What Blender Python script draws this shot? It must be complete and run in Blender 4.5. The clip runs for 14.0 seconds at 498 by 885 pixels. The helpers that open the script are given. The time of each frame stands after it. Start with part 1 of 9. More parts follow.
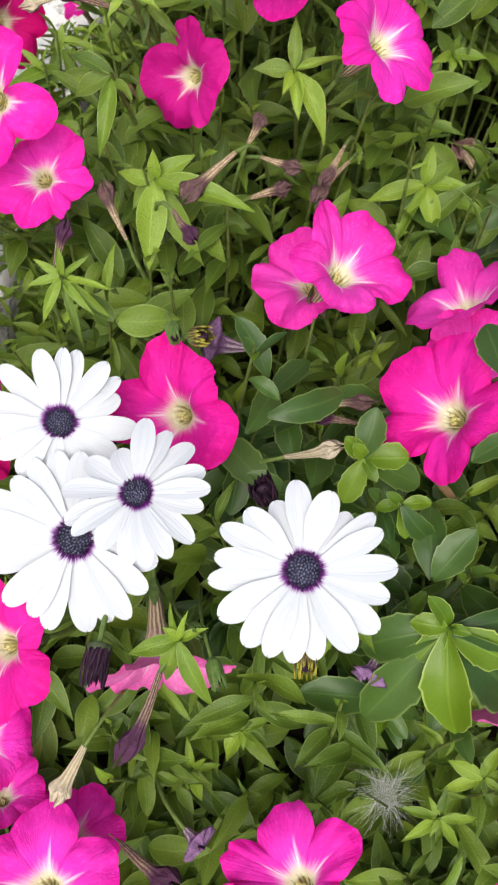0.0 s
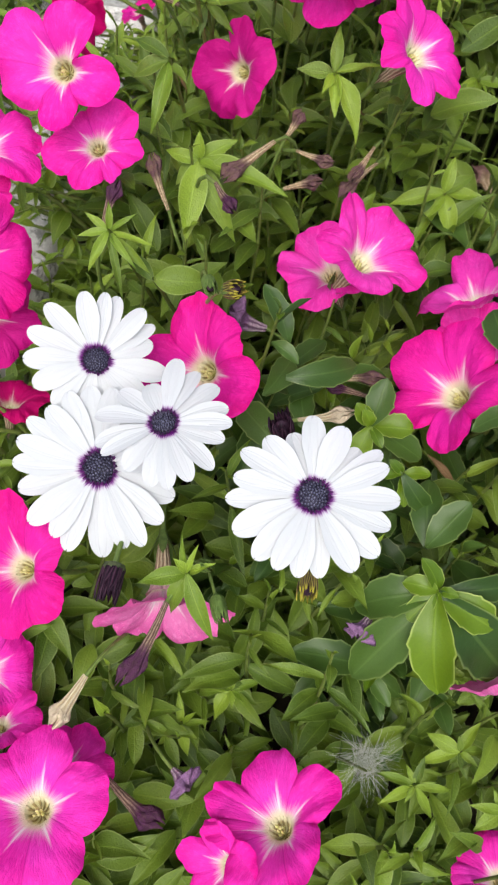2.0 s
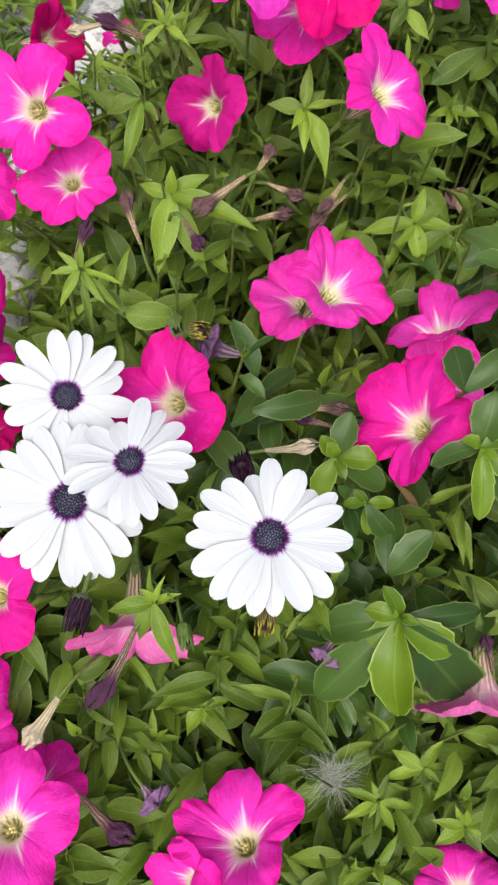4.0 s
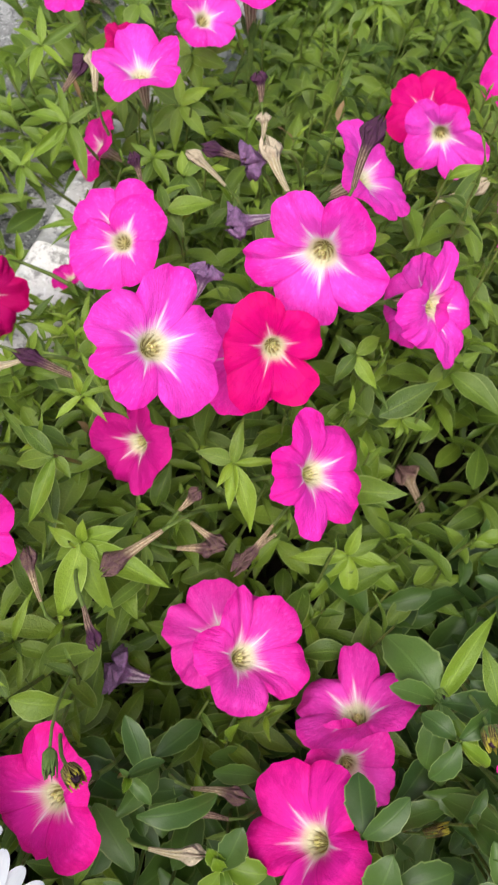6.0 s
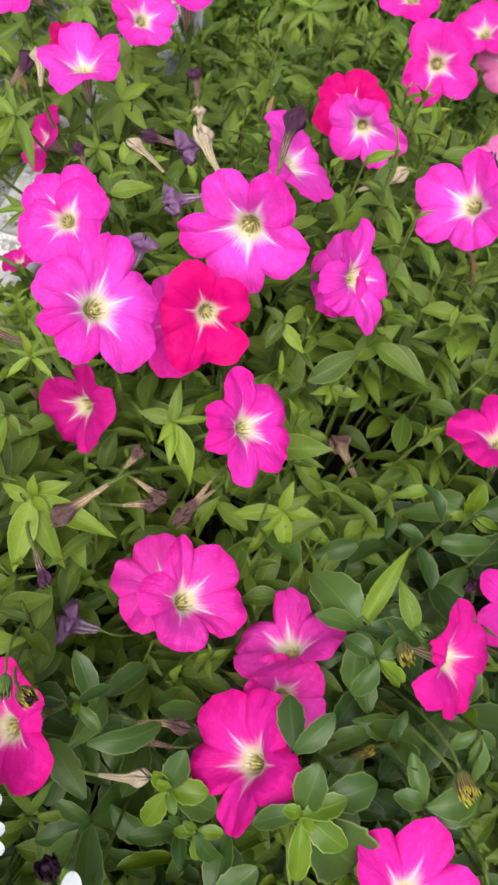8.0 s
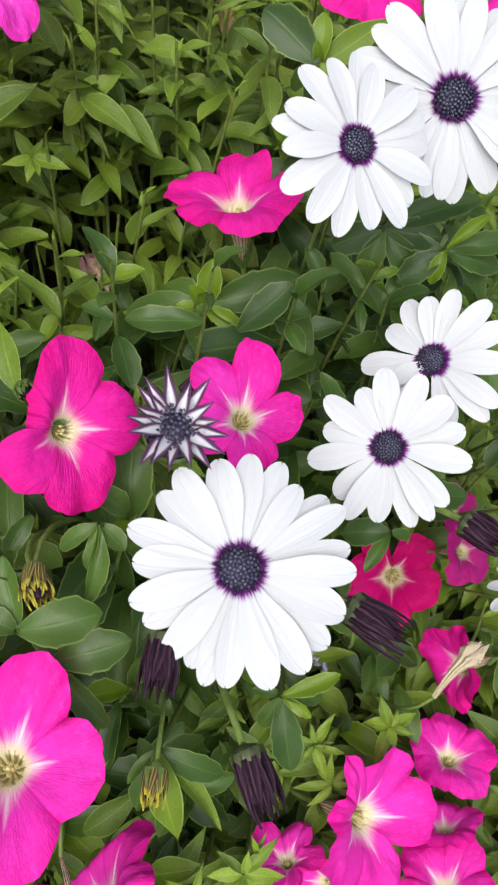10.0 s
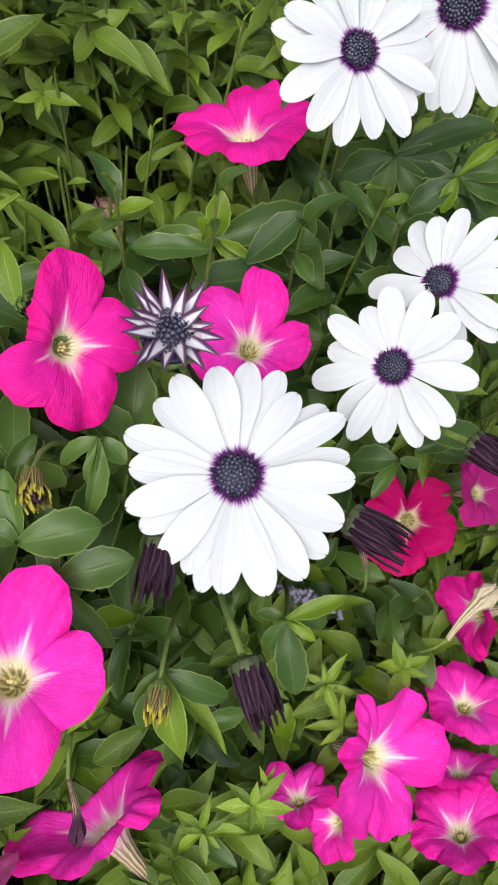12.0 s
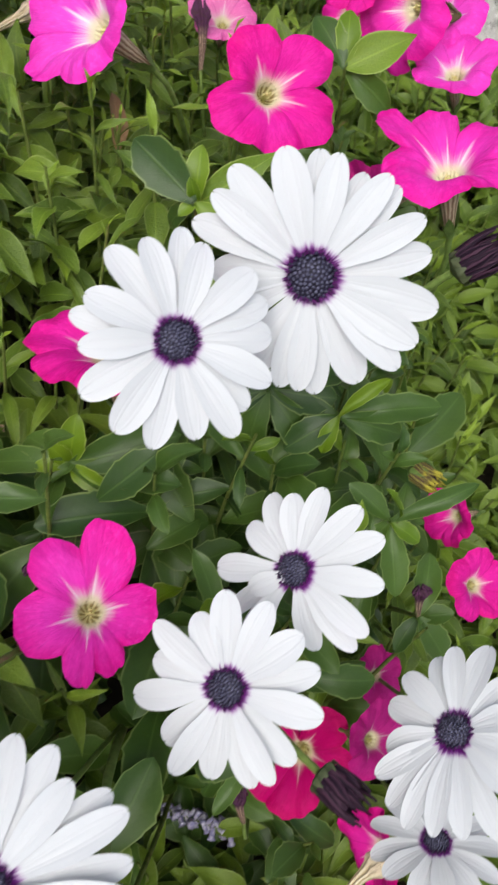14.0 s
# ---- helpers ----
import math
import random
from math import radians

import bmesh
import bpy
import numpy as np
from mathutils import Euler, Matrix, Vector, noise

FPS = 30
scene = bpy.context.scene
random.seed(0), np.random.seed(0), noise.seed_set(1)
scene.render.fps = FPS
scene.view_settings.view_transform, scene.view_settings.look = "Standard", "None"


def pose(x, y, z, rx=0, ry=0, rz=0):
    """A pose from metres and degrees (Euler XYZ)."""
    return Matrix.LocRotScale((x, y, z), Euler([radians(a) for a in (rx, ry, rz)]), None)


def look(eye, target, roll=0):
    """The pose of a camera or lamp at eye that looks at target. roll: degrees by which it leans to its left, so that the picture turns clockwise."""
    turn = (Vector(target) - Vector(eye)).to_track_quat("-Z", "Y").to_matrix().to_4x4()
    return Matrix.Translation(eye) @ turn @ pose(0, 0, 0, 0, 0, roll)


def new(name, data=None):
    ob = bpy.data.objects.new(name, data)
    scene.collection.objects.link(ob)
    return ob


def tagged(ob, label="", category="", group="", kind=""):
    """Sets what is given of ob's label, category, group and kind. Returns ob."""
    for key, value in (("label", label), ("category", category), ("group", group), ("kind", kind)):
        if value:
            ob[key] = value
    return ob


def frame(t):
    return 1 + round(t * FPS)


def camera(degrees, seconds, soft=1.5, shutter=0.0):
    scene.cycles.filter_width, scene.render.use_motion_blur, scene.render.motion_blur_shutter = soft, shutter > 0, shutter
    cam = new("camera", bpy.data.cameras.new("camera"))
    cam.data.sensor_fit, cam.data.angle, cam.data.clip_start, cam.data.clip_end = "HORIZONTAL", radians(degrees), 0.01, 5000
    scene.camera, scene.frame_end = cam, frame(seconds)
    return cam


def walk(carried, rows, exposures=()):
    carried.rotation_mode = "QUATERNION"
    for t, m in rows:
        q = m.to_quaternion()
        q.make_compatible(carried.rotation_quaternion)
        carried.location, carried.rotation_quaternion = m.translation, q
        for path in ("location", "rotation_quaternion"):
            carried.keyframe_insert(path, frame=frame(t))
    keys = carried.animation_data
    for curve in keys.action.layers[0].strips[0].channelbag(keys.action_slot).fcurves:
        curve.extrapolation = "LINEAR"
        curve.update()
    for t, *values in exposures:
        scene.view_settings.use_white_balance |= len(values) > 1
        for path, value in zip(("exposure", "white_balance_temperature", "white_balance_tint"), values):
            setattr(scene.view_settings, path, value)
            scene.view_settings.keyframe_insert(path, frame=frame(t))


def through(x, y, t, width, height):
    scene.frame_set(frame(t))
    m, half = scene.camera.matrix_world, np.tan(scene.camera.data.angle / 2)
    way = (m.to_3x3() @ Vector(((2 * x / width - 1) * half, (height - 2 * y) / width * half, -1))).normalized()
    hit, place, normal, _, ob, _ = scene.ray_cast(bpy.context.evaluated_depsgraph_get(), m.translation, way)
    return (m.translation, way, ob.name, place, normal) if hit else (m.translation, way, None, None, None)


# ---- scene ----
cam = camera(33.5, 14.0, soft=1.95, shutter=0.22)
SKY, SUN, EXPOSURE = 0.108, 1.85, 0.68
cam.data.dof.use_dof, cam.data.dof.focus_distance, cam.data.dof.aperture_fstop = True, 0.275, 52.0
PATH = [
    (0, (0.083, 0.059, 0.57), (0.086, 0.882, -1.253), 4.0),
    (0.5, (0.076, 0.039, 0.559), (0.06, 0.896, -1.248), 5.1),
    (1, (0.07, 0.025, 0.569), (0.059, 0.916, -1.221), 7.2),
    (1.5, (0.076, 0.021, 0.582), (0.073, 0.935, -1.197), 8.7),
    (2, (0.078, 0.015, 0.575), (0.083, 0.94, -1.199), 9.0),
    (2.2, (0.078, 0.01, 0.578), (0.086, 0.934, -1.195), 9.0),
    (4.3, (0.091, 0.038, 0.602), (0.109, 0.932, -1.188), 10.2),
    (4.5, (0.094, 0.051, 0.609), (0.112, 0.94, -1.183), 10.7),
    (5, (0.106, 0.079, 0.611), (0.131, 0.969, -1.18), 12.6),
    (5.5, (0.1, 0.136, 0.627), (0.133, 1.045, -1.155), 14.6),
    (6, (0.088, 0.188, 0.646), (0.135, 1.109, -1.129), 17.2),
    (6.5, (0.091, 0.196, 0.659), (0.151, 1.132, -1.107), 18.8),
    (7, (0.091, 0.191, 0.664), (0.172, 1.139, -1.094), 19.9),
    (7.5, (0.091, 0.172, 0.658), (0.201, 1.13, -1.094), 20.5),
    (8, (0.102, 0.153, 0.666), (0.243, 1.117, -1.081), 21.0),
    (8.5, (0.156, 0.127, 0.673), (0.306, 1.103, -1.066), 20.5),
    (9, (0.224, 0.143, 0.606), (0.357, 1.141, -1.122), 19.1),
    (9.2, (0.242, 0.15, 0.581), (0.36, 1.151, -1.146), 18.1),
    (11.3, (0.301, 0.126, 0.536), (0.309, 1.059, -1.232), 12.0),
    (11.5, (0.299, 0.128, 0.535), (0.3, 1.071, -1.228), 11.6),
    (12, (0.299, 0.126, 0.537), (0.295, 1.061, -1.231), 11.6),
    (12.5, (0.302, 0.136, 0.534), (0.291, 1.083, -1.228), 11.8),
    (13, (0.301, 0.133, 0.542), (0.276, 1.089, -1.214), 11.9),
    (13.5, (0.312, 0.179, 0.55), (0.277, 1.161, -1.192), 11.9),
    (14, (0.33, 0.224, 0.542), (0.331, 1.256, -1.171), 13.7),
]
walk(cam, [(t, look(eye, target, roll)) for t, eye, target, roll in PATH], [(t, EXPOSURE + d) for t, d in ((0.0, 0.05), (2.0, -0.03), (5.5, 0.0), (8.5, -0.05), (9.0, -0.05), (12.5, -0.02), (13.4, -0.08), (14.0, -0.17))])

# ---- light: bright overcast day ----
world = bpy.data.worlds.new("overcast_sky")
scene.world = world
world.use_nodes = True
wn = world.node_tree.nodes
sky = wn.new("ShaderNodeTexSky")
sky.sky_type = "NISHITA"
sky.sun_disc = False
sky.sun_elevation, sky.sun_rotation = radians(58), radians(200)
sky.air_density, sky.dust_density, sky.ozone_density = 1.0, 4.0, 0.6
wn["Background"].inputs["Strength"].default_value = SKY
pale = wn.new("ShaderNodeHueSaturation")
pale.inputs["Saturation"].default_value = 0.72
world.node_tree.links.new(sky.outputs["Color"], pale.inputs["Color"])
world.node_tree.links.new(pale.outputs["Color"], wn["Background"].inputs["Color"])
sun = new("sun", bpy.data.lights.new("sun", "SUN"))
sun.data.energy, sun.data.angle, sun.data.color = SUN, radians(48), (1.0, 0.985, 0.965)
sun.matrix_world = look((0.1, -1.2, 3.2), (0.15, 0.35, 0.2))


# ---- materials ----
class Net:
    """Short hand for building one node material."""

    def __init__(self, name):
        self.mat = bpy.data.materials.new(name)
        self.mat.use_nodes = True
        self.tree = self.mat.node_tree
        self.bsdf = self.tree.nodes["Principled BSDF"]

    def add(self, kind, **inputs):
        node = self.tree.nodes.new(kind)
        for key, value in inputs.items():
            self.put(node.inputs[key.replace("_", " ")], value)
        return node

    def put(self, socket, value):
        if isinstance(value, bpy.types.NodeSocket):
            self.tree.links.new(value, socket)
        else:
            socket.default_value = value

    def math(self, op, a, b=0.0, c=0.0, clamp=False):
        node = self.tree.nodes.new("ShaderNodeMath")
        node.operation, node.use_clamp = op, clamp
        for socket, value in zip(node.inputs, (a, b, c)):
            self.put(socket, value)
        return node.outputs[0]

    def step(self, value, low, high):
        node = self.tree.nodes.new("ShaderNodeMapRange")
        node.interpolation_type = "SMOOTHSTEP"
        for key, v in (("Value", value), ("From Min", low), ("From Max", high)):
            self.put(node.inputs[key], v)
        return node.outputs[0]

    def mix(self, fac, a, b, blend="MIX"):
        node = self.tree.nodes.new("ShaderNodeMix")
        node.data_type, node.blend_type = "RGBA", blend
        self.put(node.inputs[0], fac)
        self.put(node.inputs[6], a if isinstance(a, bpy.types.NodeSocket) else (*a, 1))
        self.put(node.inputs[7], b if isinstance(b, bpy.types.NodeSocket) else (*b, 1))
        return node.outputs[2]

    def noise(self, scale, detail=3.0, where=None, rough=0.55):
        node = self.add("ShaderNodeTexNoise", Scale=scale, Detail=detail, Roughness=rough)
        if where:
            self.tree.links.new(where, node.inputs["Vector"])
        return node.outputs[0]

    def uv(self):
        split = self.tree.nodes.new("ShaderNodeSeparateXYZ")
        self.tree.links.new(self.tree.nodes.new("ShaderNodeTexCoord").outputs["UV"], split.inputs[0])
        return split.outputs[0], split.outputs[1]

    def place(self):
        return self.tree.nodes.new("ShaderNodeNewGeometry").outputs["Position"]

    def chance(self):
        """A number of its own for each object and each loose piece."""
        a = self.tree.nodes.new("ShaderNodeObjectInfo").outputs["Random"]
        b = self.tree.nodes.new("ShaderNodeNewGeometry").outputs["Random Per Island"]
        return self.math("FRACT", self.math("ADD", a, b))

    def bump(self, height, strength, distance):
        node = self.add("ShaderNodeBump", Height=height, Strength=strength, Distance=distance)
        self.put(self.bsdf.inputs["Normal"], node.outputs[0])
        return node.outputs[0]

    def glow_through(self, colour, share, normal=None):
        """Thin tissue: a share of the light passes through."""
        tr = self.add("ShaderNodeBsdfTranslucent", Color=colour)
        if normal:
            self.put(tr.inputs["Normal"], normal)
        mix = self.add("ShaderNodeMixShader", Fac=share)
        out = self.tree.nodes["Material Output"]
        self.tree.links.new(self.bsdf.outputs[0], mix.inputs[1])
        self.tree.links.new(tr.outputs[0], mix.inputs[2])
        self.tree.links.new(mix.outputs[0], out.inputs["Surface"])


def leaf_material(name, dark, light, gloss, rim=None, coarse=1.0):
    n = Net(name)
    u, v = n.uv()
    side = n.math("ABSOLUTE", n.math("SUBTRACT", u, 0.5))
    vein = n.math("SUBTRACT", v, n.math("MULTIPLY", side, 0.55))
    ribs = n.math("PINGPONG", n.math("MULTIPLY", vein, 7.0), 0.5)
    ribs = n.math("SUBTRACT", 1.0, n.step(ribs, 0.0, 0.12))
    mid = n.math("SUBTRACT", 1.0, n.step(side, 0.012, 0.045))
    lines = n.math("MAXIMUM", n.math("MULTIPLY", ribs, 0.08), n.math("MULTIPLY", mid, 0.6))
    spots = n.noise(260.0, 4.0, n.place())
    broad = n.noise(38.0, 3.0, n.place())
    tone = n.math("ADD", n.math("MULTIPLY", n.chance(), 0.75), n.math("MULTIPLY", n.math("SUBTRACT", broad, 0.35), 0.55), clamp=True)
    base = n.mix(tone, dark, light)
    base = n.mix(n.math("MULTIPLY", lines, 0.42), base, tuple(min(1, c * 1.5 + 0.02) for c in light))
    base = n.mix(n.math("MULTIPLY", n.step(spots, 0.66, 0.84), 0.15), base, (0.16, 0.16, 0.04))
    fine = n.noise(900.0, 4.0, n.place(), 0.7)
    cells = n.add("ShaderNodeTexVoronoi", Scale=520.0)
    cells.feature = "DISTANCE_TO_EDGE"
    n.put(cells.inputs["Vector"], n.place())
    web = n.math("SUBTRACT", 1.0, n.step(cells.outputs["Distance"], 0.0, 0.16))
    base = n.mix(n.math("MULTIPLY", n.step(fine, 0.40, 0.66), 0.09 + 0.08 * coarse), base, tuple(c * 0.55 for c in dark))
    base = n.mix(n.math("MULTIPLY", web, 0.035 * coarse), base, tuple(min(1, c * 1.3 + 0.02) for c in light))
    if rim:
        edge = n.step(side, 0.445, 0.48)
        base = n.mix(n.math("MULTIPLY", edge, 0.7), base, rim)
    n.put(n.bsdf.inputs["Base Color"], base)
    n.put(n.bsdf.inputs["Roughness"], n.math("ADD", gloss, n.math("MULTIPLY", spots, 0.15)))
    n.put(n.bsdf.inputs["Specular IOR Level"], 0.38)
    height = n.math("ADD", n.math("MULTIPLY", lines, -0.6), n.math("ADD", n.math("MULTIPLY", spots, 0.7), n.math("MULTIPLY", n.math("SUBTRACT", fine, n.math("MULTIPLY", web, coarse)), 0.3)))
    normal = n.bump(height, 0.24 + 0.14 * coarse, 0.0008)
    n.glow_through(n.mix(0.5, base, (0.20, 0.34, 0.02)), 0.22, normal)
    return n.mat


LEAF = leaf_material("petunia_leaf", (0.046, 0.092, 0.010), (0.195, 0.290, 0.026), 0.42, (0.25, 0.33, 0.09))
LEAF_YOUNG = leaf_material("young_leaf", (0.105, 0.185, 0.013), (0.260, 0.375, 0.033), 0.40, (0.32, 0.42, 0.11))
LEAF_DAISY = leaf_material("daisy_bush_leaf", (0.024, 0.062, 0.012), (0.086, 0.158, 0.025), 0.33, (0.21, 0.29, 0.08), 0.25)
LEAF_TIP = leaf_material("shoot_leaf", (0.070, 0.140, 0.006), (0.170, 0.270, 0.012), 0.34, (0.40, 0.50, 0.12), 0.2)
LEAF_DRY = leaf_material("dry_leaf", (0.16, 0.085, 0.035), (0.34, 0.22, 0.11), 0.7)


def petal_material(name, rim, body, eye, reach=0.34, vein=0.46):
    """A fused petunia petal: pale star round the throat, veins that fan out to the rim."""
    n = Net(name)
    u, v = n.uv()
    side = n.math("ABSOLUTE", n.math("SUBTRACT", u, 0.5))
    chance = n.chance()
    grain = n.noise(70.0, 4.0, n.place())
    rough = n.noise(520.0, 3.0, n.place())
    shift = n.math("MULTIPLY", chance, 40.0)
    fan = n.add("ShaderNodeCombineXYZ", X=n.math("MULTIPLY", u, 24.0), Y=n.math("MULTIPLY", v, 2.6), Z=shift)
    lines = n.noise(1.0, 4.0, fan.outputs[0], 0.7)
    net = n.add("ShaderNodeCombineXYZ", X=n.math("MULTIPLY", u, 15.0), Y=n.math("MULTIPLY", v, 8.0), Z=shift)
    creases = n.noise(1.0, 4.0, net.outputs[0], 0.65)
    arm = n.math("SUBTRACT", 1.0, n.step(side, 0.0, 0.065))
    flank = n.math("SUBTRACT", 1.0, n.step(side, 0.05, 0.34))
    limit = n.math("ADD", reach - 0.225, n.math("ADD", n.math("MULTIPLY", arm, 0.19), n.math("MULTIPLY", flank, 0.07)))
    limit = n.math("ADD", limit, n.math("MULTIPLY", n.math("SUBTRACT", lines, 0.5), 0.40))
    white = n.math("SUBTRACT", 1.0, n.step(n.math("SUBTRACT", v, limit), -0.17, 0.20))
    tone = n.math("ADD", n.math("MULTIPLY", n.math("POWER", v, 2.2), 0.75), n.math("MULTIPLY", n.math("SUBTRACT", grain, 0.40), 1.4))
    tone = n.math("ADD", tone, n.math("MULTIPLY", n.math("SUBTRACT", chance, 0.5), 0.5), clamp=True)
    base = n.mix(tone, body, rim)
    pale = n.math("MULTIPLY", n.step(creases, 0.52, 0.66), 0.34)
    base = n.mix(pale, base, tuple(min(0.95, c * 1.15 + body[1] * 0.7) for c in body))
    vein_lines = n.math("SUBTRACT", 1.0, n.step(n.math("ABSOLUTE", n.math("SUBTRACT", lines, 0.47)), 0.0, 0.055))
    cross = n.math("SUBTRACT", 1.0, n.step(n.math("ABSOLUTE", n.math("SUBTRACT", creases, 0.44)), 0.0, 0.045))
    dark = n.math("MAXIMUM", vein_lines, n.math("MULTIPLY", cross, 0.7))
    dark = n.math("MULTIPLY", n.math("MULTIPLY", dark, n.step(v, 0.28, 0.62)), vein * 0.62)
    seam = n.math("MULTIPLY", n.step(side, 0.475, 0.497), 0.45)
    base = n.mix(n.math("MAXIMUM", dark, seam), base, (rim[0] * 0.58, rim[1] * 0.25, rim[2] * 0.60))
    base = n.mix(white, base, eye)
    base = n.mix(n.math("MULTIPLY", n.math("SUBTRACT", 1.0, n.step(v, 0.01, 0.13)), 0.75), base, (0.80, 0.78, 0.46))
    n.put(n.bsdf.inputs["Base Color"], base)
    n.put(n.bsdf.inputs["Roughness"], n.math("ADD", 0.46, n.math("MULTIPLY", rough, 0.2)))
    n.put(n.bsdf.inputs["Specular IOR Level"], 0.14)
    height = n.math("ADD", n.math("MULTIPLY", lines, 0.7), n.math("MULTIPLY", creases, 0.75))
    height = n.math("ADD", height, n.math("ADD", n.math("MULTIPLY", rough, 0.12), n.math("MULTIPLY", seam, -0.5)))
    normal = n.bump(height, 0.60, 0.0013)
    n.glow_through(base, 0.26, normal)
    return n.mat


PETAL = {
    "light": petal_material("pink_petal", (0.88, 0.024, 0.450), (0.93, 0.080, 0.650), (0.96, 0.87, 0.91), 0.31),
    "pink": petal_material("hot_pink_petal", (0.84, 0.010, 0.345), (0.89, 0.044, 0.525), (0.95, 0.80, 0.85), 0.285),
    "rose": petal_material("rose_petal", (0.85, 0.020, 0.375), (0.90, 0.068, 0.530), (0.95, 0.84, 0.85), 0.285),
    "deeppink": petal_material("strong_pink_petal", (0.76, 0.005, 0.250), (0.82, 0.020, 0.385), (0.92, 0.66, 0.74), 0.27),
    "deep": petal_material("magenta_petal", (0.60, 0.006, 0.23), (0.58, 0.012, 0.25), (0.80, 0.66, 0.66), 0.24, 0.45),
    "red": petal_material("crimson_petal", (0.74, 0.0004, 0.170), (0.72, 0.0008, 0.215), (0.90, 0.66, 0.70), 0.22, 0.3),
    "crimson": petal_material("dark_crimson_petal", (0.56, 0.0008, 0.125), (0.54, 0.0015, 0.15), (0.78, 0.58, 0.56), 0.22, 0.4),
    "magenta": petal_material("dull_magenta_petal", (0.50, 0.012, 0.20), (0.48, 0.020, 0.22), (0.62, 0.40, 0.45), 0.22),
    "pale": petal_material("pale_pink_petal", (0.80, 0.13, 0.42), (0.82, 0.22, 0.50), (0.85, 0.66, 0.70), 0.30, 0.5),
}


def plain_material(name, a, b, rough=0.55, scale=160.0, through=0.0, bump=0.4):
    """Two mingled tones with a fine relief."""
    n = Net(name)
    grain = n.noise(scale, 4.0, n.place())
    tone = n.math("ADD", n.math("MULTIPLY", n.step(grain, 0.35, 0.68), 0.7), n.math("MULTIPLY", n.chance(), 0.3), clamp=True)
    base = n.mix(tone, a, b)
    n.put(n.bsdf.inputs["Base Color"], base)
    n.put(n.bsdf.inputs["Roughness"], rough)
    n.put(n.bsdf.inputs["Specular IOR Level"], 0.3)
    normal = n.bump(grain, bump, 0.0006)
    if through:
        n.glow_through(base, through, normal)
    return n.mat


def striped_material(name, a, b, tip, bands=16.0, from_tip=0.7, crumpled=0.1):
    """Lengthwise veins over a tube or bud, with a tip of its own colour."""
    n = Net(name)
    u, v = n.uv()
    grain = n.noise(300.0, 4.0, n.place())
    wob = n.math("ADD", n.math("MULTIPLY", u, bands), n.math("MULTIPLY", grain, 0.6))
    lines = n.step(n.math("PINGPONG", wob, 0.5), 0.12, 0.34)
    base = n.mix(lines, a, b)
    crumple = n.noise(650.0, 5.0, n.place(), 0.7)
    base = n.mix(n.step(n.math("ADD", v, n.math("MULTIPLY", grain, 0.25)), from_tip, from_tip + 0.25), base, tip)
    base = n.mix(n.math("MULTIPLY", n.step(crumple, 0.42, 0.60), crumpled), base, tuple(c * 0.45 for c in a))
    n.put(n.bsdf.inputs["Base Color"], base)
    n.put(n.bsdf.inputs["Roughness"], 0.6)
    n.put(n.bsdf.inputs["Specular IOR Level"], 0.2)
    normal = n.bump(n.math("ADD", n.math("ADD", lines, grain), n.math("MULTIPLY", crumple, -3.0 * crumpled)), 0.8, 0.0009)
    n.glow_through(base, 0.12, normal)
    return n.mat


TUBE = striped_material("petunia_tube", (0.30, 0.20, 0.12), (0.62, 0.50, 0.34), (0.72, 0.42, 0.46), 12.0, 0.75)
THROAT = striped_material("petunia_throat", (0.42, 0.33, 0.14), (0.78, 0.72, 0.40), (0.84, 0.80, 0.54), 10.0, 0.62)
WILT = {
    "purple": striped_material("wilted_purple", (0.15, 0.085, 0.065), (0.44, 0.31, 0.22), (0.085, 0.025, 0.070), 9.0, 0.56, 0.5),
    "brown": striped_material("wilted_brown", (0.42, 0.29, 0.16), (0.70, 0.55, 0.36), (0.13, 0.065, 0.075), 8.0, 0.58, 0.5),
    "cream": striped_material("wilted_cream", (0.52, 0.42, 0.24), (0.70, 0.62, 0.42), (0.58, 0.48, 0.34), 8.0, 0.7, 0.22),
    "cup": striped_material("dry_seed_cup", (0.44, 0.31, 0.19), (0.68, 0.52, 0.36), (0.20, 0.10, 0.10), 8.0, 0.78, 0.4),
    "violet": striped_material("wilted_violet", (0.24, 0.14, 0.22), (0.56, 0.44, 0.50), (0.27, 0.14, 0.28), 7.0, 0.5, 0.5),
}
ANTHER = plain_material("anther", (0.55, 0.52, 0.16), (0.80, 0.76, 0.40), 0.6, 600.0)
STEM = plain_material("green_stem", (0.12, 0.19, 0.04), (0.22, 0.31, 0.08), 0.5, 220.0, 0.08)
STEM_LOW = plain_material("pale_stem", (0.075, 0.115, 0.020), (0.18, 0.225, 0.050), 0.6, 220.0)
SEPAL = plain_material("sepal_green", (0.075, 0.13, 0.030), (0.15, 0.23, 0.055), 0.5, 300.0, 0.12)
SEPAL_DARK = plain_material("bud_cup", (0.030, 0.045, 0.018), (0.085, 0.100, 0.045), 0.5, 300.0, 0.05)
SOIL = plain_material("dark_soil", (0.012, 0.009, 0.006), (0.050, 0.038, 0.026), 0.95, 90.0, 0.0, 1.0)
FLUFF = plain_material("seed_fluff", (0.70, 0.70, 0.68), (0.85, 0.85, 0.82), 0.8, 400.0, 0.5)
DISC = plain_material("floret_dark", (0.008, 0.006, 0.018), (0.045, 0.040, 0.085), 0.5, 900.0)
DISC_TIP = plain_material("floret_tip", (0.010, 0.009, 0.022), (0.130, 0.125, 0.190), 0.5, 900.0)
DISC_STAR = plain_material("floret_star", (0.060, 0.062, 0.120), (0.230, 0.240, 0.350), 0.5, 900.0)
DISC_RING = plain_material("floret_ring", (0.028, 0.005, 0.036), (0.095, 0.010, 0.11), 0.5, 500.0)
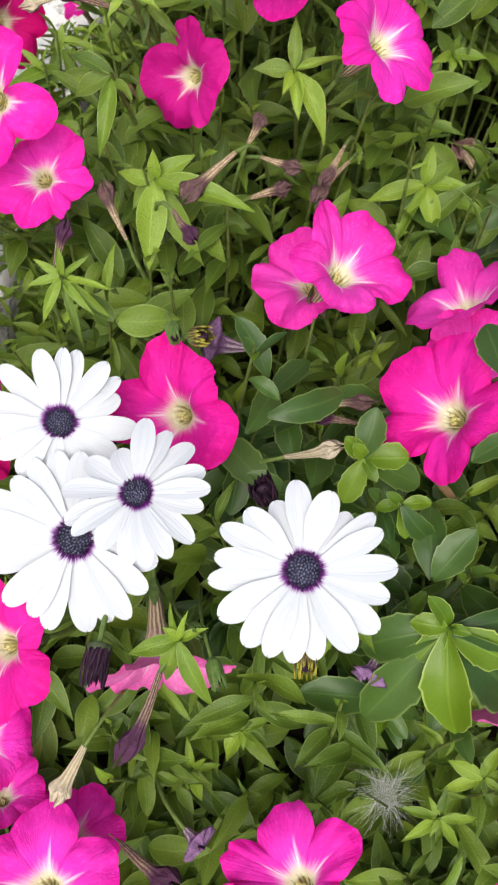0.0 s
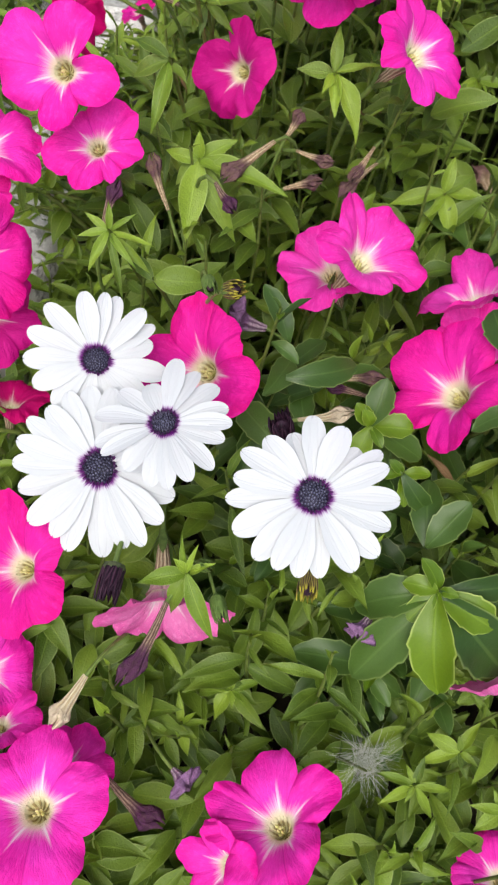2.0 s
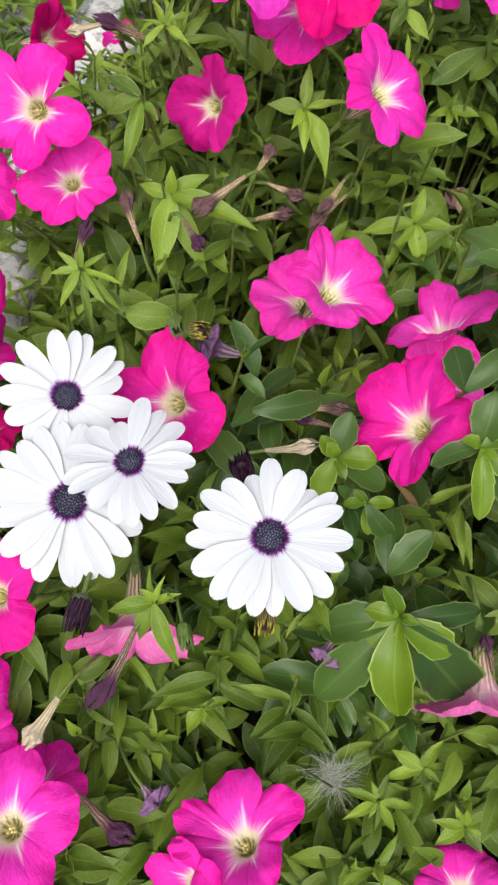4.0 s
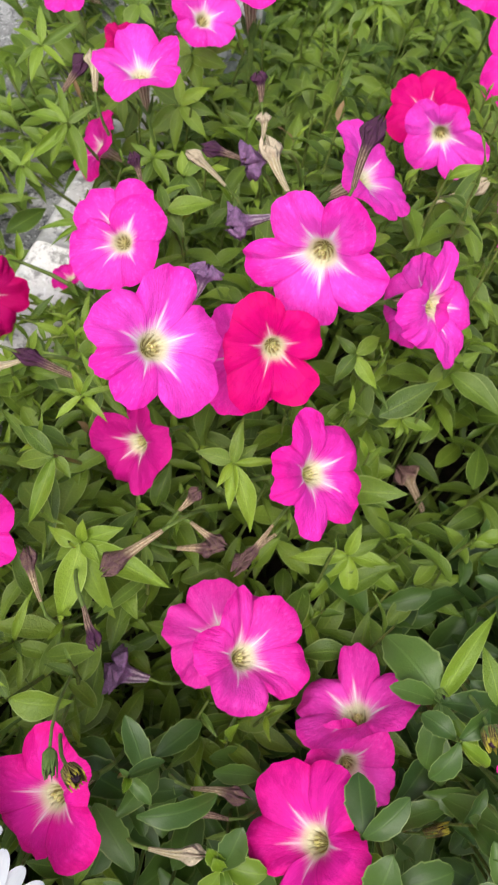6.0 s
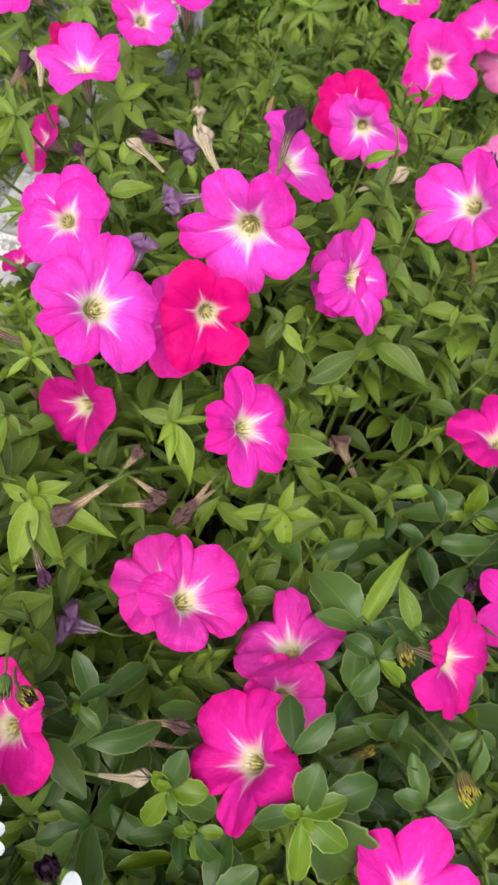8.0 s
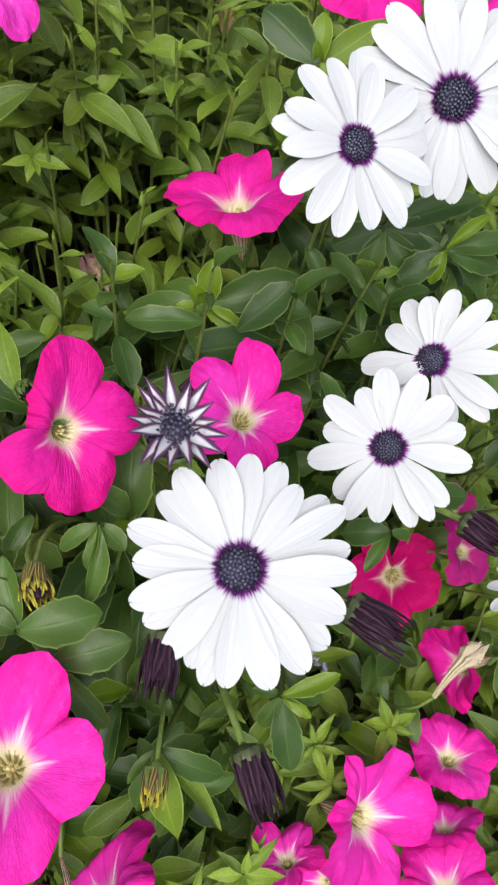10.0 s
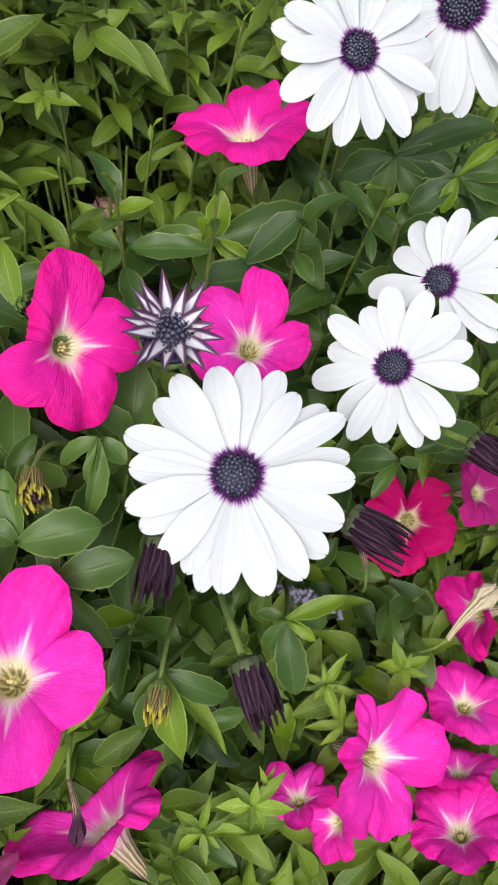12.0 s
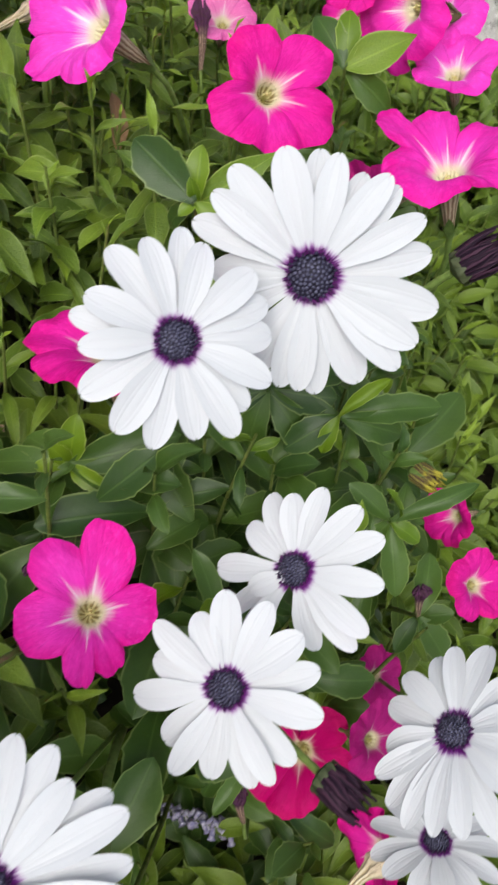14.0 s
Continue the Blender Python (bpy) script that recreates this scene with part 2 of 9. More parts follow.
LAVENDER = plain_material("lavender_floret", (0.16, 0.15, 0.30), (0.60, 0.58, 0.66), 0.7, 420.0, 0.1)


def ray_material():
    """White ray petal: purple foot, faint mauve grooves."""
    n = Net("white_ray_petal")
    u, v = n.uv()
    off = n.math("ABSOLUTE", n.math("SUBTRACT", u, 0.5))
    groove = n.math("SUBTRACT", 1.0, n.step(n.math("ABSOLUTE", n.math("SUBTRACT", off, 0.17)), 0.01, 0.06))
    grain = n.noise(220.0, 4.0, n.place())
    streak = n.add("ShaderNodeCombineXYZ", X=n.math("MULTIPLY", u, 7.0), Y=v, Z=n.math("MULTIPLY", n.chance(), 30.0))
    streaks = n.noise(1.0, 3.0, streak.outputs[0])
    foot = n.math("SUBTRACT", 1.0, n.step(n.math("ADD", v, n.math("MULTIPLY", n.math("SUBTRACT", streaks, 0.5), 0.10)), 0.016, 0.080))
    blush = n.math("MULTIPLY", n.step(n.noise(30.0, 2.0, n.place()), 0.58, 0.8), 0.16)
    base = n.mix(n.math("MULTIPLY", groove, 0.06), (0.575, 0.598, 0.618), (0.47, 0.47, 0.53))
    base = n.mix(blush, base, (0.56, 0.49, 0.60))
    base = n.mix(foot, base, (0.30, 0.07, 0.36))
    base = n.mix(n.math("POWER", foot, 2.5), base, (0.10, 0.006, 0.13))
    n.put(n.bsdf.inputs["Base Color"], base)
    n.put(n.bsdf.inputs["Roughness"], 0.5)
    n.put(n.bsdf.inputs["Specular IOR Level"], 0.25)
    normal = n.bump(n.math("ADD", n.math("MULTIPLY", groove, -0.2), n.math("MULTIPLY", grain, 0.25)), 0.5, 0.0007)
    n.glow_through(base, 0.16, normal)
    return n.mat


RAY = ray_material()


def half_open_material():
    """A ray that has not unrolled: pale inside, purple along its edges and tip."""
    n = Net("half_open_ray")
    u, v = n.uv()
    grain = n.noise(320.0, 4.0, n.place())
    side = n.math("ABSOLUTE", n.math("SUBTRACT", u, 0.5))
    edge = n.math("ADD", n.math("MULTIPLY", n.math("POWER", v, 1.4), 0.52), n.math("ADD", side, n.math("MULTIPLY", grain, 0.06)))
    base = n.mix(n.step(edge, 0.32, 0.52), (0.55, 0.54, 0.58), (0.075, 0.022, 0.075))
    base = n.mix(n.math("MULTIPLY", n.step(grain, 0.55, 0.75), 0.4), base, (0.20, 0.10, 0.19))
    n.put(n.bsdf.inputs["Base Color"], base)
    n.put(n.bsdf.inputs["Roughness"], 0.45)
    n.bump(grain, 0.4, 0.0006)
    return n.mat


RAY_DARK = half_open_material()
BUD_DARK = striped_material("dark_bud_ray", (0.014, 0.005, 0.014), (0.055, 0.022, 0.042), (0.030, 0.012, 0.026), 2.0, 0.8)
BUD_YELLOW = striped_material("yellow_bud_ray", (0.30, 0.26, 0.06), (0.10, 0.06, 0.04), (0.55, 0.48, 0.06), 3.0, 0.75)


def stone_material(name, a, b, spots, scale):
    n = Net(name)
    broad = n.noise(scale * 0.08, 4.0, n.place())
    grit = n.noise(scale, 5.0, n.place(), 0.7)
    speck = n.noise(scale * 2.6, 2.0, n.place())
    base = n.mix(n.step(broad, 0.3, 0.7), a, b)
    base = n.mix(n.math("MULTIPLY", n.step(grit, 0.49, 0.62), 0.85), base, spots)
    base = n.mix(n.math("MULTIPLY", n.step(speck, 0.56, 0.70), 0.7), base, tuple(min(0.85, c * 1.8) for c in b))
    n.put(n.bsdf.inputs["Base Color"], base)
    n.put(n.bsdf.inputs["Roughness"], 0.88)
    n.bump(n.math("ADD", grit, n.math("MULTIPLY", broad, 0.8)), 0.8, 0.003)
    return n.mat


PAVING = stone_material("grey_paving", (0.16, 0.16, 0.16), (0.40, 0.40, 0.39), (0.045, 0.045, 0.047), 210.0)
KERB = stone_material("whitewashed_kerb", (0.46, 0.45, 0.43), (0.74, 0.73, 0.70), (0.20, 0.19, 0.18), 90.0)


# ---- building helpers ----
def mesh_of(name, verts, faces, uvs, material, smooth=True):
    """A mesh with one UV per vertex."""
    me = bpy.data.meshes.new(name)
    me.from_pydata([tuple(map(float, v)) for v in verts], [], faces)
    layer = me.uv_layers.new(name="UVMap")
    loops = np.empty(len(me.loops), np.int32)
    me.loops.foreach_get("vertex_index", loops)
    layer.data.foreach_set("uv", np.asarray(uvs, np.float32)[loops].ravel())
    me.polygons.foreach_set("use_smooth", [smooth] * len(me.polygons))
    me.materials.append(material)
    me.update()
    return me


def part(name, me, parent, label="", m=None):
    ob = new(name, me)
    ob.parent = parent
    if m is not None:
        ob.matrix_basis = m
    if label:
        ob["label"] = label
    return ob


def sheet(rows, cols, at):
    """Vertices, faces and UVs of a grid; at(i, j) gives place and uv for i, j in 0..1."""
    verts, uvs = [], []
    for i in range(rows + 1):
        for j in range(cols + 1):
            p, w = at(i / rows, j / cols)
            verts.append(p)
            uvs.append(w)
    faces = [(i * (cols + 1) + j, i * (cols + 1) + j + 1, (i + 1) * (cols + 1) + j + 1, (i + 1) * (cols + 1) + j) for i in range(rows) for j in range(cols)]
    return verts, faces, uvs


def tube(points, radii, sides=7):
    """A tapered tube along points."""
    pts = [Vector(p) for p in points]
    verts, uvs = [], []
    ref = Vector((0.31, 0.17, 0.93))
    for k, p in enumerate(pts):
        way = (pts[min(k + 1, len(pts) - 1)] - pts[max(k - 1, 0)]).normalized()
        a = way.cross(ref if abs(way.dot(ref)) < 0.95 else Vector((1, 0, 0))).normalized()
        b = way.cross(a)
        for s in range(sides + 1):
            w = 2 * math.pi * s / sides
            verts.append(p + (a * math.cos(w) + b * math.sin(w)) * radii[k])
            uvs.append((s / sides, k / (len(pts) - 1)))
    n = sides + 1
    faces = [(k * n + s, k * n + s + 1, (k + 1) * n + s + 1, (k + 1) * n + s) for k in range(len(pts) - 1) for s in range(sides)]
    return verts, faces, uvs


def joined(pieces):
    verts, faces, uvs = [], [], []
    for v, f, w in pieces:
        k = len(verts)
        verts += list(v)
        faces += [tuple(i + k for i in q) for q in f]
        uvs += list(w)
    return verts, faces, uvs


def bend(a, b, c, n):
    """n + 1 points of a curve from a to c that leans towards b."""
    a, b, c = Vector(a), Vector(b), Vector(c)
    return [a * (1 - t) ** 2 + b * 2 * t * (1 - t) + c * t * t for t in (k / n for k in range(n + 1))]


# ---- the lie of the bed ----
def soil_level(x, y):
    return 0.035 + 0.10 * max(0.0, min(1.0, (0.16 - x) / 0.22))


def crown_level(x, y):
    """Height of the top of the leaves."""
    x, y = max(-0.1, min(0.5, x)), max(-0.2, min(0.8, y))
    h = 0.143 + 0.398 * x + 0.653 * y - 1.917 * x * x + 0.431 * x * y - 0.829 * y * y
    for rise, a, b, r in ((-0.034, 0.200, 0.428, 0.026), (0.015, 0.175, 0.400, 0.040), (0.035, 0.240, 0.490, 0.070), (0.030, 0.23, 0.56, 0.06), (0.050, 0.065, 0.205, 0.045), (0.035, 0.19, 0.22, 0.06), (0.055, 0.0, 0.31, 0.05), (0.065, 0.36, 0.40, 0.07), (0.045, 0.41, 0.34, 0.05), (0.035, -0.01, 0.49, 0.07), (0.035, 0.11, 0.66, 0.12), (0.065, -0.08, 0.60, 0.07), (-0.060, 0.385, 0.25, 0.05), (0.004, 0.15, 0.07, 0.04), (0.030, 0.29, 0.30, 0.05), (0.050, 0.240, 0.06, 0.075), (0.055, 0.165, 0.50, 0.05)):
        h += rise * math.exp(-((x - a) ** 2 + (y - b) ** 2) / (r * r))
    return max(h, soil_level(x, y) + 0.06)


BLOOMS = []  # middle and radius of every open flower: the leaves leave it free
OPEN_SKY = Vector((0.0, -0.38, 0.92)).normalized()


def is_clear(p, size):
    for middle, radius in BLOOMS:
        d = p - middle
        rise = d.dot(OPEN_SKY)
        if rise > -0.006 - 0.55 * radius and (d - OPEN_SKY * rise).length < radius * 1.02 + size:
            return False
    return True


def is_free(p):
    for middle, reach in BLADES:
        d = p - middle
        rise = d.dot(OPEN_SKY)
        if rise > -0.002 and (d - OPEN_SKY * rise).length < reach:
            return False
    return True


# ---- petunia ----
def petal_mesh(seed, lobe, after, material):
    """One petal of a petunia's limb, radius 1, from the throat out to its lobe.
    lobe: direction and reach of the notch before it, direction and reach of its tip; after: the next petal's."""
    rng = random.Random(seed)
    a, b, c = (rng.uniform(0, 6.28) for _ in range(3))
    droop, lift, rib = rng.uniform(-0.08, 0.26), rng.uniform(-0.07, 0.14), rng.uniform(0.015, 0.050)
    a0, r0, tip, rt = lobe
    span = (after[0] - a0) % 360 or 360
    middle = max(0.28, min(0.72, ((tip - a0) % 360) / span))
    r0, r1 = r0 * 0.95, after[1] * 0.95
    crest = rt - (r0 + (r1 - r0) * middle)
    flower = seed // 8

    def at(i, j):
        v = i
        w = (j - middle) / (middle if j < middle else 1 - middle)
        free = 1 - w ** 4
        reach = r0 + (r1 - r0) * j + crest * (1 - abs(w) ** 2.1) + free * (0.016 * math.sin(6 * w + a) + 0.010 * math.sin(13 * w + b) + 0.005 * math.sin(27 * w + c))
        r = 0.165 + (reach - 0.165) * v
        t = radians(a0 + span * j)
        x, y = math.cos(t), math.sin(t)
        z = -0.36 + 0.40 * (1 - (1 - min(1, v * 1.25)) ** 2.0)
        z += free * (lift * v * v - droop * v ** 3 + 0.030 * v * v * math.sin(4.5 * w + c) + 0.018 * v ** 3 * math.sin(10 * w + b))
        z += -rib * v * math.exp(-(w / 0.12) ** 2) - 0.10 * v * abs(w) ** 7
        z += 0.115 * v * noise.noise((2.0 * r * x, 2.0 * r * y, flower * 0.37)) + 0.045 * v * noise.noise((5.5 * r * x, 5.5 * r * y, flower * 0.61)) + free * 0.014 * v * noise.noise((8 * w, 2.0 * v, seed * 0.73))
        return (r * x, r * y, z), (0.5 + 0.5 * w, v)

    return mesh_of("petal", *sheet(14, 22, at), material)


def throat_mesh():
    profile = [(-0.352, 0.171), (-0.40, 0.155), (-0.49, 0.125), (-0.60, 0.08), (-0.64, 0.01)]
    pts = [(0, 0, z) for z, _ in profile][::-1]
    return mesh_of("throat", *tube(pts, [r for _, r in profile][::-1], 14), THROAT)


def corolla_tube_mesh():
    pts = [(0, 0, z) for z in (-1.28, -1.15, -0.95, -0.75, -0.55, -0.40, -0.30)]
    return mesh_of("tube", *tube(pts, [0.060, 0.075, 0.100, 0.125, 0.160, 0.205, 0.265], 16), TUBE)


def anther_mesh():
    pieces = []
    for k in range(5):
        w = k * 1.257 + 0.4 + 0.5 * math.sin(k * 7.1)
        far = 0.026 + 0.016 * (k % 3)
        x, y, up = far * math.cos(w) + 0.012, far * math.sin(w) - 0.010, -0.35 + 0.03 * math.sin(k * 4.3)
        pieces.append(tube([(x * 0.5, y * 0.5, -0.66), (x, y, up - 0.09), (x * 1.2, y * 1.2, up - 0.03), (x * 1.3, y * 1.2, up + 0.02)], [0.009, 0.009, 0.027, 0.006], 6))
    pieces.append(tube([(0, 0, -0.6), (0, 0, -0.38), (0, 0, -0.34), (0, 0, -0.31)], [0.012, 0.012, 0.030, 0.005], 6))
    return mesh_of("pistil", *joined(pieces), ANTHER)


def calyx_mesh():
    pieces = []
    for k in range(5):
        w = k * 1.257

        def at(i, j, w=w):
            r = 0.06 + 0.16 * i
            half = 0.075 * math.sin(math.pi * (0.12 + 0.86 * i)) * (2 * j - 1)
            z = -1.30 + 0.42 * i
            return (r * math.cos(w) - half * math.sin(w), r * math.sin(w) + half * math.cos(w), z), (j, i)

        pieces.append(sheet(4, 2, at))
    pieces.append(tube([(0, 0, -1.38), (0, 0, -1.32), (0, 0, -1.22)], [0.03, 0.075, 0.065], 8))
    return mesh_of("calyx", *joined(pieces), SEPAL)


KIT = {}
KIT["throat"], KIT["tube"], KIT["pistil"], KIT["calyx"] = throat_mesh(), corolla_tube_mesh(), anther_mesh(), calyx_mesh()


def stalk_mesh(m, foot, thick, at_z):
    """The stalk from the base of a flower down into the ground, in the flower's own space."""
    inv = m.inverted()
    top = m @ Vector((0, 0, at_z))
    ground_z = soil_level(top.x, top.y) - 0.004
    low = Vector((top.x + foot[0], top.y + foot[1] + 0.41 * (top.z - ground_z), ground_z))
    elbow = m @ Vector((0, 0, at_z * 2.0))
    elbow.z = max(elbow.z, low.z + 0.02)
    pts = [inv @ p for p in bend(top, elbow, low, 8)]
    return mesh_of("stalk", *tube(pts, [thick] * 9, 6), STEM)


def free_lobes(seed, pointed):
    """Five petals of a flower of no special outline."""
    rng = random.Random(seed)
    low = 0.62 if pointed else 0.80
    return tuple((72 * k - 36 + rng.uniform(-7, 7), rng.uniform(low, low + 0.12), 72 * k + rng.uniform(-8, 8), rng.uniform(0.94, 1.07)) for k in range(5))


def petunia(place, turn, radius, colour, label, seed, pointed=False, lobes=()):
    m = pose(*place, *turn) @ Matrix.Scale(radius, 4)
    ob = new("petunia_flower")
    ob.matrix_basis = m
    ob.empty_display_size = 0.01
    tagged(ob, label, "flower", "petunia flowers in the bed")
    ring = lobes or free_lobes(seed, pointed)
    for k, lobe in enumerate(ring):
        part("petal", petal_mesh(seed * 8 + k, lobe, ring[(k + 1) % len(ring)], PETAL[colour]), ob)
    throat = part("throat", KIT["throat"], ob, "pale yellow throat")
    part("pistil", KIT["pistil"], throat)
    neck = part("tube", KIT["tube"], ob, "beige veined flower tube")
    part("calyx", KIT["calyx"], neck, "green sepals")
    rng = random.Random(seed)
    part("stalk", stalk_mesh(m, (rng.uniform(-0.02, 0.02), rng.uniform(-0.02, 0.02)), 0.045, -1.34), ob, "thin green stalk")
    BLOOMS.append((Vector(place), radius))
    return ob


# ---- daisy ----
def ray_mesh(seed):
    """A white ray petal along +x, from the disc's edge to radius 1."""
    rng = random.Random(seed)
    curl, sway, wide = rng.uniform(-0.02, 0.05), rng.uniform(-0.025, 0.025), rng.uniform(0.142, 0.164)
    dip, full = rng.uniform(0.04, 0.09), rng.uniform(0.54, 0.64)
    nick = rng.uniform(-0.25, 0.25)

    def at(i, j):
        w = 2 * j - 1
        s = 1 - (1 - i) ** 1.7
        rise = min(1, s / full)
        half = wide * (0.42 + 0.58 * rise * rise * (3 - 2 * rise))
        if s > full:
            half *= math.sqrt(max(0.0, 1 - ((s - full) / (1.002 - full)) ** 2.6))
        x = 0.17 + 0.83 * s - 0.022 * (s > 0.97) * math.exp(-((w - nick) / 0.22) ** 2)
        z = 0.03 + 0.15 * s * (1 - s) - curl * s * s - dip * s ** 3 * 0.6
        z += 0.16 * half * (w * w) - 0.010 * math.exp(-((abs(w) - 0.34) / 0.10) ** 2) * math.sin(math.pi * min(1, s * 1.1))
        return (x, half * w + sway * s * s, z), (j, i)

    return mesh_of("ray_petal", *sheet(14, 12, at), RAY)


def floret_mesh(name, count, first, radius, height, size, material):
    pieces = []
    for k in range(first, first + count):
        r = radius * math.sqrt((k + 0.5) / 96)
        w = k * 2.39996
        x, y = r * math.cos(w), r * math.sin(w)
        z = height * (1 - 0.62 * (r / radius) ** 2)
        tall = size * (1.1 + 0.5 * math.sin(k * 12.9))
        pieces.append(tube([(x, y, z - 0.03), (x, y, z + tall * 0.8), (x * 1.02, y * 1.02, z + tall * 1.25), (x * 1.02, y * 1.02, z + tall * 1.35)], [size * 0.55, size * 0.62, size * 0.9, size * 0.05], 5))
    return mesh_of(name, *joined(pieces), material)


def star_mesh():
    """The open tips of the inner florets: small five-pointed stars."""
    verts, faces, uvs = [], [], []
    for k in range(58):
        r = 0.178 * math.sqrt((k + 0.5) / 96)
        w = k * 2.39996
        x, y = r * math.cos(w), r * math.sin(w)
        z = 0.115 * (1 - 0.62 * (r / 0.178) ** 2) + 0.0165 * (1.1 + 0.5 * math.sin(k * 12.9)) * 1.35 + 0.002
        first = len(verts)
        verts.append((x, y, z - 0.004))
        for p in range(10):
            far = 0.0125 if p % 2 == 0 else 0.0050
            t = p * math.pi / 5 + k
            verts.append((x + far * math.cos(t), y + far * math.sin(t), z + (0.003 if p % 2 == 0 else 0.0) - 0.10 * r * far / 0.0125 * math.cos(t - w)))
        faces += [(first, first + 1 + p, first + 1 + (p + 1) % 10) for p in range(10)]
        uvs += [(0.5, 0.5)] * 11
    return mesh_of("floret_tip", verts, faces, uvs, DISC_STAR, False)


def disc_mesh():
    pts = [(0, 0, z) for z in (-0.05, 0.02, 0.055, 0.085, 0.10)]
    return mesh_of("disc", *tube(pts, [0.17, 0.18, 0.155, 0.095, 0.004], 20), DISC)


def disc_ring_mesh():
    pieces = []
    for k in range(40):
        w = k * 2 * math.pi / 40 + 0.05 * math.sin(k * 3.7)
        r = 0.186 + 0.014 * math.sin(k * 5.1)
        c, s = math.cos(w), math.sin(w)
        pieces.append(tube([(c * 0.160, s * 0.160, 0.02), (c * (r - 0.01), s * (r - 0.01), 0.088), (c * (r + 0.016), s * (r + 0.016), 0.098)], [0.012, 0.011, 0.003], 4))
    return mesh_of("floret_ring", *joined(pieces), DISC_RING)


def daisy_calyx_mesh():
    pieces = [tube([(0, 0, -0.22), (0, 0, -0.16), (0, 0, -0.06), (0, 0, 0.0)], [0.05, 0.14, 0.20, 0.19], 14)]
    for k in range(13):
        w = k * 2 * math.pi / 13

        def at(i, j, w=w):
            r = 0.13 + 0.14 * i
            half = 0.04 * (1 - i) * (2 * j - 1)
            return (r * math.cos(w) - half * math.sin(w), r * math.sin(w) + half * math.cos(w), -0.14 + 0.15 * i), (j, i)

        pieces.append(sheet(3, 2, at))
    return mesh_of("calyx", *joined(pieces), SEPAL)


KIT["rays"] = [ray_mesh(s) for s in range(9)]
KIT["disc"], KIT["ring"], KIT["daisy_calyx"] = disc_mesh(), disc_ring_mesh(), daisy_calyx_mesh()
KIT["florets"] = floret_mesh("floret_head", 70, 0, 0.178, 0.115, 0.0165, DISC_TIP)
KIT["outer"] = floret_mesh("floret_rim", 26, 70, 0.178, 0.115, 0.019, DISC)
KIT["stars"] = star_mesh()


def daisy(place, turn, radius, rays, label, seed):
    """rays: direction and reach of each ray petal."""
    m = pose(*place, *turn) @ Matrix.Scale(radius, 4)
    ob = new("daisy_flower")
    ob.matrix_basis = m
    ob.empty_display_size = 0.01
    tagged(ob, label, "flower", "white daisies in the bed")
    rng = random.Random(seed)
    for k, (way, reach) in enumerate(rays):
        gap = ((rays[(k + 1) % len(rays)][0] - rays[k - 1][0]) % 360) / 2
        wide = max(0.80, min(1.12, (gap / 20) ** 0.5)) * rng.uniform(0.95, 1.05)
        over = rng.random() < (0.75 if k % 2 else 0.3)
        lift = rng.uniform(-3, 3) + (3 if over else -2)
        part("ray_petal", KIT["rays"][rng.randrange(9)], ob, m=pose(0, 0, 0.012 * over, rng.uniform(-7, 7), -lift, way) @ Matrix.Diagonal((reach, wide, 1, 1)))
    disc = part("disc", KIT["disc"], ob, "dark blue-violet disc", m=Matrix.Scale(1.12, 4))
    part("floret_head", KIT["florets"], disc)
    part("floret_rim", KIT["outer"], disc)
    part("floret_tip", KIT["stars"], disc, "grey-blue starry floret tips")
    part("floret_ring", KIT["ring"], disc, "purple ring of florets")
    part("calyx", KIT["daisy_calyx"], ob, "green calyx")
    part("stalk", stalk_mesh(m, (rng.uniform(0.0, 0.03), rng.uniform(0.0, 0.02)), 0.034, -0.2), ob, "green stalk")
    BLOOMS.append((Vector(place), radius))
    return ob


# ---- setting ----
KERB_TOP, PAVE = 0.205, 0.188
OUTER = lambda y: -0.130 + 0.115 * y  # outer face of the kerb beside the paving


FRONT, RIGHT = -0.19, 0.76  # near and right edge of the bed
FAR_A, FAR_B = Vector((-0.33, 1.794)), Vector((1.37, 0.194))  # far edge of the bed


def beyond(x, y):
    """How far a spot lies past the bed's far edge, in metres (minus: inside)."""
    way = (FAR_B - FAR_A).normalized()
    return (Vector((x, y)) - FAR_A).dot(Vector((-way.y, way.x)))


def ground_sheet():
    """The soil of the bed: a lumpy sheet."""
    def at(i, j):
        x, y = -0.13 + (RIGHT + 0.13) * j, FRONT + (1.40 - FRONT) * i
        z = soil_level(x, y) + 0.012 * noise.noise((x * 14, y * 14, 0.3)) + 0.006 * noise.noise((x * 45, y * 45, 2.0))
        z -= 0.12 * max(0.0, min(1.0, beyond(x, y) / 0.05 + 1.0))
        return (x, y, z), (j, i)

    return mesh_of("ground", *sheet(60, 46, at), SOIL)


tagged(new("ground", ground_sheet()), "dark damp crumbly soil of the flower bed", "soil", kind="structure")


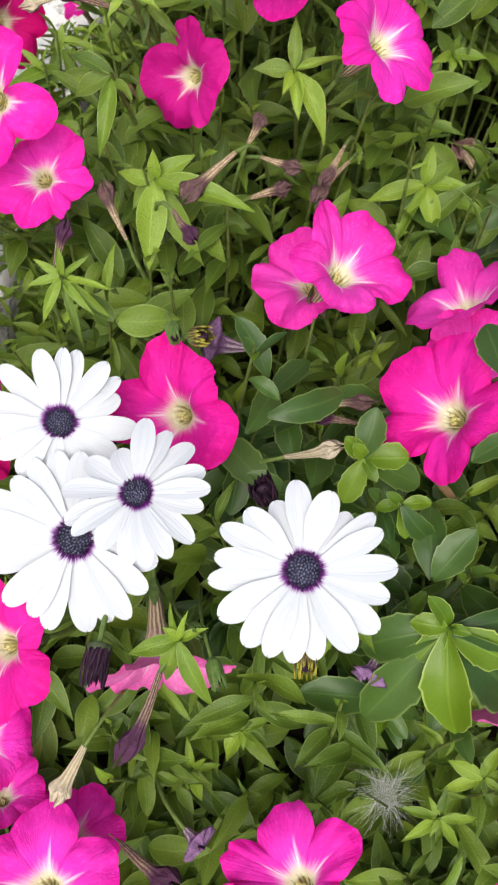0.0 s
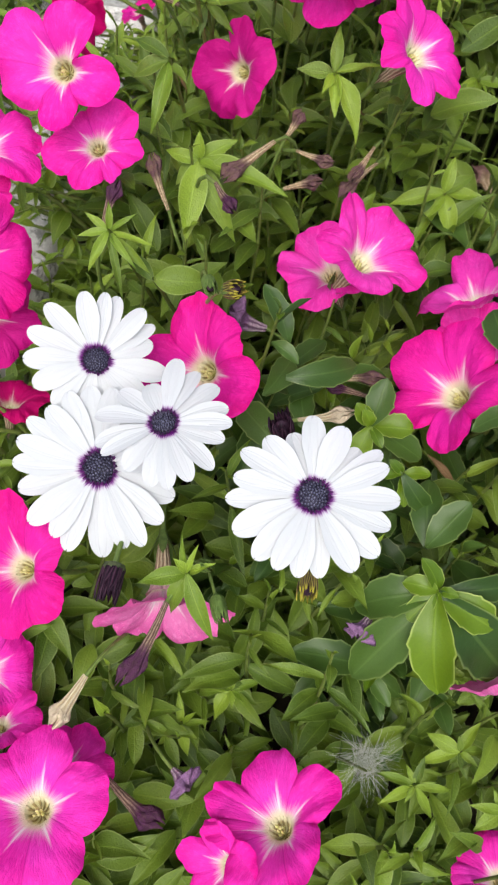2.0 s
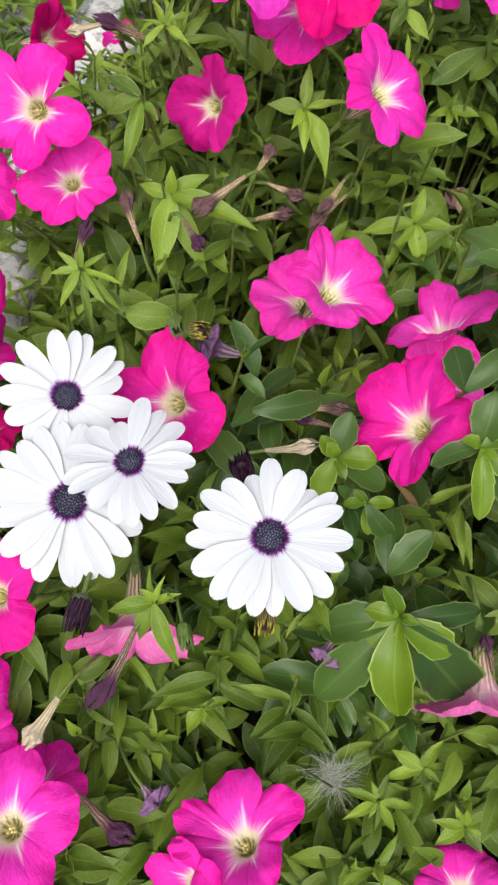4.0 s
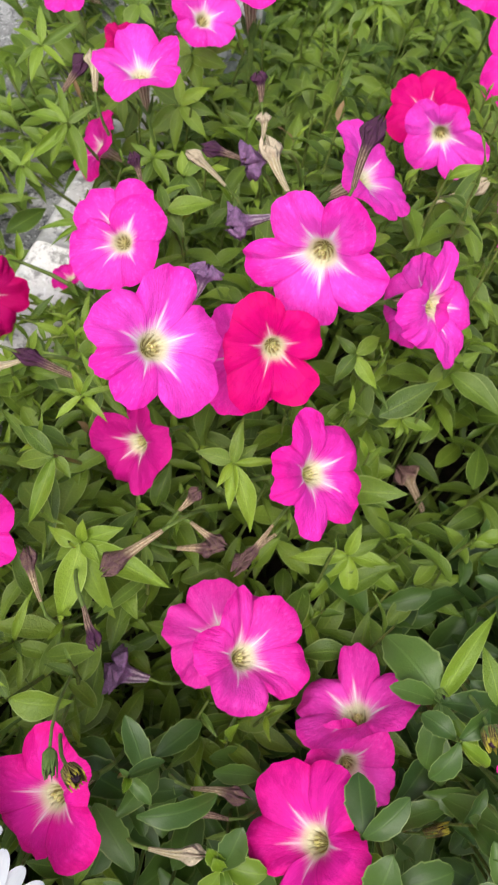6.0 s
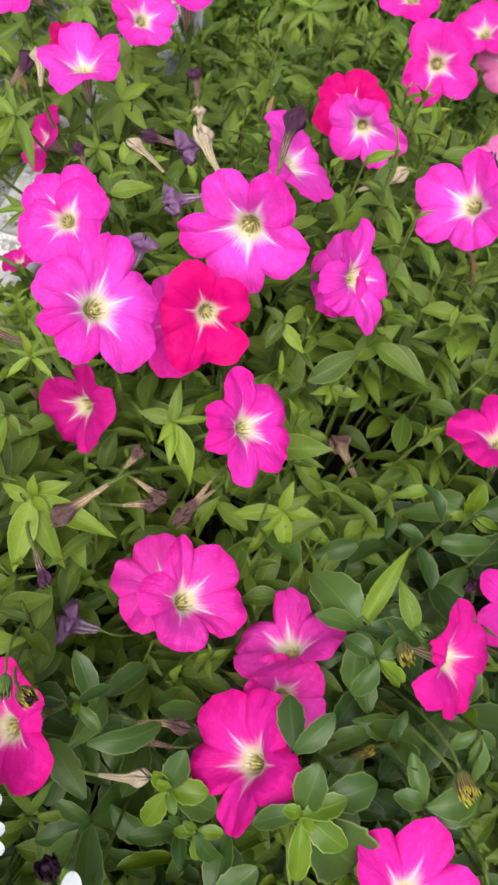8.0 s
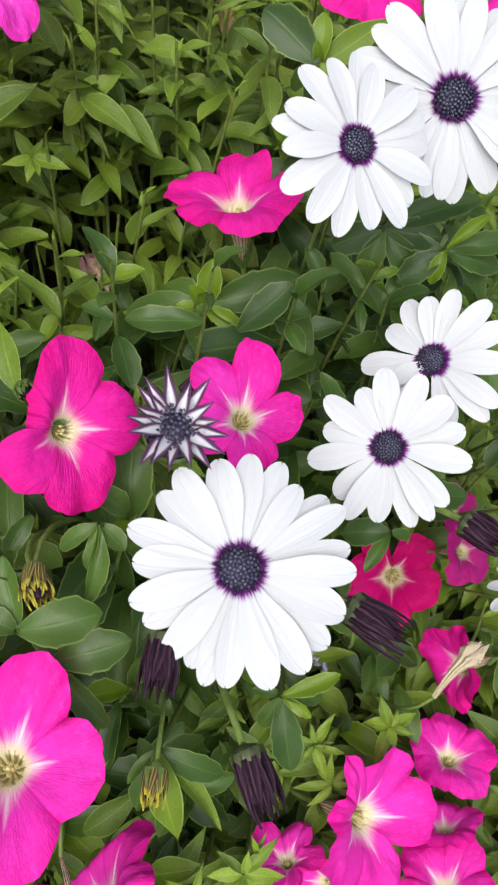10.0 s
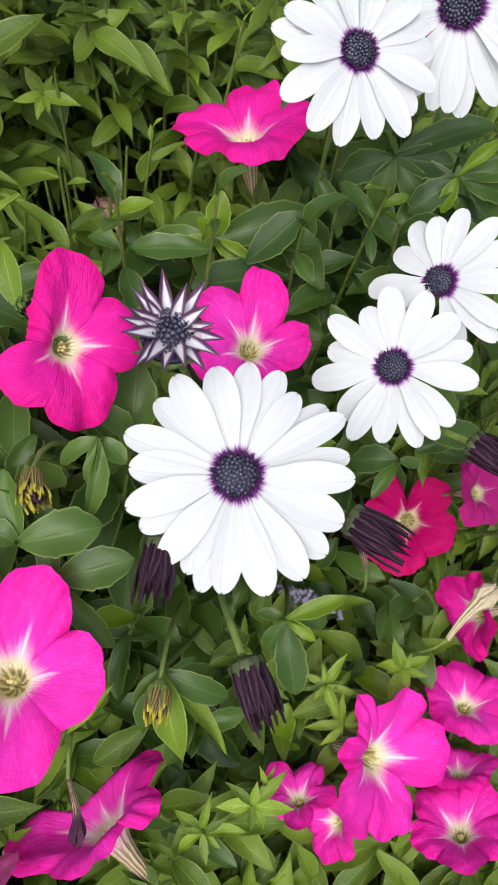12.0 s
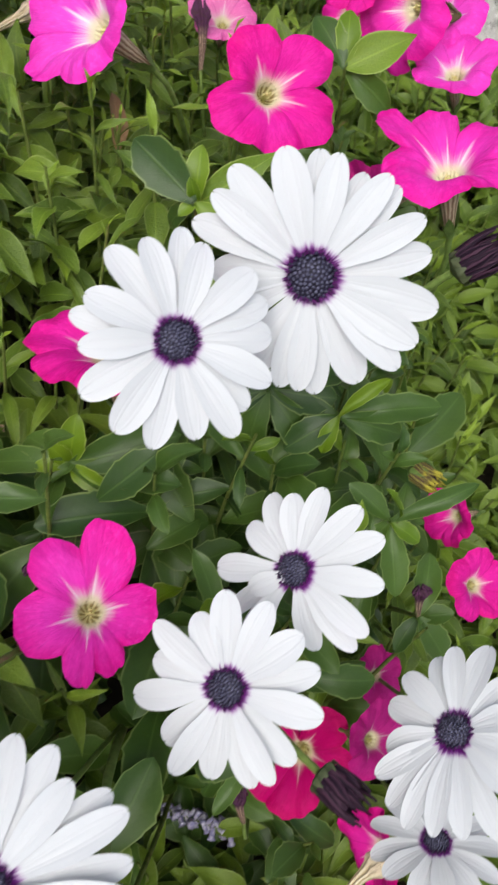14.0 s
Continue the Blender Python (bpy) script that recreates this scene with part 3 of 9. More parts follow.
def paving_sheet():
    """Paving that runs round the bed to the horizon, with the bed left open."""
    far = 60.0
    verts, faces = [], []

    def face(*ring):
        k = len(verts)
        verts.extend((x, y, PAVE) for x, y in ring)
        faces.append(tuple(range(k, k + len(ring))))

    edge = lambda y: OUTER(y) - 0.002
    corner = FAR_A + (FAR_B - FAR_A) * 0.2305
    right = FAR_A + (FAR_B - FAR_A) * ((RIGHT + 0.4) / 1.7)
    face((-far, -far), (far, -far), (far, FRONT), (-far, FRONT))
    face((-far, FRONT), (edge(FRONT), FRONT), (edge(corner.y), corner.y), (-far, corner.y))
    face((-far, corner.y), (edge(corner.y), corner.y), (edge(corner.y), far), (-far, far))
    face((edge(corner.y), corner.y), (right.x, right.y), (far, right.y), (far, far), (edge(corner.y), far))
    face((RIGHT, FRONT), (far, FRONT), (far, right.y), (RIGHT, right.y))
    return mesh_of("pavement", verts, faces, [(v[0], v[1]) for v in verts], PAVING, False)


tagged(new("pavement", paving_sheet()), "grey speckled concrete paving beside the bed", "pavement", kind="structure")


def kerb_stone(length, width, height, seed):
    """A rounded, chipped kerb stone along +y, its top at z = 0."""
    rng = random.Random(seed)
    rows = 14
    outline = [(-0.5, -1), (-0.5, -0.12), (-0.44, -0.03), (-0.32, 0), (0, 0.02), (0.32, 0), (0.44, -0.03), (0.5, -0.12), (0.5, -1)]

    def at(i, j):
        k = j * 8
        a, b = outline[int(min(7, k))], outline[int(min(7, k)) + 1]
        f = k - int(min(7, k))
        x, z = (a[0] + (b[0] - a[0]) * f) * width, (a[1] + (b[1] - a[1]) * f) * height * (1 if min(a[1], b[1]) < -0.5 else 0.2)
        y = (i - 0.5) * length
        chip = noise.noise((x * 60 + seed, y * 40, z * 40))
        return (x + 0.002 * chip, y, z + 0.0025 * chip), (j, i)

    v, f, w = sheet(rows, 8, at)
    n = 9
    f += [tuple(range(n)), tuple(rows * n + k for k in reversed(range(n)))]
    return mesh_of("kerb_stone", v, f, w, KERB)


kerb = new("kerb")
tagged(kerb, "whitewashed worn concrete kerb along the paving", "kerb", kind="structure")
for k in range(4):
    y = -0.02 + 0.36 * k
    part("kerb_stone", kerb_stone(0.3622, 0.048, 0.24, k), kerb, m=pose(OUTER(y) + 0.024, y, KERB_TOP, 0, 0, -6.56))
for k in range(3):
    spot = FAR_A + (FAR_B - FAR_A).normalized() * (0.70 + 0.36 * k)
    part("kerb_stone", kerb_stone(0.3595, 0.048, 0.24, 20 + k), kerb, m=pose(spot.x - 0.017, spot.y - 0.018, KERB_TOP, 0, 0, 46.7))

for k in range(2):
    part("kerb_stone", kerb_stone(0.3595, 0.048, 0.24, 30 + k), kerb, m=pose(0.08 + 0.36 * k, FRONT + 0.026, KERB_TOP, 0, 0, 90))
for k in range(2):
    part("kerb_stone", kerb_stone(0.3595, 0.048, 0.24, 40 + k), kerb, m=pose(RIGHT - 0.026, 0.0 + 0.36 * k, KERB_TOP, 0, 0, 0))

# ---- open flowers ----
petunia((-0.0224, 0.2967, 0.3384), (4.4, 43.2, -88.5), 0.0262, "pink", "open hot pink petunia flower with a pale throat", 1, lobes=((-156, 0.73, -138, 1.09), (-92, 1.06, -61, 1.02), (-26, 0.73, 8, 0.95), (36, 0.63, 89, 0.98), (121, 0.35, 152, 0.97)))
petunia((-0.0077, 0.2878, 0.3099), (21.6, -15.3, 27.0), 0.0214, "pink", "open hot pink petunia flower with a pale throat", 2, lobes=((-152, 0.92, -132, 1.03), (-98, 0.8, -87, 0.95), (-66, 0.82, -42, 1.05), (-14, 0.85, 19, 1.05), (84, 0.74, 122, 0.82), (146, 0.97, 172, 1.13)))
petunia((0.0454, 0.3441, 0.3115), (50.6, 33.4, -57.7), 0.0226, "deep", "small magenta petunia flower with a cream throat", 3, lobes=((-86, 0.88, -56, 1.01), (-18, 0.82, 6, 0.96), (48, 0.86, 94, 0.97), (118, 0.88, 151, 1.02), (172, 0.58, -111, 1.03)))
petunia((0.1296, 0.3410, 0.3417), (23.0, -26.1, 117.0), 0.0262, "pink", "open hot pink petunia flower with a pale throat", 4, lobes=((-96, 0.69, -70, 0.93), (-15, 0.77, 15, 1.08), (47, 0.83, 65, 1.02), (85, 1.01, 105, 0.96), (118, 0.83, 157, 1.07), (176, 0.77, -138, 0.95)))
petunia((0.1218, 0.2757, 0.2815), (-22.5, 0.3, -84.7), 0.0293, "rose", "open rose pink petunia flower with a pale throat", 5, lobes=((-173, 0.84, -154, 1.02), (-118, 0.7, -83, 0.96), (-55, 0.87, -19, 1.0), (34, 0.62, 69, 0.97), (116, 0.87, 149, 1.05)))
petunia((0.1048, 0.2892, 0.2525), (1.0, 20.8, -179.8), 0.0268, "rose", "open rose pink petunia flower with a pale throat", 6)
# next two face away from the sun: lighter rose colour replaces the missing light
petunia((0.1692, 0.2669, 0.2775), (-36.0, 12.9, 70.4), 0.0297, "rose", "open rose pink petunia flower with a pale throat", 7, lobes=((-126, 0.7, -76, 1.04), (-18, 0.67, 23, 0.97), (47, 0.62, 76, 0.98), (126, 0.77, 173, 1.01)))
petunia((0.1756, 0.2404, 0.2698), (21.6, 10.7, -12.7), 0.0231, "rose", "open rose pink petunia flower with a pale throat", 8)
petunia((0.1575, 0.2081, 0.2812), (44.2, 9.8, -90.7), 0.0312, "deeppink", "open strong pink petunia flower with a pale throat", 9, lobes=((-170, 0.96, -132, 1.05), (-98, 0.82, -70, 0.92), (-23, 0.54, 7, 0.99), (40, 0.7, 97, 0.99), (116, 0.73, 155, 1.05)))
petunia((0.0517, 0.1976, 0.2822), (39.4, -9.2, -33.7), 0.0285, "deeppink", "open strong pink petunia flower with a pale throat", 10, lobes=((-121, 0.8, -75, 0.91), (-43, 0.72, 30, 1.14), (45, 0.83, 70, 0.88), (105, 1.05, 127, 1.12), (162, 0.77, -153, 0.97)))
petunia((-0.0348, 0.2134, 0.3144), (50.7, 26.6, 48.2), 0.0249, "deeppink", "open strong pink petunia flower with a pale throat", 11)
petunia((-0.0317, 0.2054, 0.2876), (33.2, 49.0, 24.8), 0.0213, "deep", "small magenta petunia flower with a cream throat", 12)
petunia((-0.0479, 0.2751, 0.3178), (20.8, 25.9, 57.3), 0.0240, "pink", "open hot pink petunia flower with a pale throat", 13)
petunia((-0.0485, 0.2535, 0.3067), (16.2, -0.4, 61.9), 0.0134, "deeppink", "small strong pink petunia flower with a pale throat", 14)
petunia((-0.0344, 0.1973, 0.2350), (-28.6, 10.5, 16.0), 0.0191, "crimson", "dark crimson petunia flower turned sideways with a cream throat", 15)
petunia((-0.0066, 0.1101, 0.2550), (18.3, -21.3, 0.1), 0.0266, "deeppink", "open strong pink petunia flower with a pale throat", 16, lobes=((-122, 0.86, -89, 1.02), (-63, 0.95, -26, 0.98), (-2, 0.68, 35, 0.89), (75, 0.9, 102, 1.21), (139, 0.94, -170, 0.94)))
petunia((-0.0172, 0.0813, 0.1930), (33.4, 25.1, 53.3), 0.0219, "pink", "open hot pink petunia flower with a pale throat", 17)
petunia((-0.0109, 0.0629, 0.1900), (-32.3, 0.5, -1.0), 0.0196, "pink", "open hot pink petunia flower with a pale throat", 18)
petunia((0.0156, 0.0286, 0.2110), (-4.5, -0.6, 30.2), 0.0322, "pink", "open hot pink petunia flower with a pale throat", 19, lobes=((-114, 1.04, -81, 1.02), (-50, 0.77, -5, 0.96), (29, 0.71, 59, 0.99), (101, 0.83, 143, 1.01), (178, 0.91, -143, 1.01)))
petunia((0.0213, 0.0493, 0.1773), (4.4, 30.6, 64.6), 0.0214, "pink", "open hot pink petunia flower with a pale throat", 20)
petunia((0.1121, 0.0376, 0.2072), (9.4, -24.5, -52.4), 0.0303, "pink", "open hot pink petunia flower with a pale throat", 21, lobes=((-168, 0.77, -151, 1.03), (-127, 0.95, -110, 0.94), (-92, 0.77, -52, 1.11), (-18, 1.0, -1, 0.92), (52, 0.6, 86, 1.01), (119, 0.71, 146, 1.0)))
petunia((0.0935, 0.0169, 0.1992), (-24.5, 29.7, 160.8), 0.0185, "pink", "open hot pink petunia flower with a pale throat", 22)
petunia((0.2286, 0.0332, 0.1400), (0.7, 29.2, 129.4), 0.0250, "pink", "open hot pink petunia flower with a pale throat", 23)
petunia((0.2192, 0.1069, 0.1994), (114.6, -47.4, -9.3), 0.0314, "pale", "pale pink petunia flower seen from behind", 24)
petunia((0.0531, 0.1117, 0.2162), (85.9, 53.6, 7.1), 0.0296, "pale", "pale pink petunia flower seen from behind", 25)
petunia((-0.0550, 0.4336, 0.2610), (62.1, -30.6, 88.1), 0.0236, "crimson", "dark crimson petunia flower with a cream throat", 26)
petunia((-0.0301, 0.4786, 0.2374), (-4.5, -23.1, 1.3), 0.0123, "deeppink", "small strong pink petunia flower with a pale throat", 27)
petunia((0.0545, 0.3540, 0.3862), (27.6, 10.1, 37.9), 0.0286, "light", "open pink petunia flower with a white star throat", 28, lobes=((-158, 0.9, -131, 0.96), (-109, 0.71, -75, 1.06), (-31, 0.84, 3, 0.93), (35, 0.73, 66, 1.01), (103, 0.74, 156, 1.04), (173, 0.88, -175, 0.99)))
petunia((0.0164, 0.4276, 0.3455), (-19.5, -27.2, 120.0), 0.0229, "light", "open pink petunia flower with a white star throat", 29, lobes=((-104, 0.82, -42, 1.02), (21, 0.37, 50, 0.81), (75, 0.94, 97, 1.1), (117, 1.18, 134, 1.12), (172, 0.97, -159, 0.98)))
petunia((0.0072, 0.4546, 0.3207), (-7.7, -20.2, 76.5), 0.0253, "light", "open pink petunia flower with a white star throat", 30)
petunia((0.0976, 0.3756, 0.3678), (-15.4, -43.1, 130.2), 0.0237, "red", "crimson red petunia flower with a cream throat", 31, lobes=((-126, 0.55, -88, 0.83), (-26, 0.74, 5, 1.08), (38, 1.02, 62, 0.94), (99, 0.99, 142, 1.19), (159, 0.89, -147, 0.99)))
petunia((0.0840, 0.3863, 0.3418), (27.0, 46.0, -82.7), 0.0252, "pink", "open hot pink petunia flower with a pale throat", 32)
petunia((0.1040, 0.4104, 0.3864), (37.0, 54.1, -56.0), 0.0304, "light", "open pink petunia flower with a white star throat", 33, lobes=((-118, 0.67, -92, 1.05), (-60, 0.8, 0, 0.99), (20, 0.73, 64, 0.99), (95, 0.71, 146, 1.0), (170, 0.72, -159, 0.97)))
petunia((0.1244, 0.5016, 0.3532), (20.6, -32.2, 143.6), 0.0272, "light", "pink petunia flower turned sideways with a white star throat", 34)
petunia((0.1575, 0.4418, 0.3399), (-55.4, -20.9, 103.3), 0.0228, "light", "open pink petunia flower with a white star throat", 35)
petunia((0.1677, 0.4318, 0.3540), (5.0, -47.5, 143.4), 0.0264, "light", "pink petunia flower turned sideways with a white star throat", 36, lobes=((-159, 0.69, -127, 0.75), (-39, 0.43, -30, 1.06), (0, 0.79, 16, 1.1), (38, 0.83, 60, 1.1), (79, 1.16, 100, 0.95), (137, 0.78, 168, 1.1)))
petunia((0.1596, 0.5673, 0.3281), (64.3, 14.1, -3.4), 0.0230, "light", "open pink petunia flower with a white star throat", 37, lobes=((-158, 0.86, -103, 0.95), (-66, 0.7, -44, 1.04), (-16, 1.07, 10, 1.21), (43, 0.71, 89, 0.77), (129, 0.77, 156, 1.09)))
petunia((0.1507, 0.6120, 0.3102), (-13.0, -26.7, 73.8), 0.0255, "red", "crimson red petunia flower with a cream throat", 38)
petunia((0.2109, 0.6913, 0.2985), (-7.7, -50.5, 99.9), 0.0296, "pink", "open hot pink petunia flower with a pale throat", 39, lobes=((-161, 0.71, -121, 1.02), (-85, 0.73, -54, 0.91), (6, 0.93, 44, 1.05), (83, 0.69, 165, 1.03)))
petunia((0.2249, 0.5250, 0.3349), (-36.1, -31.4, 89.0), 0.0310, "light", "open pink petunia flower with a white star throat", 40, lobes=((-131, 0.97, -102, 0.95), (-50, 0.6, 4, 0.94), (27, 0.63, 69, 1.06), (106, 0.92, 142, 1.07), (165, 0.8, -157, 0.99)))
petunia((0.2533, 0.7938, 0.2700), (9.1, -27.5, 19.2), 0.0263, "pink", "open hot pink petunia flower with a pale throat", 41)
petunia((0.3136, 0.7975, 0.2600), (53.6, -10.9, 46.3), 0.0286, "pink", "open hot pink petunia flower with a pale throat", 42)
petunia((0.2808, 0.7827, 0.2500), (76.0, -47.0, -25.9), 0.0238, "pale", "pale pink petunia flower seen from behind", 43)
petunia((0.3218, 0.7132, 0.2500), (-22.4, -75.2, 60.4), 0.0200, "deeppink", "open strong pink petunia flower with a pale throat", 44)
petunia((0.2684, 0.4030, 0.2941), (-12.5, 14.8, 98.0), 0.0290, "deeppink", "strong pink petunia flower turned sideways with a pale throat", 45, lobes=((-135, 1.03, -94, 0.99), (-60, 0.63, -8, 0.96), (26, 0.7, 78, 1.05), (108, 0.88, 137, 1.0), (163, 0.9, -162, 1.0)))
petunia((0.2399, 0.2610, 0.3208), (-30.5, 29.2, -78.3), 0.0233, "deeppink", "open strong pink petunia flower with a pale throat", 46, lobes=((-136, 0.85, -114, 0.61), (-91, 0.69, -64, 1.09), (-26, 0.96, 13, 1.14), (62, 0.73, 93, 1.04), (149, 0.84, -172, 1.25)))
petunia((0.2417, 0.1682, 0.2808), (1.0, -2.0, 79.7), 0.0320, "pink", "open hot pink petunia flower with a pale throat", 47, lobes=((-111, 0.78, -65, 0.93), (-31, 0.72, 1, 1.02), (36, 0.81, 61, 1.03), (104, 0.73, 136, 1.01), (173, 0.74, -153, 1.03)))
petunia((0.2927, 0.3084, 0.2733), (9.1, -12.9, 93.9), 0.0255, "pink", "open hot pink petunia flower with a pale throat", 48, lobes=((-164, 0.8, -147, 0.86), (-127, 0.65, -68, 0.85), (-43, 0.6, 5, 1.21), (23, 0.88, 53, 1.14), (78, 0.77, 120, 1.01), (158, 0.69, -175, 0.98)))
petunia((0.3072, 0.5069, 0.3373), (16.7, -32.9, 91.0), 0.0268, "deeppink", "open strong pink petunia flower with a pale throat", 49, lobes=((-136, 0.99, -100, 1.06), (-73, 0.66, -46, 1.06), (2, 0.71, 42, 0.93), (98, 0.64, 116, 0.99), (150, 1.07, -175, 0.97)))
petunia((0.3839, 0.5242, 0.3125), (19.1, -6.1, -87.8), 0.0316, "pink", "hot pink petunia flower turned sideways with a pale throat", 50, lobes=((-151, 1.19, -148, 1.6), (-119, 0.79, -4, 0.98), (25, 0.74, 27, 1.11), (75, 0.78, 146, 1.0), (167, 0.69, -177, 0.9)))
petunia((0.3766, 0.6681, 0.2900), (19.3, 18.7, -78.8), 0.0243, "light", "open pink petunia flower with a white star throat", 51)
petunia((0.3879, 0.6321, 0.2850), (20.5, 0.2, -63.3), 0.0247, "light", "open pink petunia flower with a white star throat", 52)
petunia((0.2655, 0.6257, 0.2850), (2.5, -16.4, 100.0), 0.0187, "pale", "pale pink petunia flower seen from behind", 53)
petunia((0.3523, 0.6464, 0.3000), (-72.6, -26.5, 115.5), 0.0315, "pink", "open hot pink petunia flower with a pale throat", 54)
petunia((0.3298, 0.6637, 0.3000), (-26.4, -45.9, 67.8), 0.0206, "deeppink", "open strong pink petunia flower with a pale throat", 55)
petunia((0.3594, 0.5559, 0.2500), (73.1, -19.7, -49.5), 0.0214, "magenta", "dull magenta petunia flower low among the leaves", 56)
petunia((0.3867, 0.3033, 0.1515), (4.2, -31.1, 70.6), 0.0263, "crimson", "dark crimson petunia flower with a cream throat", 57, lobes=((-123, 0.8, -72, 0.94), (-43, 0.77, -2, 1.03), (34, 0.41, 45, 1.0), (79, 0.84, 122, 1.02), (173, 1.07, -157, 1.02)))
petunia((0.4338, 0.2767, 0.1069), (-60.7, -53.0, 91.3), 0.0248, "deeppink", "open strong pink petunia flower with a pale throat", 58)
petunia((0.3913, 0.1878, 0.1411), (33.7, 1.6, 67.8), 0.0339, "pink", "open hot pink petunia flower with a pale throat", 59, lobes=((-165, 0.93, -133, 0.96), (-96, 0.48, -51, 0.95), (-9, 0.85, 29, 1.01), (57, 0.83, 67, 1.05), (90, 0.72, 118, 0.95), (130, 0.74, 157, 1.1)))
petunia((0.3535, 0.1688, 0.1250), (-27.6, 19.3, 66.1), 0.0180, "pink", "small hot pink petunia flower with a pale throat", 60, True)
petunia((0.3710, 0.1583, 0.1200), (-57.1, -9.1, 111.9), 0.0172, "pink", "small hot pink petunia flower with a pale throat", 61)
petunia((0.4392, 0.2337, 0.1000), (-3.9, 17.2, 88.2), 0.0243, "pink", "open hot pink petunia flower with a pale throat", 62)
petunia((0.4364, 0.2001, 0.1000), (-24.9, 43.8, 76.6), 0.0189, "pink", "hot pink petunia flower turned sideways with a pale throat", 63)
petunia((0.4355, 0.1714, 0.1100), (-28.9, 14.6, 59.6), 0.0250, "pink", "open hot pink petunia flower with a pale throat", 64)
petunia((0.2700, 0.1401, 0.1898), (-55.9, 2.2, 56.7), 0.0311, "pink", "hot pink petunia flower turned sideways with a pale throat", 65, lobes=((-169, 0.84, -123, 0.84), (-78, 0.68, -62, 1.0), (-27, 0.74, 28, 1.1), (32, 0.76, 60, 0.5), (111, 0.71, 113, 1.29)))
petunia((0.4307, 0.4158, 0.2000), (-72.9, 3.4, 123.0), 0.0155, "deeppink", "small strong pink petunia flower with a pale throat", 66)
petunia((0.4476, 0.3852, 0.2000), (-16.7, -17.0, -178.1), 0.0170, "deeppink", "small strong pink petunia flower with a pale throat", 67)
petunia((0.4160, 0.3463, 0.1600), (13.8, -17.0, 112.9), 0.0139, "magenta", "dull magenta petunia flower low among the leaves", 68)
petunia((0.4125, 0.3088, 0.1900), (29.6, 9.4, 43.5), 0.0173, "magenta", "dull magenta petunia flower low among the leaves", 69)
petunia((0.0130, 0.6139, 0.3284), (12.5, 28.5, -33.8), 0.0212, "light", "open pink petunia flower with a white star throat", 70)
petunia((0.0275, 0.6678, 0.3300), (5.1, -13.1, -63.3), 0.0348, "pink", "hot pink petunia flower turned sideways with a pale throat", 71)
petunia((0.0623, 0.7048, 0.3100), (15.4, 4.8, -51.9), 0.0134, "pink", "small hot pink petunia flower with a pale throat", 72)
petunia((0.1807, 0.7431, 0.3129), (28.0, 5.9, -54.5), 0.0270, "pink", "open hot pink petunia flower with a pale throat", 73)
petunia((-0.0090, 0.5511, 0.3374), (-7.5, -7.4, 41.7), 0.0244, "light", "open pink petunia flower with a white star throat", 74)
petunia((-0.0284, 0.5930, 0.3148), (3.2, -12.0, 90.1), 0.0126, "crimson", "dark crimson petunia flower with a cream throat", 75)
petunia((-0.0410, 0.5649, 0.2573), (-35.5, -42.9, 63.9), 0.0229, "deeppink", "strong pink petunia flower turned sideways with a pale throat", 76)
petunia((-0.0908, 0.6782, 0.2800), (18.1, -41.8, 1.0), 0.0235, "light", "pink petunia flower turned sideways with a white star throat", 77)
daisy((0.0149, 0.1848, 0.2984), (-1.5, -29.0, 112.7), 0.0260, ((-175, 0.88), (-142, 0.93), (-113, 1.08), (-85, 0.89), (-71, 1.03), (-55, 1.06), (-31, 1.03), (-20, 1.03), (-2, 1.04), (29, 1.13), (54, 1.11), (77, 1.08), (100, 1.01), (124, 0.94), (151, 0.83)), "white daisy with a dark blue-violet disc on a stalk", 300)
daisy((0.0479, 0.1535, 0.3132), (-6.9, 1.4, 101.0), 0.0242, ((-177, 1.05), (-160, 1.04), (-139, 1.07), (-114, 0.95), (-96, 1.02), (-80, 0.98), (-52, 1.06), (-32, 1.02), (-13, 1.12), (19, 0.76), (48, 0.95), (77, 1.05), (102, 1.07), (116, 1.03), (137, 0.9), (165, 0.99)), "white daisy with a dark blue-violet disc on a stalk", 301)
daisy((0.0237, 0.1461, 0.2841), (1.9, 24.5, -89.0), 0.0318, ((-163, 1.01), (-149, 1.02), (-132, 0.98), (-117, 1.08), (-100, 1.08), (-85, 1.09), (-67, 1.05), (-44, 1.07), (-27, 1.0), (-14, 1.08), (9, 1.09), (27, 1.02), (39, 1.09), (58, 1.01), (77, 0.97), (110, 0.71), (150, 0.78), (177, 0.98)), "white daisy with a dark blue-violet disc on a stalk", 302)
daisy((0.1019, 0.1267, 0.3303), (-2.8, -14.5, 94.3), 0.0267, ((-171, 0.99), (-150, 1.03), (-130, 1.06), (-109, 1.01), (-90, 1.06), (-66, 1.0), (-54, 1.03), (-43, 0.84), (-20, 0.94), (2, 1.02), (21, 0.85), (42, 0.93), (61, 1.04), (80, 1.0), (95, 1.07), (117, 1.07), (140, 1.05), (157, 1.02), (171, 1.01)), "white daisy with a dark blue-violet disc on a stalk", 303)
daisy((0.2970, 0.2242, 0.3306), (-0.6, -20.2, 95.0), 0.0321, ((-179, 1.01), (-159, 1.05), (-141, 1.05), (-125, 1.04), (-106, 1.01), (-84, 1.02), (-72, 1.01), (-55, 1.08), (-46, 1.03), (-31, 0.9), (-16, 1.02), (0, 1.02), (19, 0.97), (40, 1.02), (54, 0.96), (75, 1.03), (92, 0.92), (113, 0.98), (126, 0.94), (145, 0.99), (159, 0.94), (169, 1.04)), "white daisy with a dark blue-violet disc on a stalk", 304)
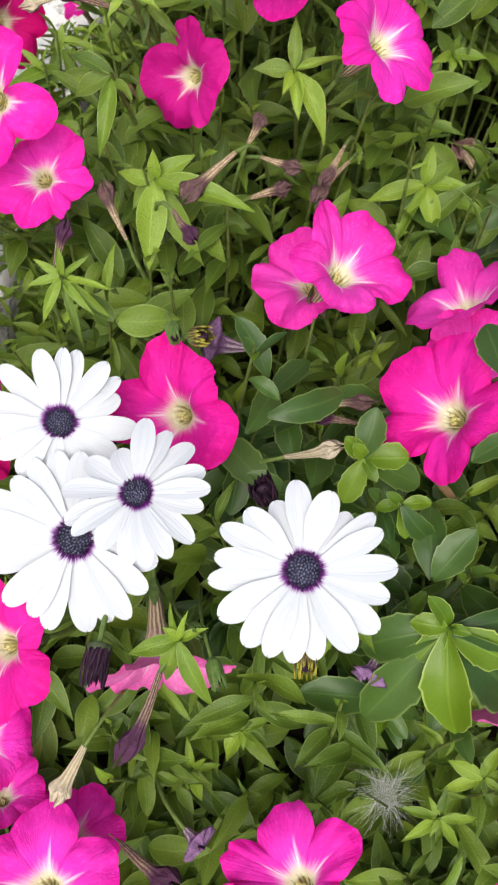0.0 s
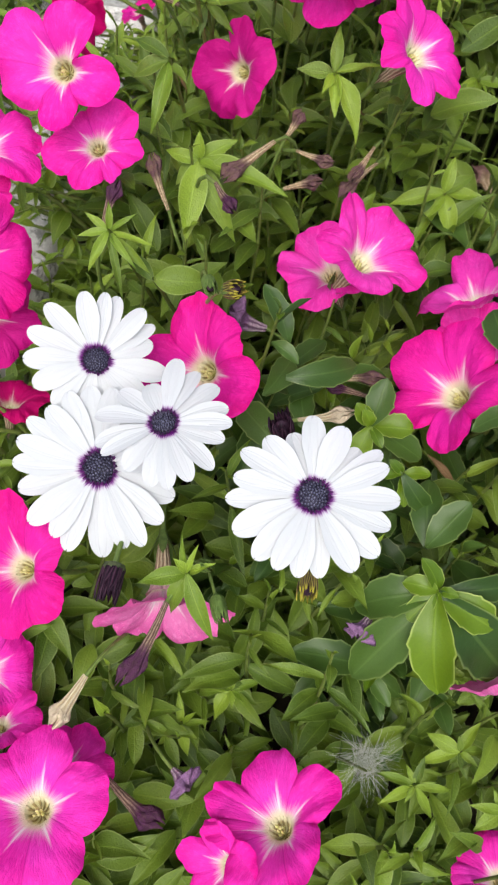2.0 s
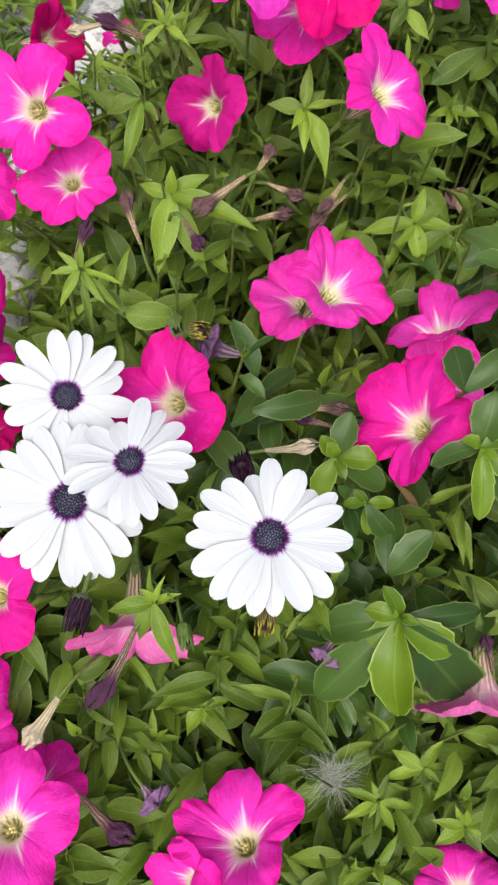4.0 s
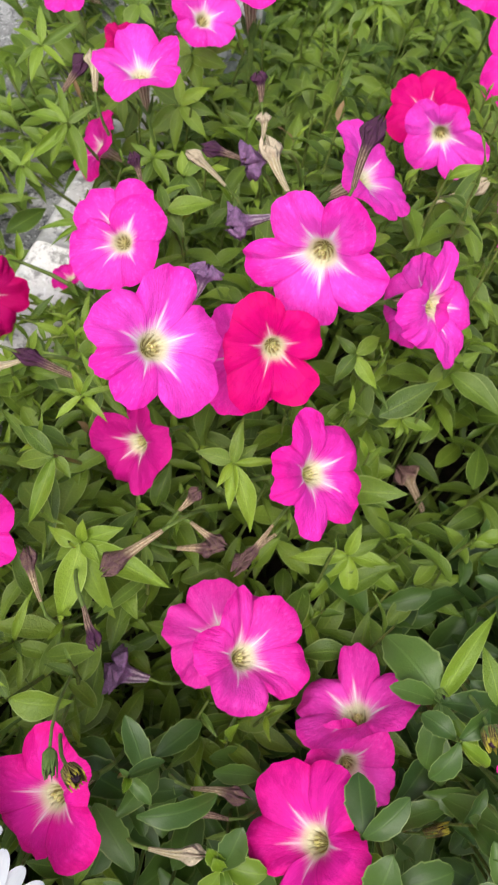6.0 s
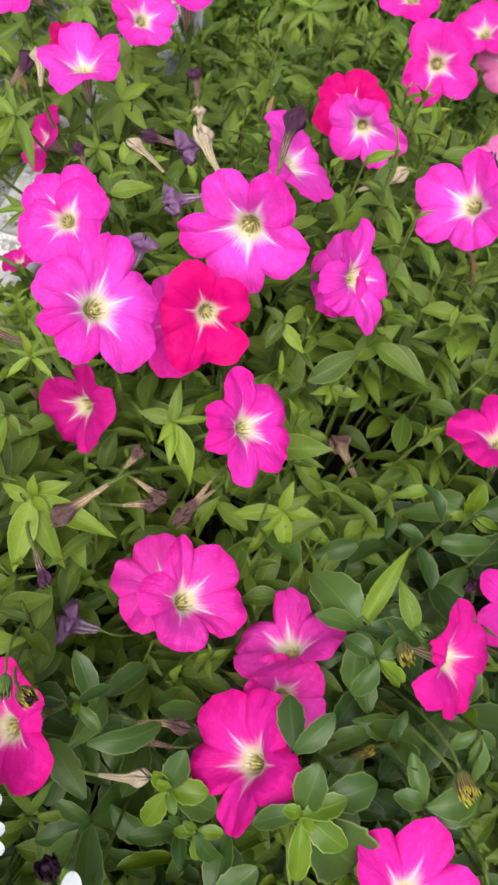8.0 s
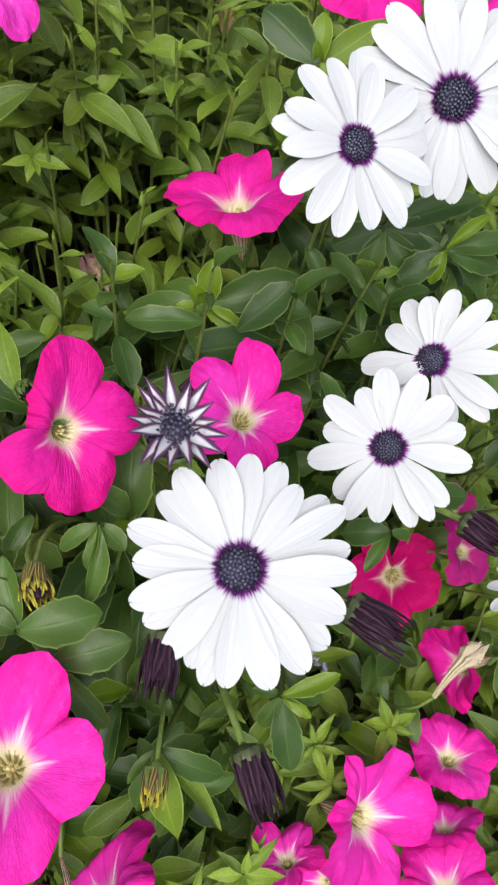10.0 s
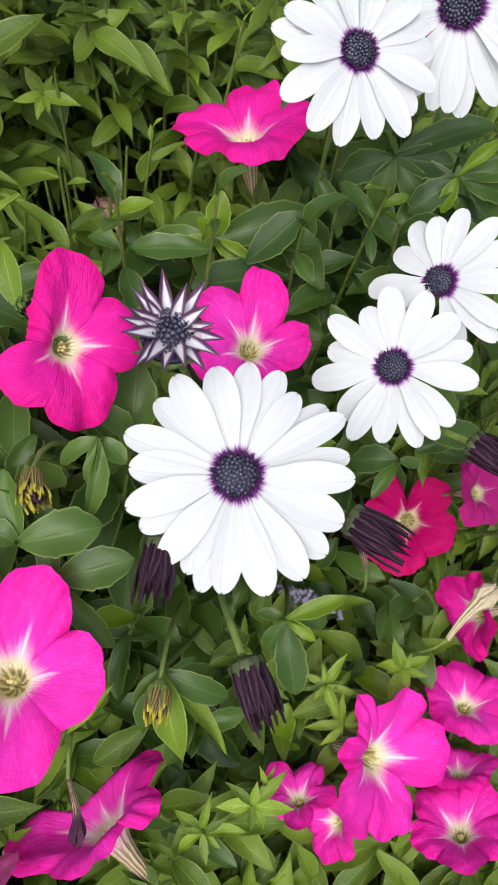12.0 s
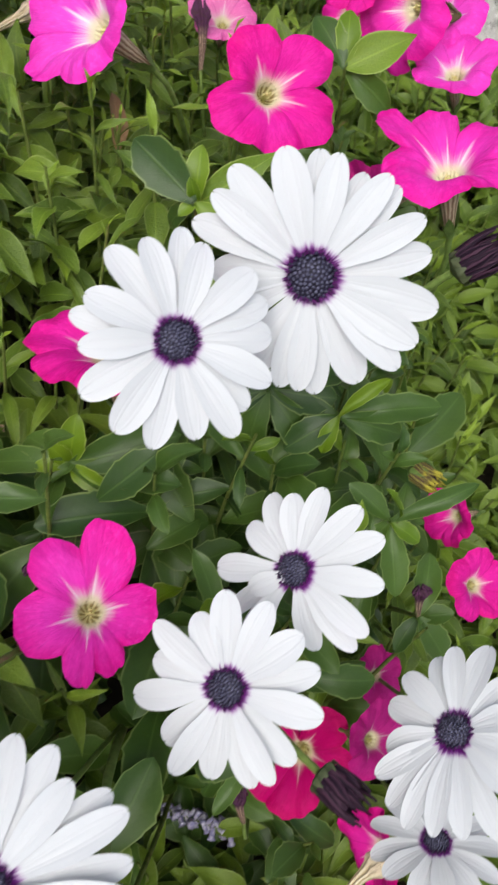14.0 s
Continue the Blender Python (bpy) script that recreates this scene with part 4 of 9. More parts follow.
daisy((0.3062, 0.3489, 0.3745), (11.6, -31.7, 96.2), 0.0267, ((-158, 0.96), (-138, 1.08), (-123, 0.95), (-104, 0.99), (-78, 0.95), (-57, 0.99), (-40, 1.02), (-9, 0.96), (4, 1.08), (24, 0.99), (43, 1.06), (72, 0.94), (85, 1.01), (102, 0.92), (127, 1.03), (154, 1.04), (177, 1.05)), "white daisy with a dark blue-violet disc on a stalk", 305)
daisy((0.3359, 0.3810, 0.3742), (-20.9, -39.3, 121.9), 0.0330, ((-166, 0.99), (-148, 1.05), (-134, 1.03), (-114, 1.07), (-89, 1.01), (-75, 1.03), (-57, 1.01), (-48, 1.01), (-40, 0.93), (-24, 0.99), (-15, 1.02), (2, 1.04), (26, 1.09), (39, 1.05), (53, 1.08), (75, 0.84), (99, 0.95), (135, 0.91), (152, 0.96), (164, 0.96), (171, 1.0)), "white daisy with a dark blue-violet disc on a stalk", 306)
daisy((0.3403, 0.2849, 0.3100), (-21.6, -23.7, 108.4), 0.0264, ((-170, 1.06), (-155, 1.07), (-139, 1.04), (-108, 1.06), (-84, 1.0), (-60, 1.0), (-33, 1.02), (-4, 1.02), (19, 0.84), (47, 1.03), (67, 0.87), (93, 1.05), (126, 0.93), (145, 1.07), (167, 0.97)), "white daisy with a dark blue-violet disc on a stalk", 307)
daisy((0.3527, 0.3231, 0.3120), (-33.5, -22.2, 108.1), 0.0255, ((-171, 0.96), (-146, 1.15), (-132, 1.13), (-103, 1.09), (-73, 1.14), (-53, 1.11), (-27, 1.03), (-5, 0.9), (16, 0.97), (44, 0.83), (85, 1.04), (112, 0.62), (116, 1.09), (139, 1.12)), "ragged white daisy with uneven petals and dark disc", 308)
daisy((0.4112, 0.2923, 0.2925), (-33.3, -1.1, 85.7), 0.0265, ((-167, 1.13), (-149, 1.2), (-126, 0.94), (-99, 0.82), (-69, 0.82), (-40, 0.96), (-13, 1.12), (7, 1.01), (24, 0.97), (48, 0.92), (76, 0.9), (111, 0.83), (129, 1.04), (145, 1.12), (160, 1.19), (176, 1.15)), "white daisy with a dark blue-violet disc on a stalk", 309)
daisy((0.4195, 0.2662, 0.2550), (9.5, -27.5, -83.7), 0.0216, tuple((360 * k / 13, 1.0) for k in range(13)), "small white daisy half hidden under another daisy", 310)

# ---- leaves ----
def leaf_shape(kind, seed):
    """A folded, arched leaf along +x, length 1, its base at the origin."""
    rng = random.Random(seed)
    arch, fold, twist, wide = rng.uniform(0.08, 0.46), rng.uniform(0.15, 0.60), rng.uniform(-0.5, 0.5), rng.uniform(0.82, 1.18)
    hook, wave = rng.uniform(-0.10, 0.16), rng.uniform(0.01, 0.035)
    rows, cols = (10, 4) if kind != "daisy" else (22, 4)
    phase = rng.uniform(0, 1)

    def at(i, j):
        w = 2 * j - 1
        if kind == "petunia":
            half = 0.148 * wide * math.sin(math.pi * i ** 0.78) ** 1.10 + 0.018 * (1 - i)
        elif kind == "narrow":
            half = 0.082 * wide * math.sin(math.pi * i ** 0.80) ** 1.0 + 0.015 * (1 - i)
        else:
            half = 0.64 * wide * i ** 1.1 * max(0.0, 1 - i) ** 0.75 + 0.030 * (1 - i)
            if 0.40 < i < 0.95:
                half *= 0.93 + 0.13 * ((i * 3.8 + phase) % 1.0) ** 2
        turn = twist * i * w * half
        x = i - 0.10 * i * i * arch
        z = arch * (1.1 * i - 1.5 * i * i) + fold * abs(w) ** 1.6 * half + turn + wave * abs(w) * math.sin(10 * i + 2 * w + seed)
        return (x, half * w + hook * i * i, z), (j, i)

    return sheet(rows, cols, at)


SHAPES = {kind: [leaf_shape(kind, 11 * k + 5) for k in range(6)] for kind in ("petunia", "narrow", "daisy")}
LEAF_MESH = {}


def leaf_mesh(kind, variant, material):
    key = (kind, variant, material.name)
    if key not in LEAF_MESH:
        LEAF_MESH[key] = mesh_of("leaf", *SHAPES[kind][variant], material)
    return LEAF_MESH[key]


def leaf_pose(base, azimuth, rise, roll, size, width=1.0):
    return pose(*base, 0, 0, azimuth) @ pose(0, 0, 0, 0, -rise, 0) @ pose(0, 0, 0, roll, 0, 0) @ Matrix.Diagonal((size, size * width, size, 1))


# ---- single shoots, buds and spent flowers ----
def shoot(tip, name, label):
    """A stem that carries its own leaves."""
    tip = Vector(tip)
    ground_z = soil_level(tip.x, tip.y) - 0.004
    low = Vector((max(tip.x, OUTER(tip.y) + 0.07) + 0.012, tip.y + 0.41 * (tip.z - ground_z), ground_z))
    ob = new(name)
    ob.location = low
    ob.empty_display_size = 0.02
    tagged(ob, label, "plant", "single leafy shoots")
    path = bend(tip - low, (tip - low) * 0.5 + Vector((0.006, 0.01, -0.02)), (0, 0, 0), 8)
    part("stem", mesh_of("stem", *tube(path, [0.0008, 0.0010, 0.0011, 0.0012, 0.0012, 0.0013, 0.0013, 0.0014, 0.0014], 6), STEM_LOW), ob, "green stem")
    return ob


def blade(owner, base, tip, facing, width, kind, material, seed):
    """One leaf from base to tip with its upper side to the given direction."""
    base, tip, up = Vector(base), Vector(tip), Vector(facing)
    rng = random.Random(seed * 7 + int(1e4 * abs(base.x + tip.y)))
    way = tip - base
    size = way.length
    ex = way / size
    ez = (up + Vector((rng.uniform(-0.35, 0.35), rng.uniform(-0.2, 0.35), 0.25)))
    ez = (ez - ex * ez.dot(ex)).normalized()
    ey = ez.cross(ex)
    natural = {"petunia": 0.35, "narrow": 0.17, "daisy": 0.40}[kind] * size
    wide = max(0.55, min(1.35, width / natural)) * size
    m = Matrix(((ex.x * size, ey.x * wide, ez.x * size, base.x), (ex.y * size, ey.y * wide, ez.y * size, base.y), (ex.z * size, ey.z * wide, ez.z * size, base.z), (0, 0, 0, 1)))
    BLADES.append((base + way * 0.55, size * 0.3))
    return part("leaf", leaf_mesh(kind, rng.randrange(6), material), owner, m=Matrix.Translation(-Vector(owner.location)) @ m)


def toward(base, tip):
    """The pose at base whose z axis points to tip, and the distance."""
    way = Vector(tip) - Vector(base)
    return Matrix.Translation(base) @ way.to_track_quat("Z", "Y").to_matrix().to_4x4(), way.length


def hanging_stalk(ob, base, way, thick, bow=0.02):
    """A stalk from the base of a bud down into the soil, as a part of it."""
    base = Vector(base)
    ground_z = soil_level(base.x, base.y) - 0.004
    low = Vector((max(base.x, OUTER(base.y) + 0.06) - way.x * 0.03, base.y + 0.43 * (base.z - ground_z), ground_z))
    inv = ob.matrix_basis.inverted()
    pts = [inv @ p for p in bend(base, base - way * bow * 1.6, low, 8)]
    return part("stalk", mesh_of("stalk", *tube(pts, [thick] * 9, 6), STEM), ob, "thin green stalk")


WILT_LABEL = {
    "purple": "withered petunia bloom shrivelled purple-brown on its stalk",
    "brown": "dry brown withered petunia bloom among the leaves",
    "cream": "faded cream petunia tube on a thin stalk",
    "cup": "dry beige cup-shaped seed head on a curved stalk",
    "violet": "crumpled violet withered petunia bloom among the leaves",
}


def wilted(base, mouth, width, kind, seed):
    m, size = toward(base, mouth)
    rng = random.Random(seed)
    ob = new("withered_petunia")
    ob.matrix_basis = m
    ob.empty_display_size = 0.01
    tagged(ob, WILT_LABEL[kind], "withered flower", "withered petunias")
    a, b, c = (rng.uniform(0, 6.28) for _ in range(3))
    sag = rng.uniform(-0.12, 0.12) * size
    swell = {"purple": 0.75, "brown": 0.9, "cream": 0.8, "violet": 1.0, "cup": 0.35}[kind]

    def at(i, j):
        w = 2 * math.pi * j
        blob = 0.55 if kind in ("violet", "cup") else 0.26
        r = width * 0.66 * (0.19 + 0.46 * i ** 1.2 * swell + blob * math.exp(-((i - 0.83) / 0.13) ** 2))
        if i > 0.88:
            r *= 1 - 0.62 * (i - 0.88) / 0.12
        soft = max(0.0, (i - 0.50) / 0.50) ** 1.5
        r *= 1 + 0.10 * math.sin(5 * w + a + 1.5 * i) * min(1, 0.3 + i) + soft * 0.8 * noise.noise((2.0 * math.cos(w) + a, 2.0 * math.sin(w) + b, 4 * i)) + soft * 0.55 * noise.noise((4.5 * math.cos(w) + c, 4.5 * math.sin(w), 9 * i))
        flat = 0.78 + 0.12 * math.sin(a)
        z = size * i + size * i ** 4 * (0.09 * math.sin(5 * w + c) + 0.12 * noise.noise((3 * math.cos(w), 3 * math.sin(w) + a, b)))
        return (r * math.cos(w) + sag * math.sin(2.2 * i) + soft * 0.10 * width * math.sin(7 * i + b), r * math.sin(w) * flat, z), (j, i)

    v, f, uv = sheet(22, 30, at)
    part("corolla", mesh_of("corolla", v, f, uv, WILT[kind]), ob)
    k = max(0.004, width * 0.5)
    part("calyx", KIT["calyx"], ob, "green sepals", m=Matrix.Translation((0, 0, 1.32 * k)) @ Matrix.Scale(k, 4))
    hanging_stalk(ob, base, (Vector(mouth) - Vector(base)).normalized(), 0.0009)
    BLOOMS.append((Vector(base).lerp(Vector(mouth), 0.75), width * (1.5 if kind == "cup" else 0.8)))
    BLOOMS.append((Vector(base).lerp(Vector(mouth), 0.3), width * (0.5 if kind == "cup" else 0.4)))
    return ob


def bud_ray_mesh(turn, seed, material):
    """One rolled ray of a closed bud, unit size, base at z = 0."""
    rng = random.Random(seed)
    inner = seed % 2
    far, twist, end = rng.uniform(0.02, 0.13), rng.uniform(-0.25, 0.45), rng.uniform(0.66, 1.04)

    def at(i, j):
        w = 2 * j - 1
        r = (0.40 - 0.12 * inner) * (1 - 0.32 * i * i) + far * math.sin(math.pi * (0.1 + 0.62 * i)) + 0.9 * far * i * i
        half = 0.185 * (0.55 + 0.45 * math.sin(math.pi * min(1.0, 0.2 + 0.7 * i))) * max(0.03, 1 - i ** 2.2) * w
        t = turn + twist * i
        r -= 0.09 * w * w * (1 - 0.3 * i)
        return (r * math.cos(t) - half * math.sin(t), r * math.sin(t) + half * math.cos(t), 0.16 + (end - 0.16) * i), (j, i)

    return mesh_of("folded_ray", *sheet(8, 4, at), material)


def bud_sepal_mesh(material):
    pieces = [tube([(0, 0, -0.04), (0, 0, 0.04), (0, 0, 0.18), (0, 0, 0.34)], [0.09, 0.30, 0.42, 0.40], 12)]
    for k in range(11):
        w = k * 2 * math.pi / 11

        def at(i, j, w=w):
            r = 0.42 + 0.03 * math.sin(3 * i)
            half = 0.10 * (1 - i ** 1.5) * (2 * j - 1)
            return (r * math.cos(w) - half * math.sin(w), r * math.sin(w) + half * math.cos(w), 0.12 + 0.42 * i), (j, i)

        pieces.append(sheet(4, 2, at))
    return mesh_of("sepal_cup", *joined(pieces), material)


KIT["sepal_cup"], KIT["dark_cup"] = bud_sepal_mesh(SEPAL), bud_sepal_mesh(SEPAL_DARK)
KIT["bud_core"] = mesh_of("bud_core", *tube([(0, 0, 0.1), (0, 0, 0.4), (0, 0, 0.62), (0, 0, 0.78), (0, 0, 0.84)], [0.30, 0.33, 0.27, 0.15, 0.01], 12), BUD_DARK)
BUD_MAT = {"dark": BUD_DARK, "yellow": BUD_YELLOW, "green": SEPAL}
BUD_LABEL = {
    "dark": "closed dark purple daisy bud in a green cup",
    "yellow": "small daisy bud with yellow-tipped rays and green cup",
    "green": "tight round green daisy bud on a stalk",
}
BUD_RAYS = {}


def daisy_bud(base, tip, width, kind, seed):
    m, size = toward(base, tip)
    ob = new("daisy_bud")
    ob.matrix_basis = m @ Matrix.Diagonal((width * 0.92, width * 0.92, size, 1))
    ob.empty_display_size = 0.01
    tagged(ob, BUD_LABEL[kind], "flower bud", "daisy buds in the bed")
    rng = random.Random(seed)
    for k in range(22):
        key = (k, seed % 3, kind)
        if key not in BUD_RAYS:
            BUD_RAYS[key] = bud_ray_mesh(2 * math.pi * k / 22, k + 50 * (seed % 3), BUD_MAT[kind])
        part("folded_ray", BUD_RAYS[key], ob)
    part("bud_core", KIT["bud_core"], ob, m=Matrix.Diagonal((1, 1, 0.86, 1)) if kind == "dark" else None)
    tagged(part("sepal_cup", KIT["dark_cup" if kind == "dark" else "sepal_cup"], ob, "dark green sepal cup" if kind == "dark" else "green sepal cup", m=Matrix.Diagonal((1, 1, 0.46 if kind == "dark" else 1.2, 1))), kind="stuff")
    hanging_stalk(ob, base, (Vector(tip) - Vector(base)).normalized(), 0.10)
    return ob


def rolled_ray_mesh(seed):
    """A pointed ray with rolled-in edges along +x, from the disc to radius 1."""
    rng = random.Random(seed)
    roll, sway = rng.uniform(0.5, 1.1), rng.uniform(-0.06, 0.06)

    def at(i, j):
        w = 2 * j - 1
        half = 0.106 * (0.62 + 0.38 * math.sin(math.pi * min(1.0, 0.15 + i * 0.8))) * max(0.03, 1 - i ** 2.6)
        return (0.32 + 0.70 * i, half * w + sway * i * i, 0.02 + 0.10 * i * (1 - i) + roll * half * w * w), (j, i)

    return mesh_of("ray_petal", *sheet(10, 6, at), RAY_DARK)


def half_open_daisy(place, turn, radius):
    m = pose(*place, *turn) @ Matrix.Scale(radius, 4)
    ob = new("half_open_daisy")
    ob.matrix_basis = m
    ob.empty_display_size = 0.01
    tagged(ob, "half-open daisy with rolled purple-tipped rays and dark disc", "flower", "white daisies in the bed")
    shapes = [rolled_ray_mesh(70 + k) for k in range(5)]
    rng = random.Random(5)
    for k in range(17):
        part("ray_petal", shapes[rng.randrange(5)], ob, m=pose(0, 0, 0.02, rng.uniform(-12, 12), -rng.uniform(14, 38), 360 * k / 17 + rng.uniform(-7, 7)) @ Matrix.Diagonal((rng.uniform(0.72, 1.02), 1.0, 1.0, 1.0)))
    grow = Matrix.Scale(2.45, 4)
    disc = part("disc", KIT["disc"], ob, "dark blue-violet disc", m=grow)
    part("floret_head", KIT["florets"], disc)
    part("floret_rim", KIT["outer"], disc)
    tagged(part("calyx", KIT["daisy_calyx"], ob, "green calyx", m=grow), kind="stuff")
    part("stalk", stalk_mesh(m, (0.0, 0.02), 0.08, -0.3), ob, "green stalk")
    BLOOMS.append((Vector(place), radius * 0.8))
    return ob


def lavender_spike(base, tip, width):
    """A spike of small grey-violet florets, low among the leaves."""
    base, tip = Vector(base), Vector(tip)
    m, size = toward(base, tip)
    ob = new("lavender_spike")
    ob.matrix_basis = m
    ob.empty_display_size = 0.01
    tagged(ob, "faded grey-violet lavender flower spike low among leaves", "flower spike")
    part("stem", mesh_of("stem", *tube([(0, 0, -0.004), (0, 0, size * 0.5), (0, 0, size)], [0.0006, 0.0006, 0.0004], 5), STEM_LOW), ob)
    floret = mesh_of("floret", *tube([(0, 0, 0), (0, 0, 0.35), (0, 0, 0.8), (0, 0, 1.0), (0, 0, 0.92)], [0.12, 0.26, 0.24, 0.40, 0.05], 7), LAVENDER)
    rng = random.Random(31)
    for k in range(34):
        z = size * (0.04 + 0.96 * k / 34)
        long = width * 0.5 * rng.uniform(0.6, 1.1)
        part("floret", floret, ob, m=pose(0, 0, z, 0, rng.uniform(35, 80), k * 137.5) @ Matrix.Scale(long, 4))
    hanging_stalk(ob, base, (tip - base).normalized(), 0.0007)
    BLOOMS.append((base.lerp(tip, 0.3), width * 0.9))
    BLOOMS.append((base.lerp(tip, 0.7), width * 0.9))
    return ob


def fluff(place, radius):
    """A tuft of white seed hairs caught on the leaves."""
    ob = new("seed_fluff")
    ob.location = place
    tagged(ob, "tuft of fine white seed fluff caught on leaves", "seed fluff")
    rng = random.Random(9)
    hairs = []
    for k in range(240):
        w, e = rng.uniform(0, 6.28), rng.uniform(-0.2, 1.2)
        tip = Vector((math.cos(w) * math.cos(e), math.sin(w) * math.cos(e), math.sin(e) * 0.6)) * radius * rng.uniform(0.6, 1.5)
        root = Vector((rng.uniform(-0.4, 0.4), rng.uniform(-0.4, 0.4), rng.uniform(-0.1, 0.3))) * radius
        hairs.append(tube(bend(root, root + tip * 0.5 + Vector((0, 0, radius * 0.2)), root + tip, 3), [0.00006, 0.00006, 0.00005, 0.00003], 3))
    BLOOMS.append((Vector(place), radius * 1.1))
    tagged(part("hair_tuft", mesh_of("hair_tuft", *joined(hairs), FLUFF), ob), kind="stuff")
    return ob


BLADES = []  # middles of the single leaves, which the random ones leave free
s = shoot((0.1666, 0.1309, 0.2456), "daisy_shoot", "daisy shoot with toothed bright green leaves")
blade(s, (0.1668, 0.1311, 0.2446), (0.1688, 0.0912, 0.2214), (-0.1904, -0.2108, 0.9588), 0.0184, "daisy", LEAF_TIP, 0)
blade(s, (0.1672, 0.1315, 0.2427), (0.1925, 0.1173, 0.2390), (-0.1904, -0.2108, 0.9588), 0.0143, "daisy", LEAF_TIP, 1)
blade(s, (0.1675, 0.1320, 0.2408), (0.1598, 0.1420, 0.2555), (-0.1904, -0.2108, 0.9588), 0.0113, "daisy", LEAF_TIP, 2)
blade(s, (0.1668, 0.1311, 0.2446), (0.1517, 0.1343, 0.2471), (-0.1904, -0.2108, 0.9588), 0.0099, "daisy", LEAF_TIP, 3)
blade(s, (0.1672, 0.1315, 0.2427), (0.1744, 0.1302, 0.2498), (-0.1904, -0.2108, 0.9588), 0.0079, "daisy", LEAF_TIP, 4)
blade(s, (0.1675, 0.1320, 0.2408), (0.2090, 0.1407, 0.2374), (-0.1904, -0.2108, 0.9588), 0.0138, "daisy", LEAF_DAISY, 5)
blade(s, (0.1668, 0.1311, 0.2446), (0.2070, 0.1027, 0.2119), (-0.1904, -0.2108, 0.9588), 0.0240, "daisy", LEAF_DAISY, 6)
blade(s, (0.1672, 0.1315, 0.2427), (0.1368, 0.0976, 0.2064), (-0.1904, -0.2108, 0.9588), 0.0190, "daisy", LEAF_DAISY, 7)
blade(s, (0.1675, 0.1320, 0.2408), (0.1322, 0.1285, 0.2284), (-0.1904, -0.2108, 0.9588), 0.0166, "daisy", LEAF_DAISY, 8)
blade(s, (0.1668, 0.1311, 0.2446), (0.1557, 0.1199, 0.2355), (-0.1904, -0.2108, 0.9588), 0.0099, "daisy", LEAF_TIP, 9)
s = shoot((0.1618, 0.1510, 0.2421), "daisy_shoot", "daisy shoot with toothed bright green leaves")
blade(s, (0.1620, 0.1513, 0.2412), (0.1764, 0.1686, 0.2577), (-0.1744, -0.2591, 0.9500), 0.0215, "daisy", LEAF_DAISY, 0)
blade(s, (0.1623, 0.1518, 0.2393), (0.1607, 0.1830, 0.2468), (-0.1744, -0.2591, 0.9500), 0.0155, "daisy", LEAF_DAISY, 1)
s = shoot((0.1832, 0.1890, 0.3028), "daisy_shoot", "daisy shoot with toothed bright green leaves")
blade(s, (0.1834, 0.1894, 0.3019), (0.1887, 0.1635, 0.2857), (-0.2556, -0.3975, 0.8813), 0.0106, "daisy", LEAF_TIP, 0)
blade(s, (0.1840, 0.1902, 0.3002), (0.2055, 0.1794, 0.2983), (-0.2556, -0.3975, 0.8813), 0.0138, "daisy", LEAF_TIP, 1)
blade(s, (0.1845, 0.1910, 0.2984), (0.1866, 0.2058, 0.3179), (-0.2556, -0.3975, 0.8813), 0.0141, "daisy", LEAF_DAISY, 2)
blade(s, (0.1834, 0.1894, 0.3019), (0.2002, 0.1971, 0.3103), (-0.2556, -0.3975, 0.8813), 0.0096, "daisy", LEAF_TIP, 3)
blade(s, (0.1840, 0.1902, 0.3002), (0.1635, 0.1851, 0.2940), (-0.2556, -0.3975, 0.8813), 0.0120, "daisy", LEAF_DAISY, 4)
blade(s, (0.1845, 0.1910, 0.2984), (0.2184, 0.1696, 0.2712), (-0.2556, -0.3975, 0.8813), 0.0260, "daisy", LEAF_DAISY, 5)
blade(s, (0.1834, 0.1894, 0.3019), (0.1749, 0.1908, 0.3070), (-0.2556, -0.3975, 0.8813), 0.0073, "daisy", LEAF_TIP, 6)
blade(s, (0.1840, 0.1902, 0.3002), (0.1887, 0.1832, 0.3045), (-0.2556, -0.3975, 0.8813), 0.0078, "daisy", LEAF_TIP, 7)
s = shoot((0.1756, 0.2122, 0.3053), "daisy_shoot", "daisy shoot with toothed bright green leaves")
blade(s, (0.1758, 0.2127, 0.3045), (0.1910, 0.2269, 0.3172), (-0.2297, -0.4566, 0.8595), 0.0168, "daisy", LEAF_DAISY, 0)
blade(s, (0.1763, 0.2136, 0.3028), (0.1712, 0.2362, 0.3038), (-0.2297, -0.4566, 0.8595), 0.0143, "daisy", LEAF_DAISY, 1)
s = shoot((0.1291, 0.1908, 0.2703), "daisy_shoot", "daisy shoot with toothed bright green leaves")
blade(s, (0.1292, 0.1912, 0.2694), (0.1327, 0.2063, 0.2847), (-0.0943, -0.3800, 0.9202), 0.0114, "daisy", LEAF_DAISY, 0)
blade(s, (0.1294, 0.1919, 0.2675), (0.1216, 0.1965, 0.2775), (-0.0943, -0.3800, 0.9202), 0.0084, "daisy", LEAF_TIP, 1)
blade(s, (0.1296, 0.1927, 0.2657), (0.1479, 0.1906, 0.2704), (-0.0943, -0.3800, 0.9202), 0.0125, "daisy", LEAF_TIP, 2)
blade(s, (0.1292, 0.1912, 0.2694), (0.1225, 0.1752, 0.2580), (-0.0943, -0.3800, 0.9202), 0.0115, "daisy", LEAF_TIP, 3)
blade(s, (0.1294, 0.1919, 0.2675), (0.1333, 0.1810, 0.2699), (-0.0943, -0.3800, 0.9202), 0.0070, "daisy", LEAF_TIP, 4)
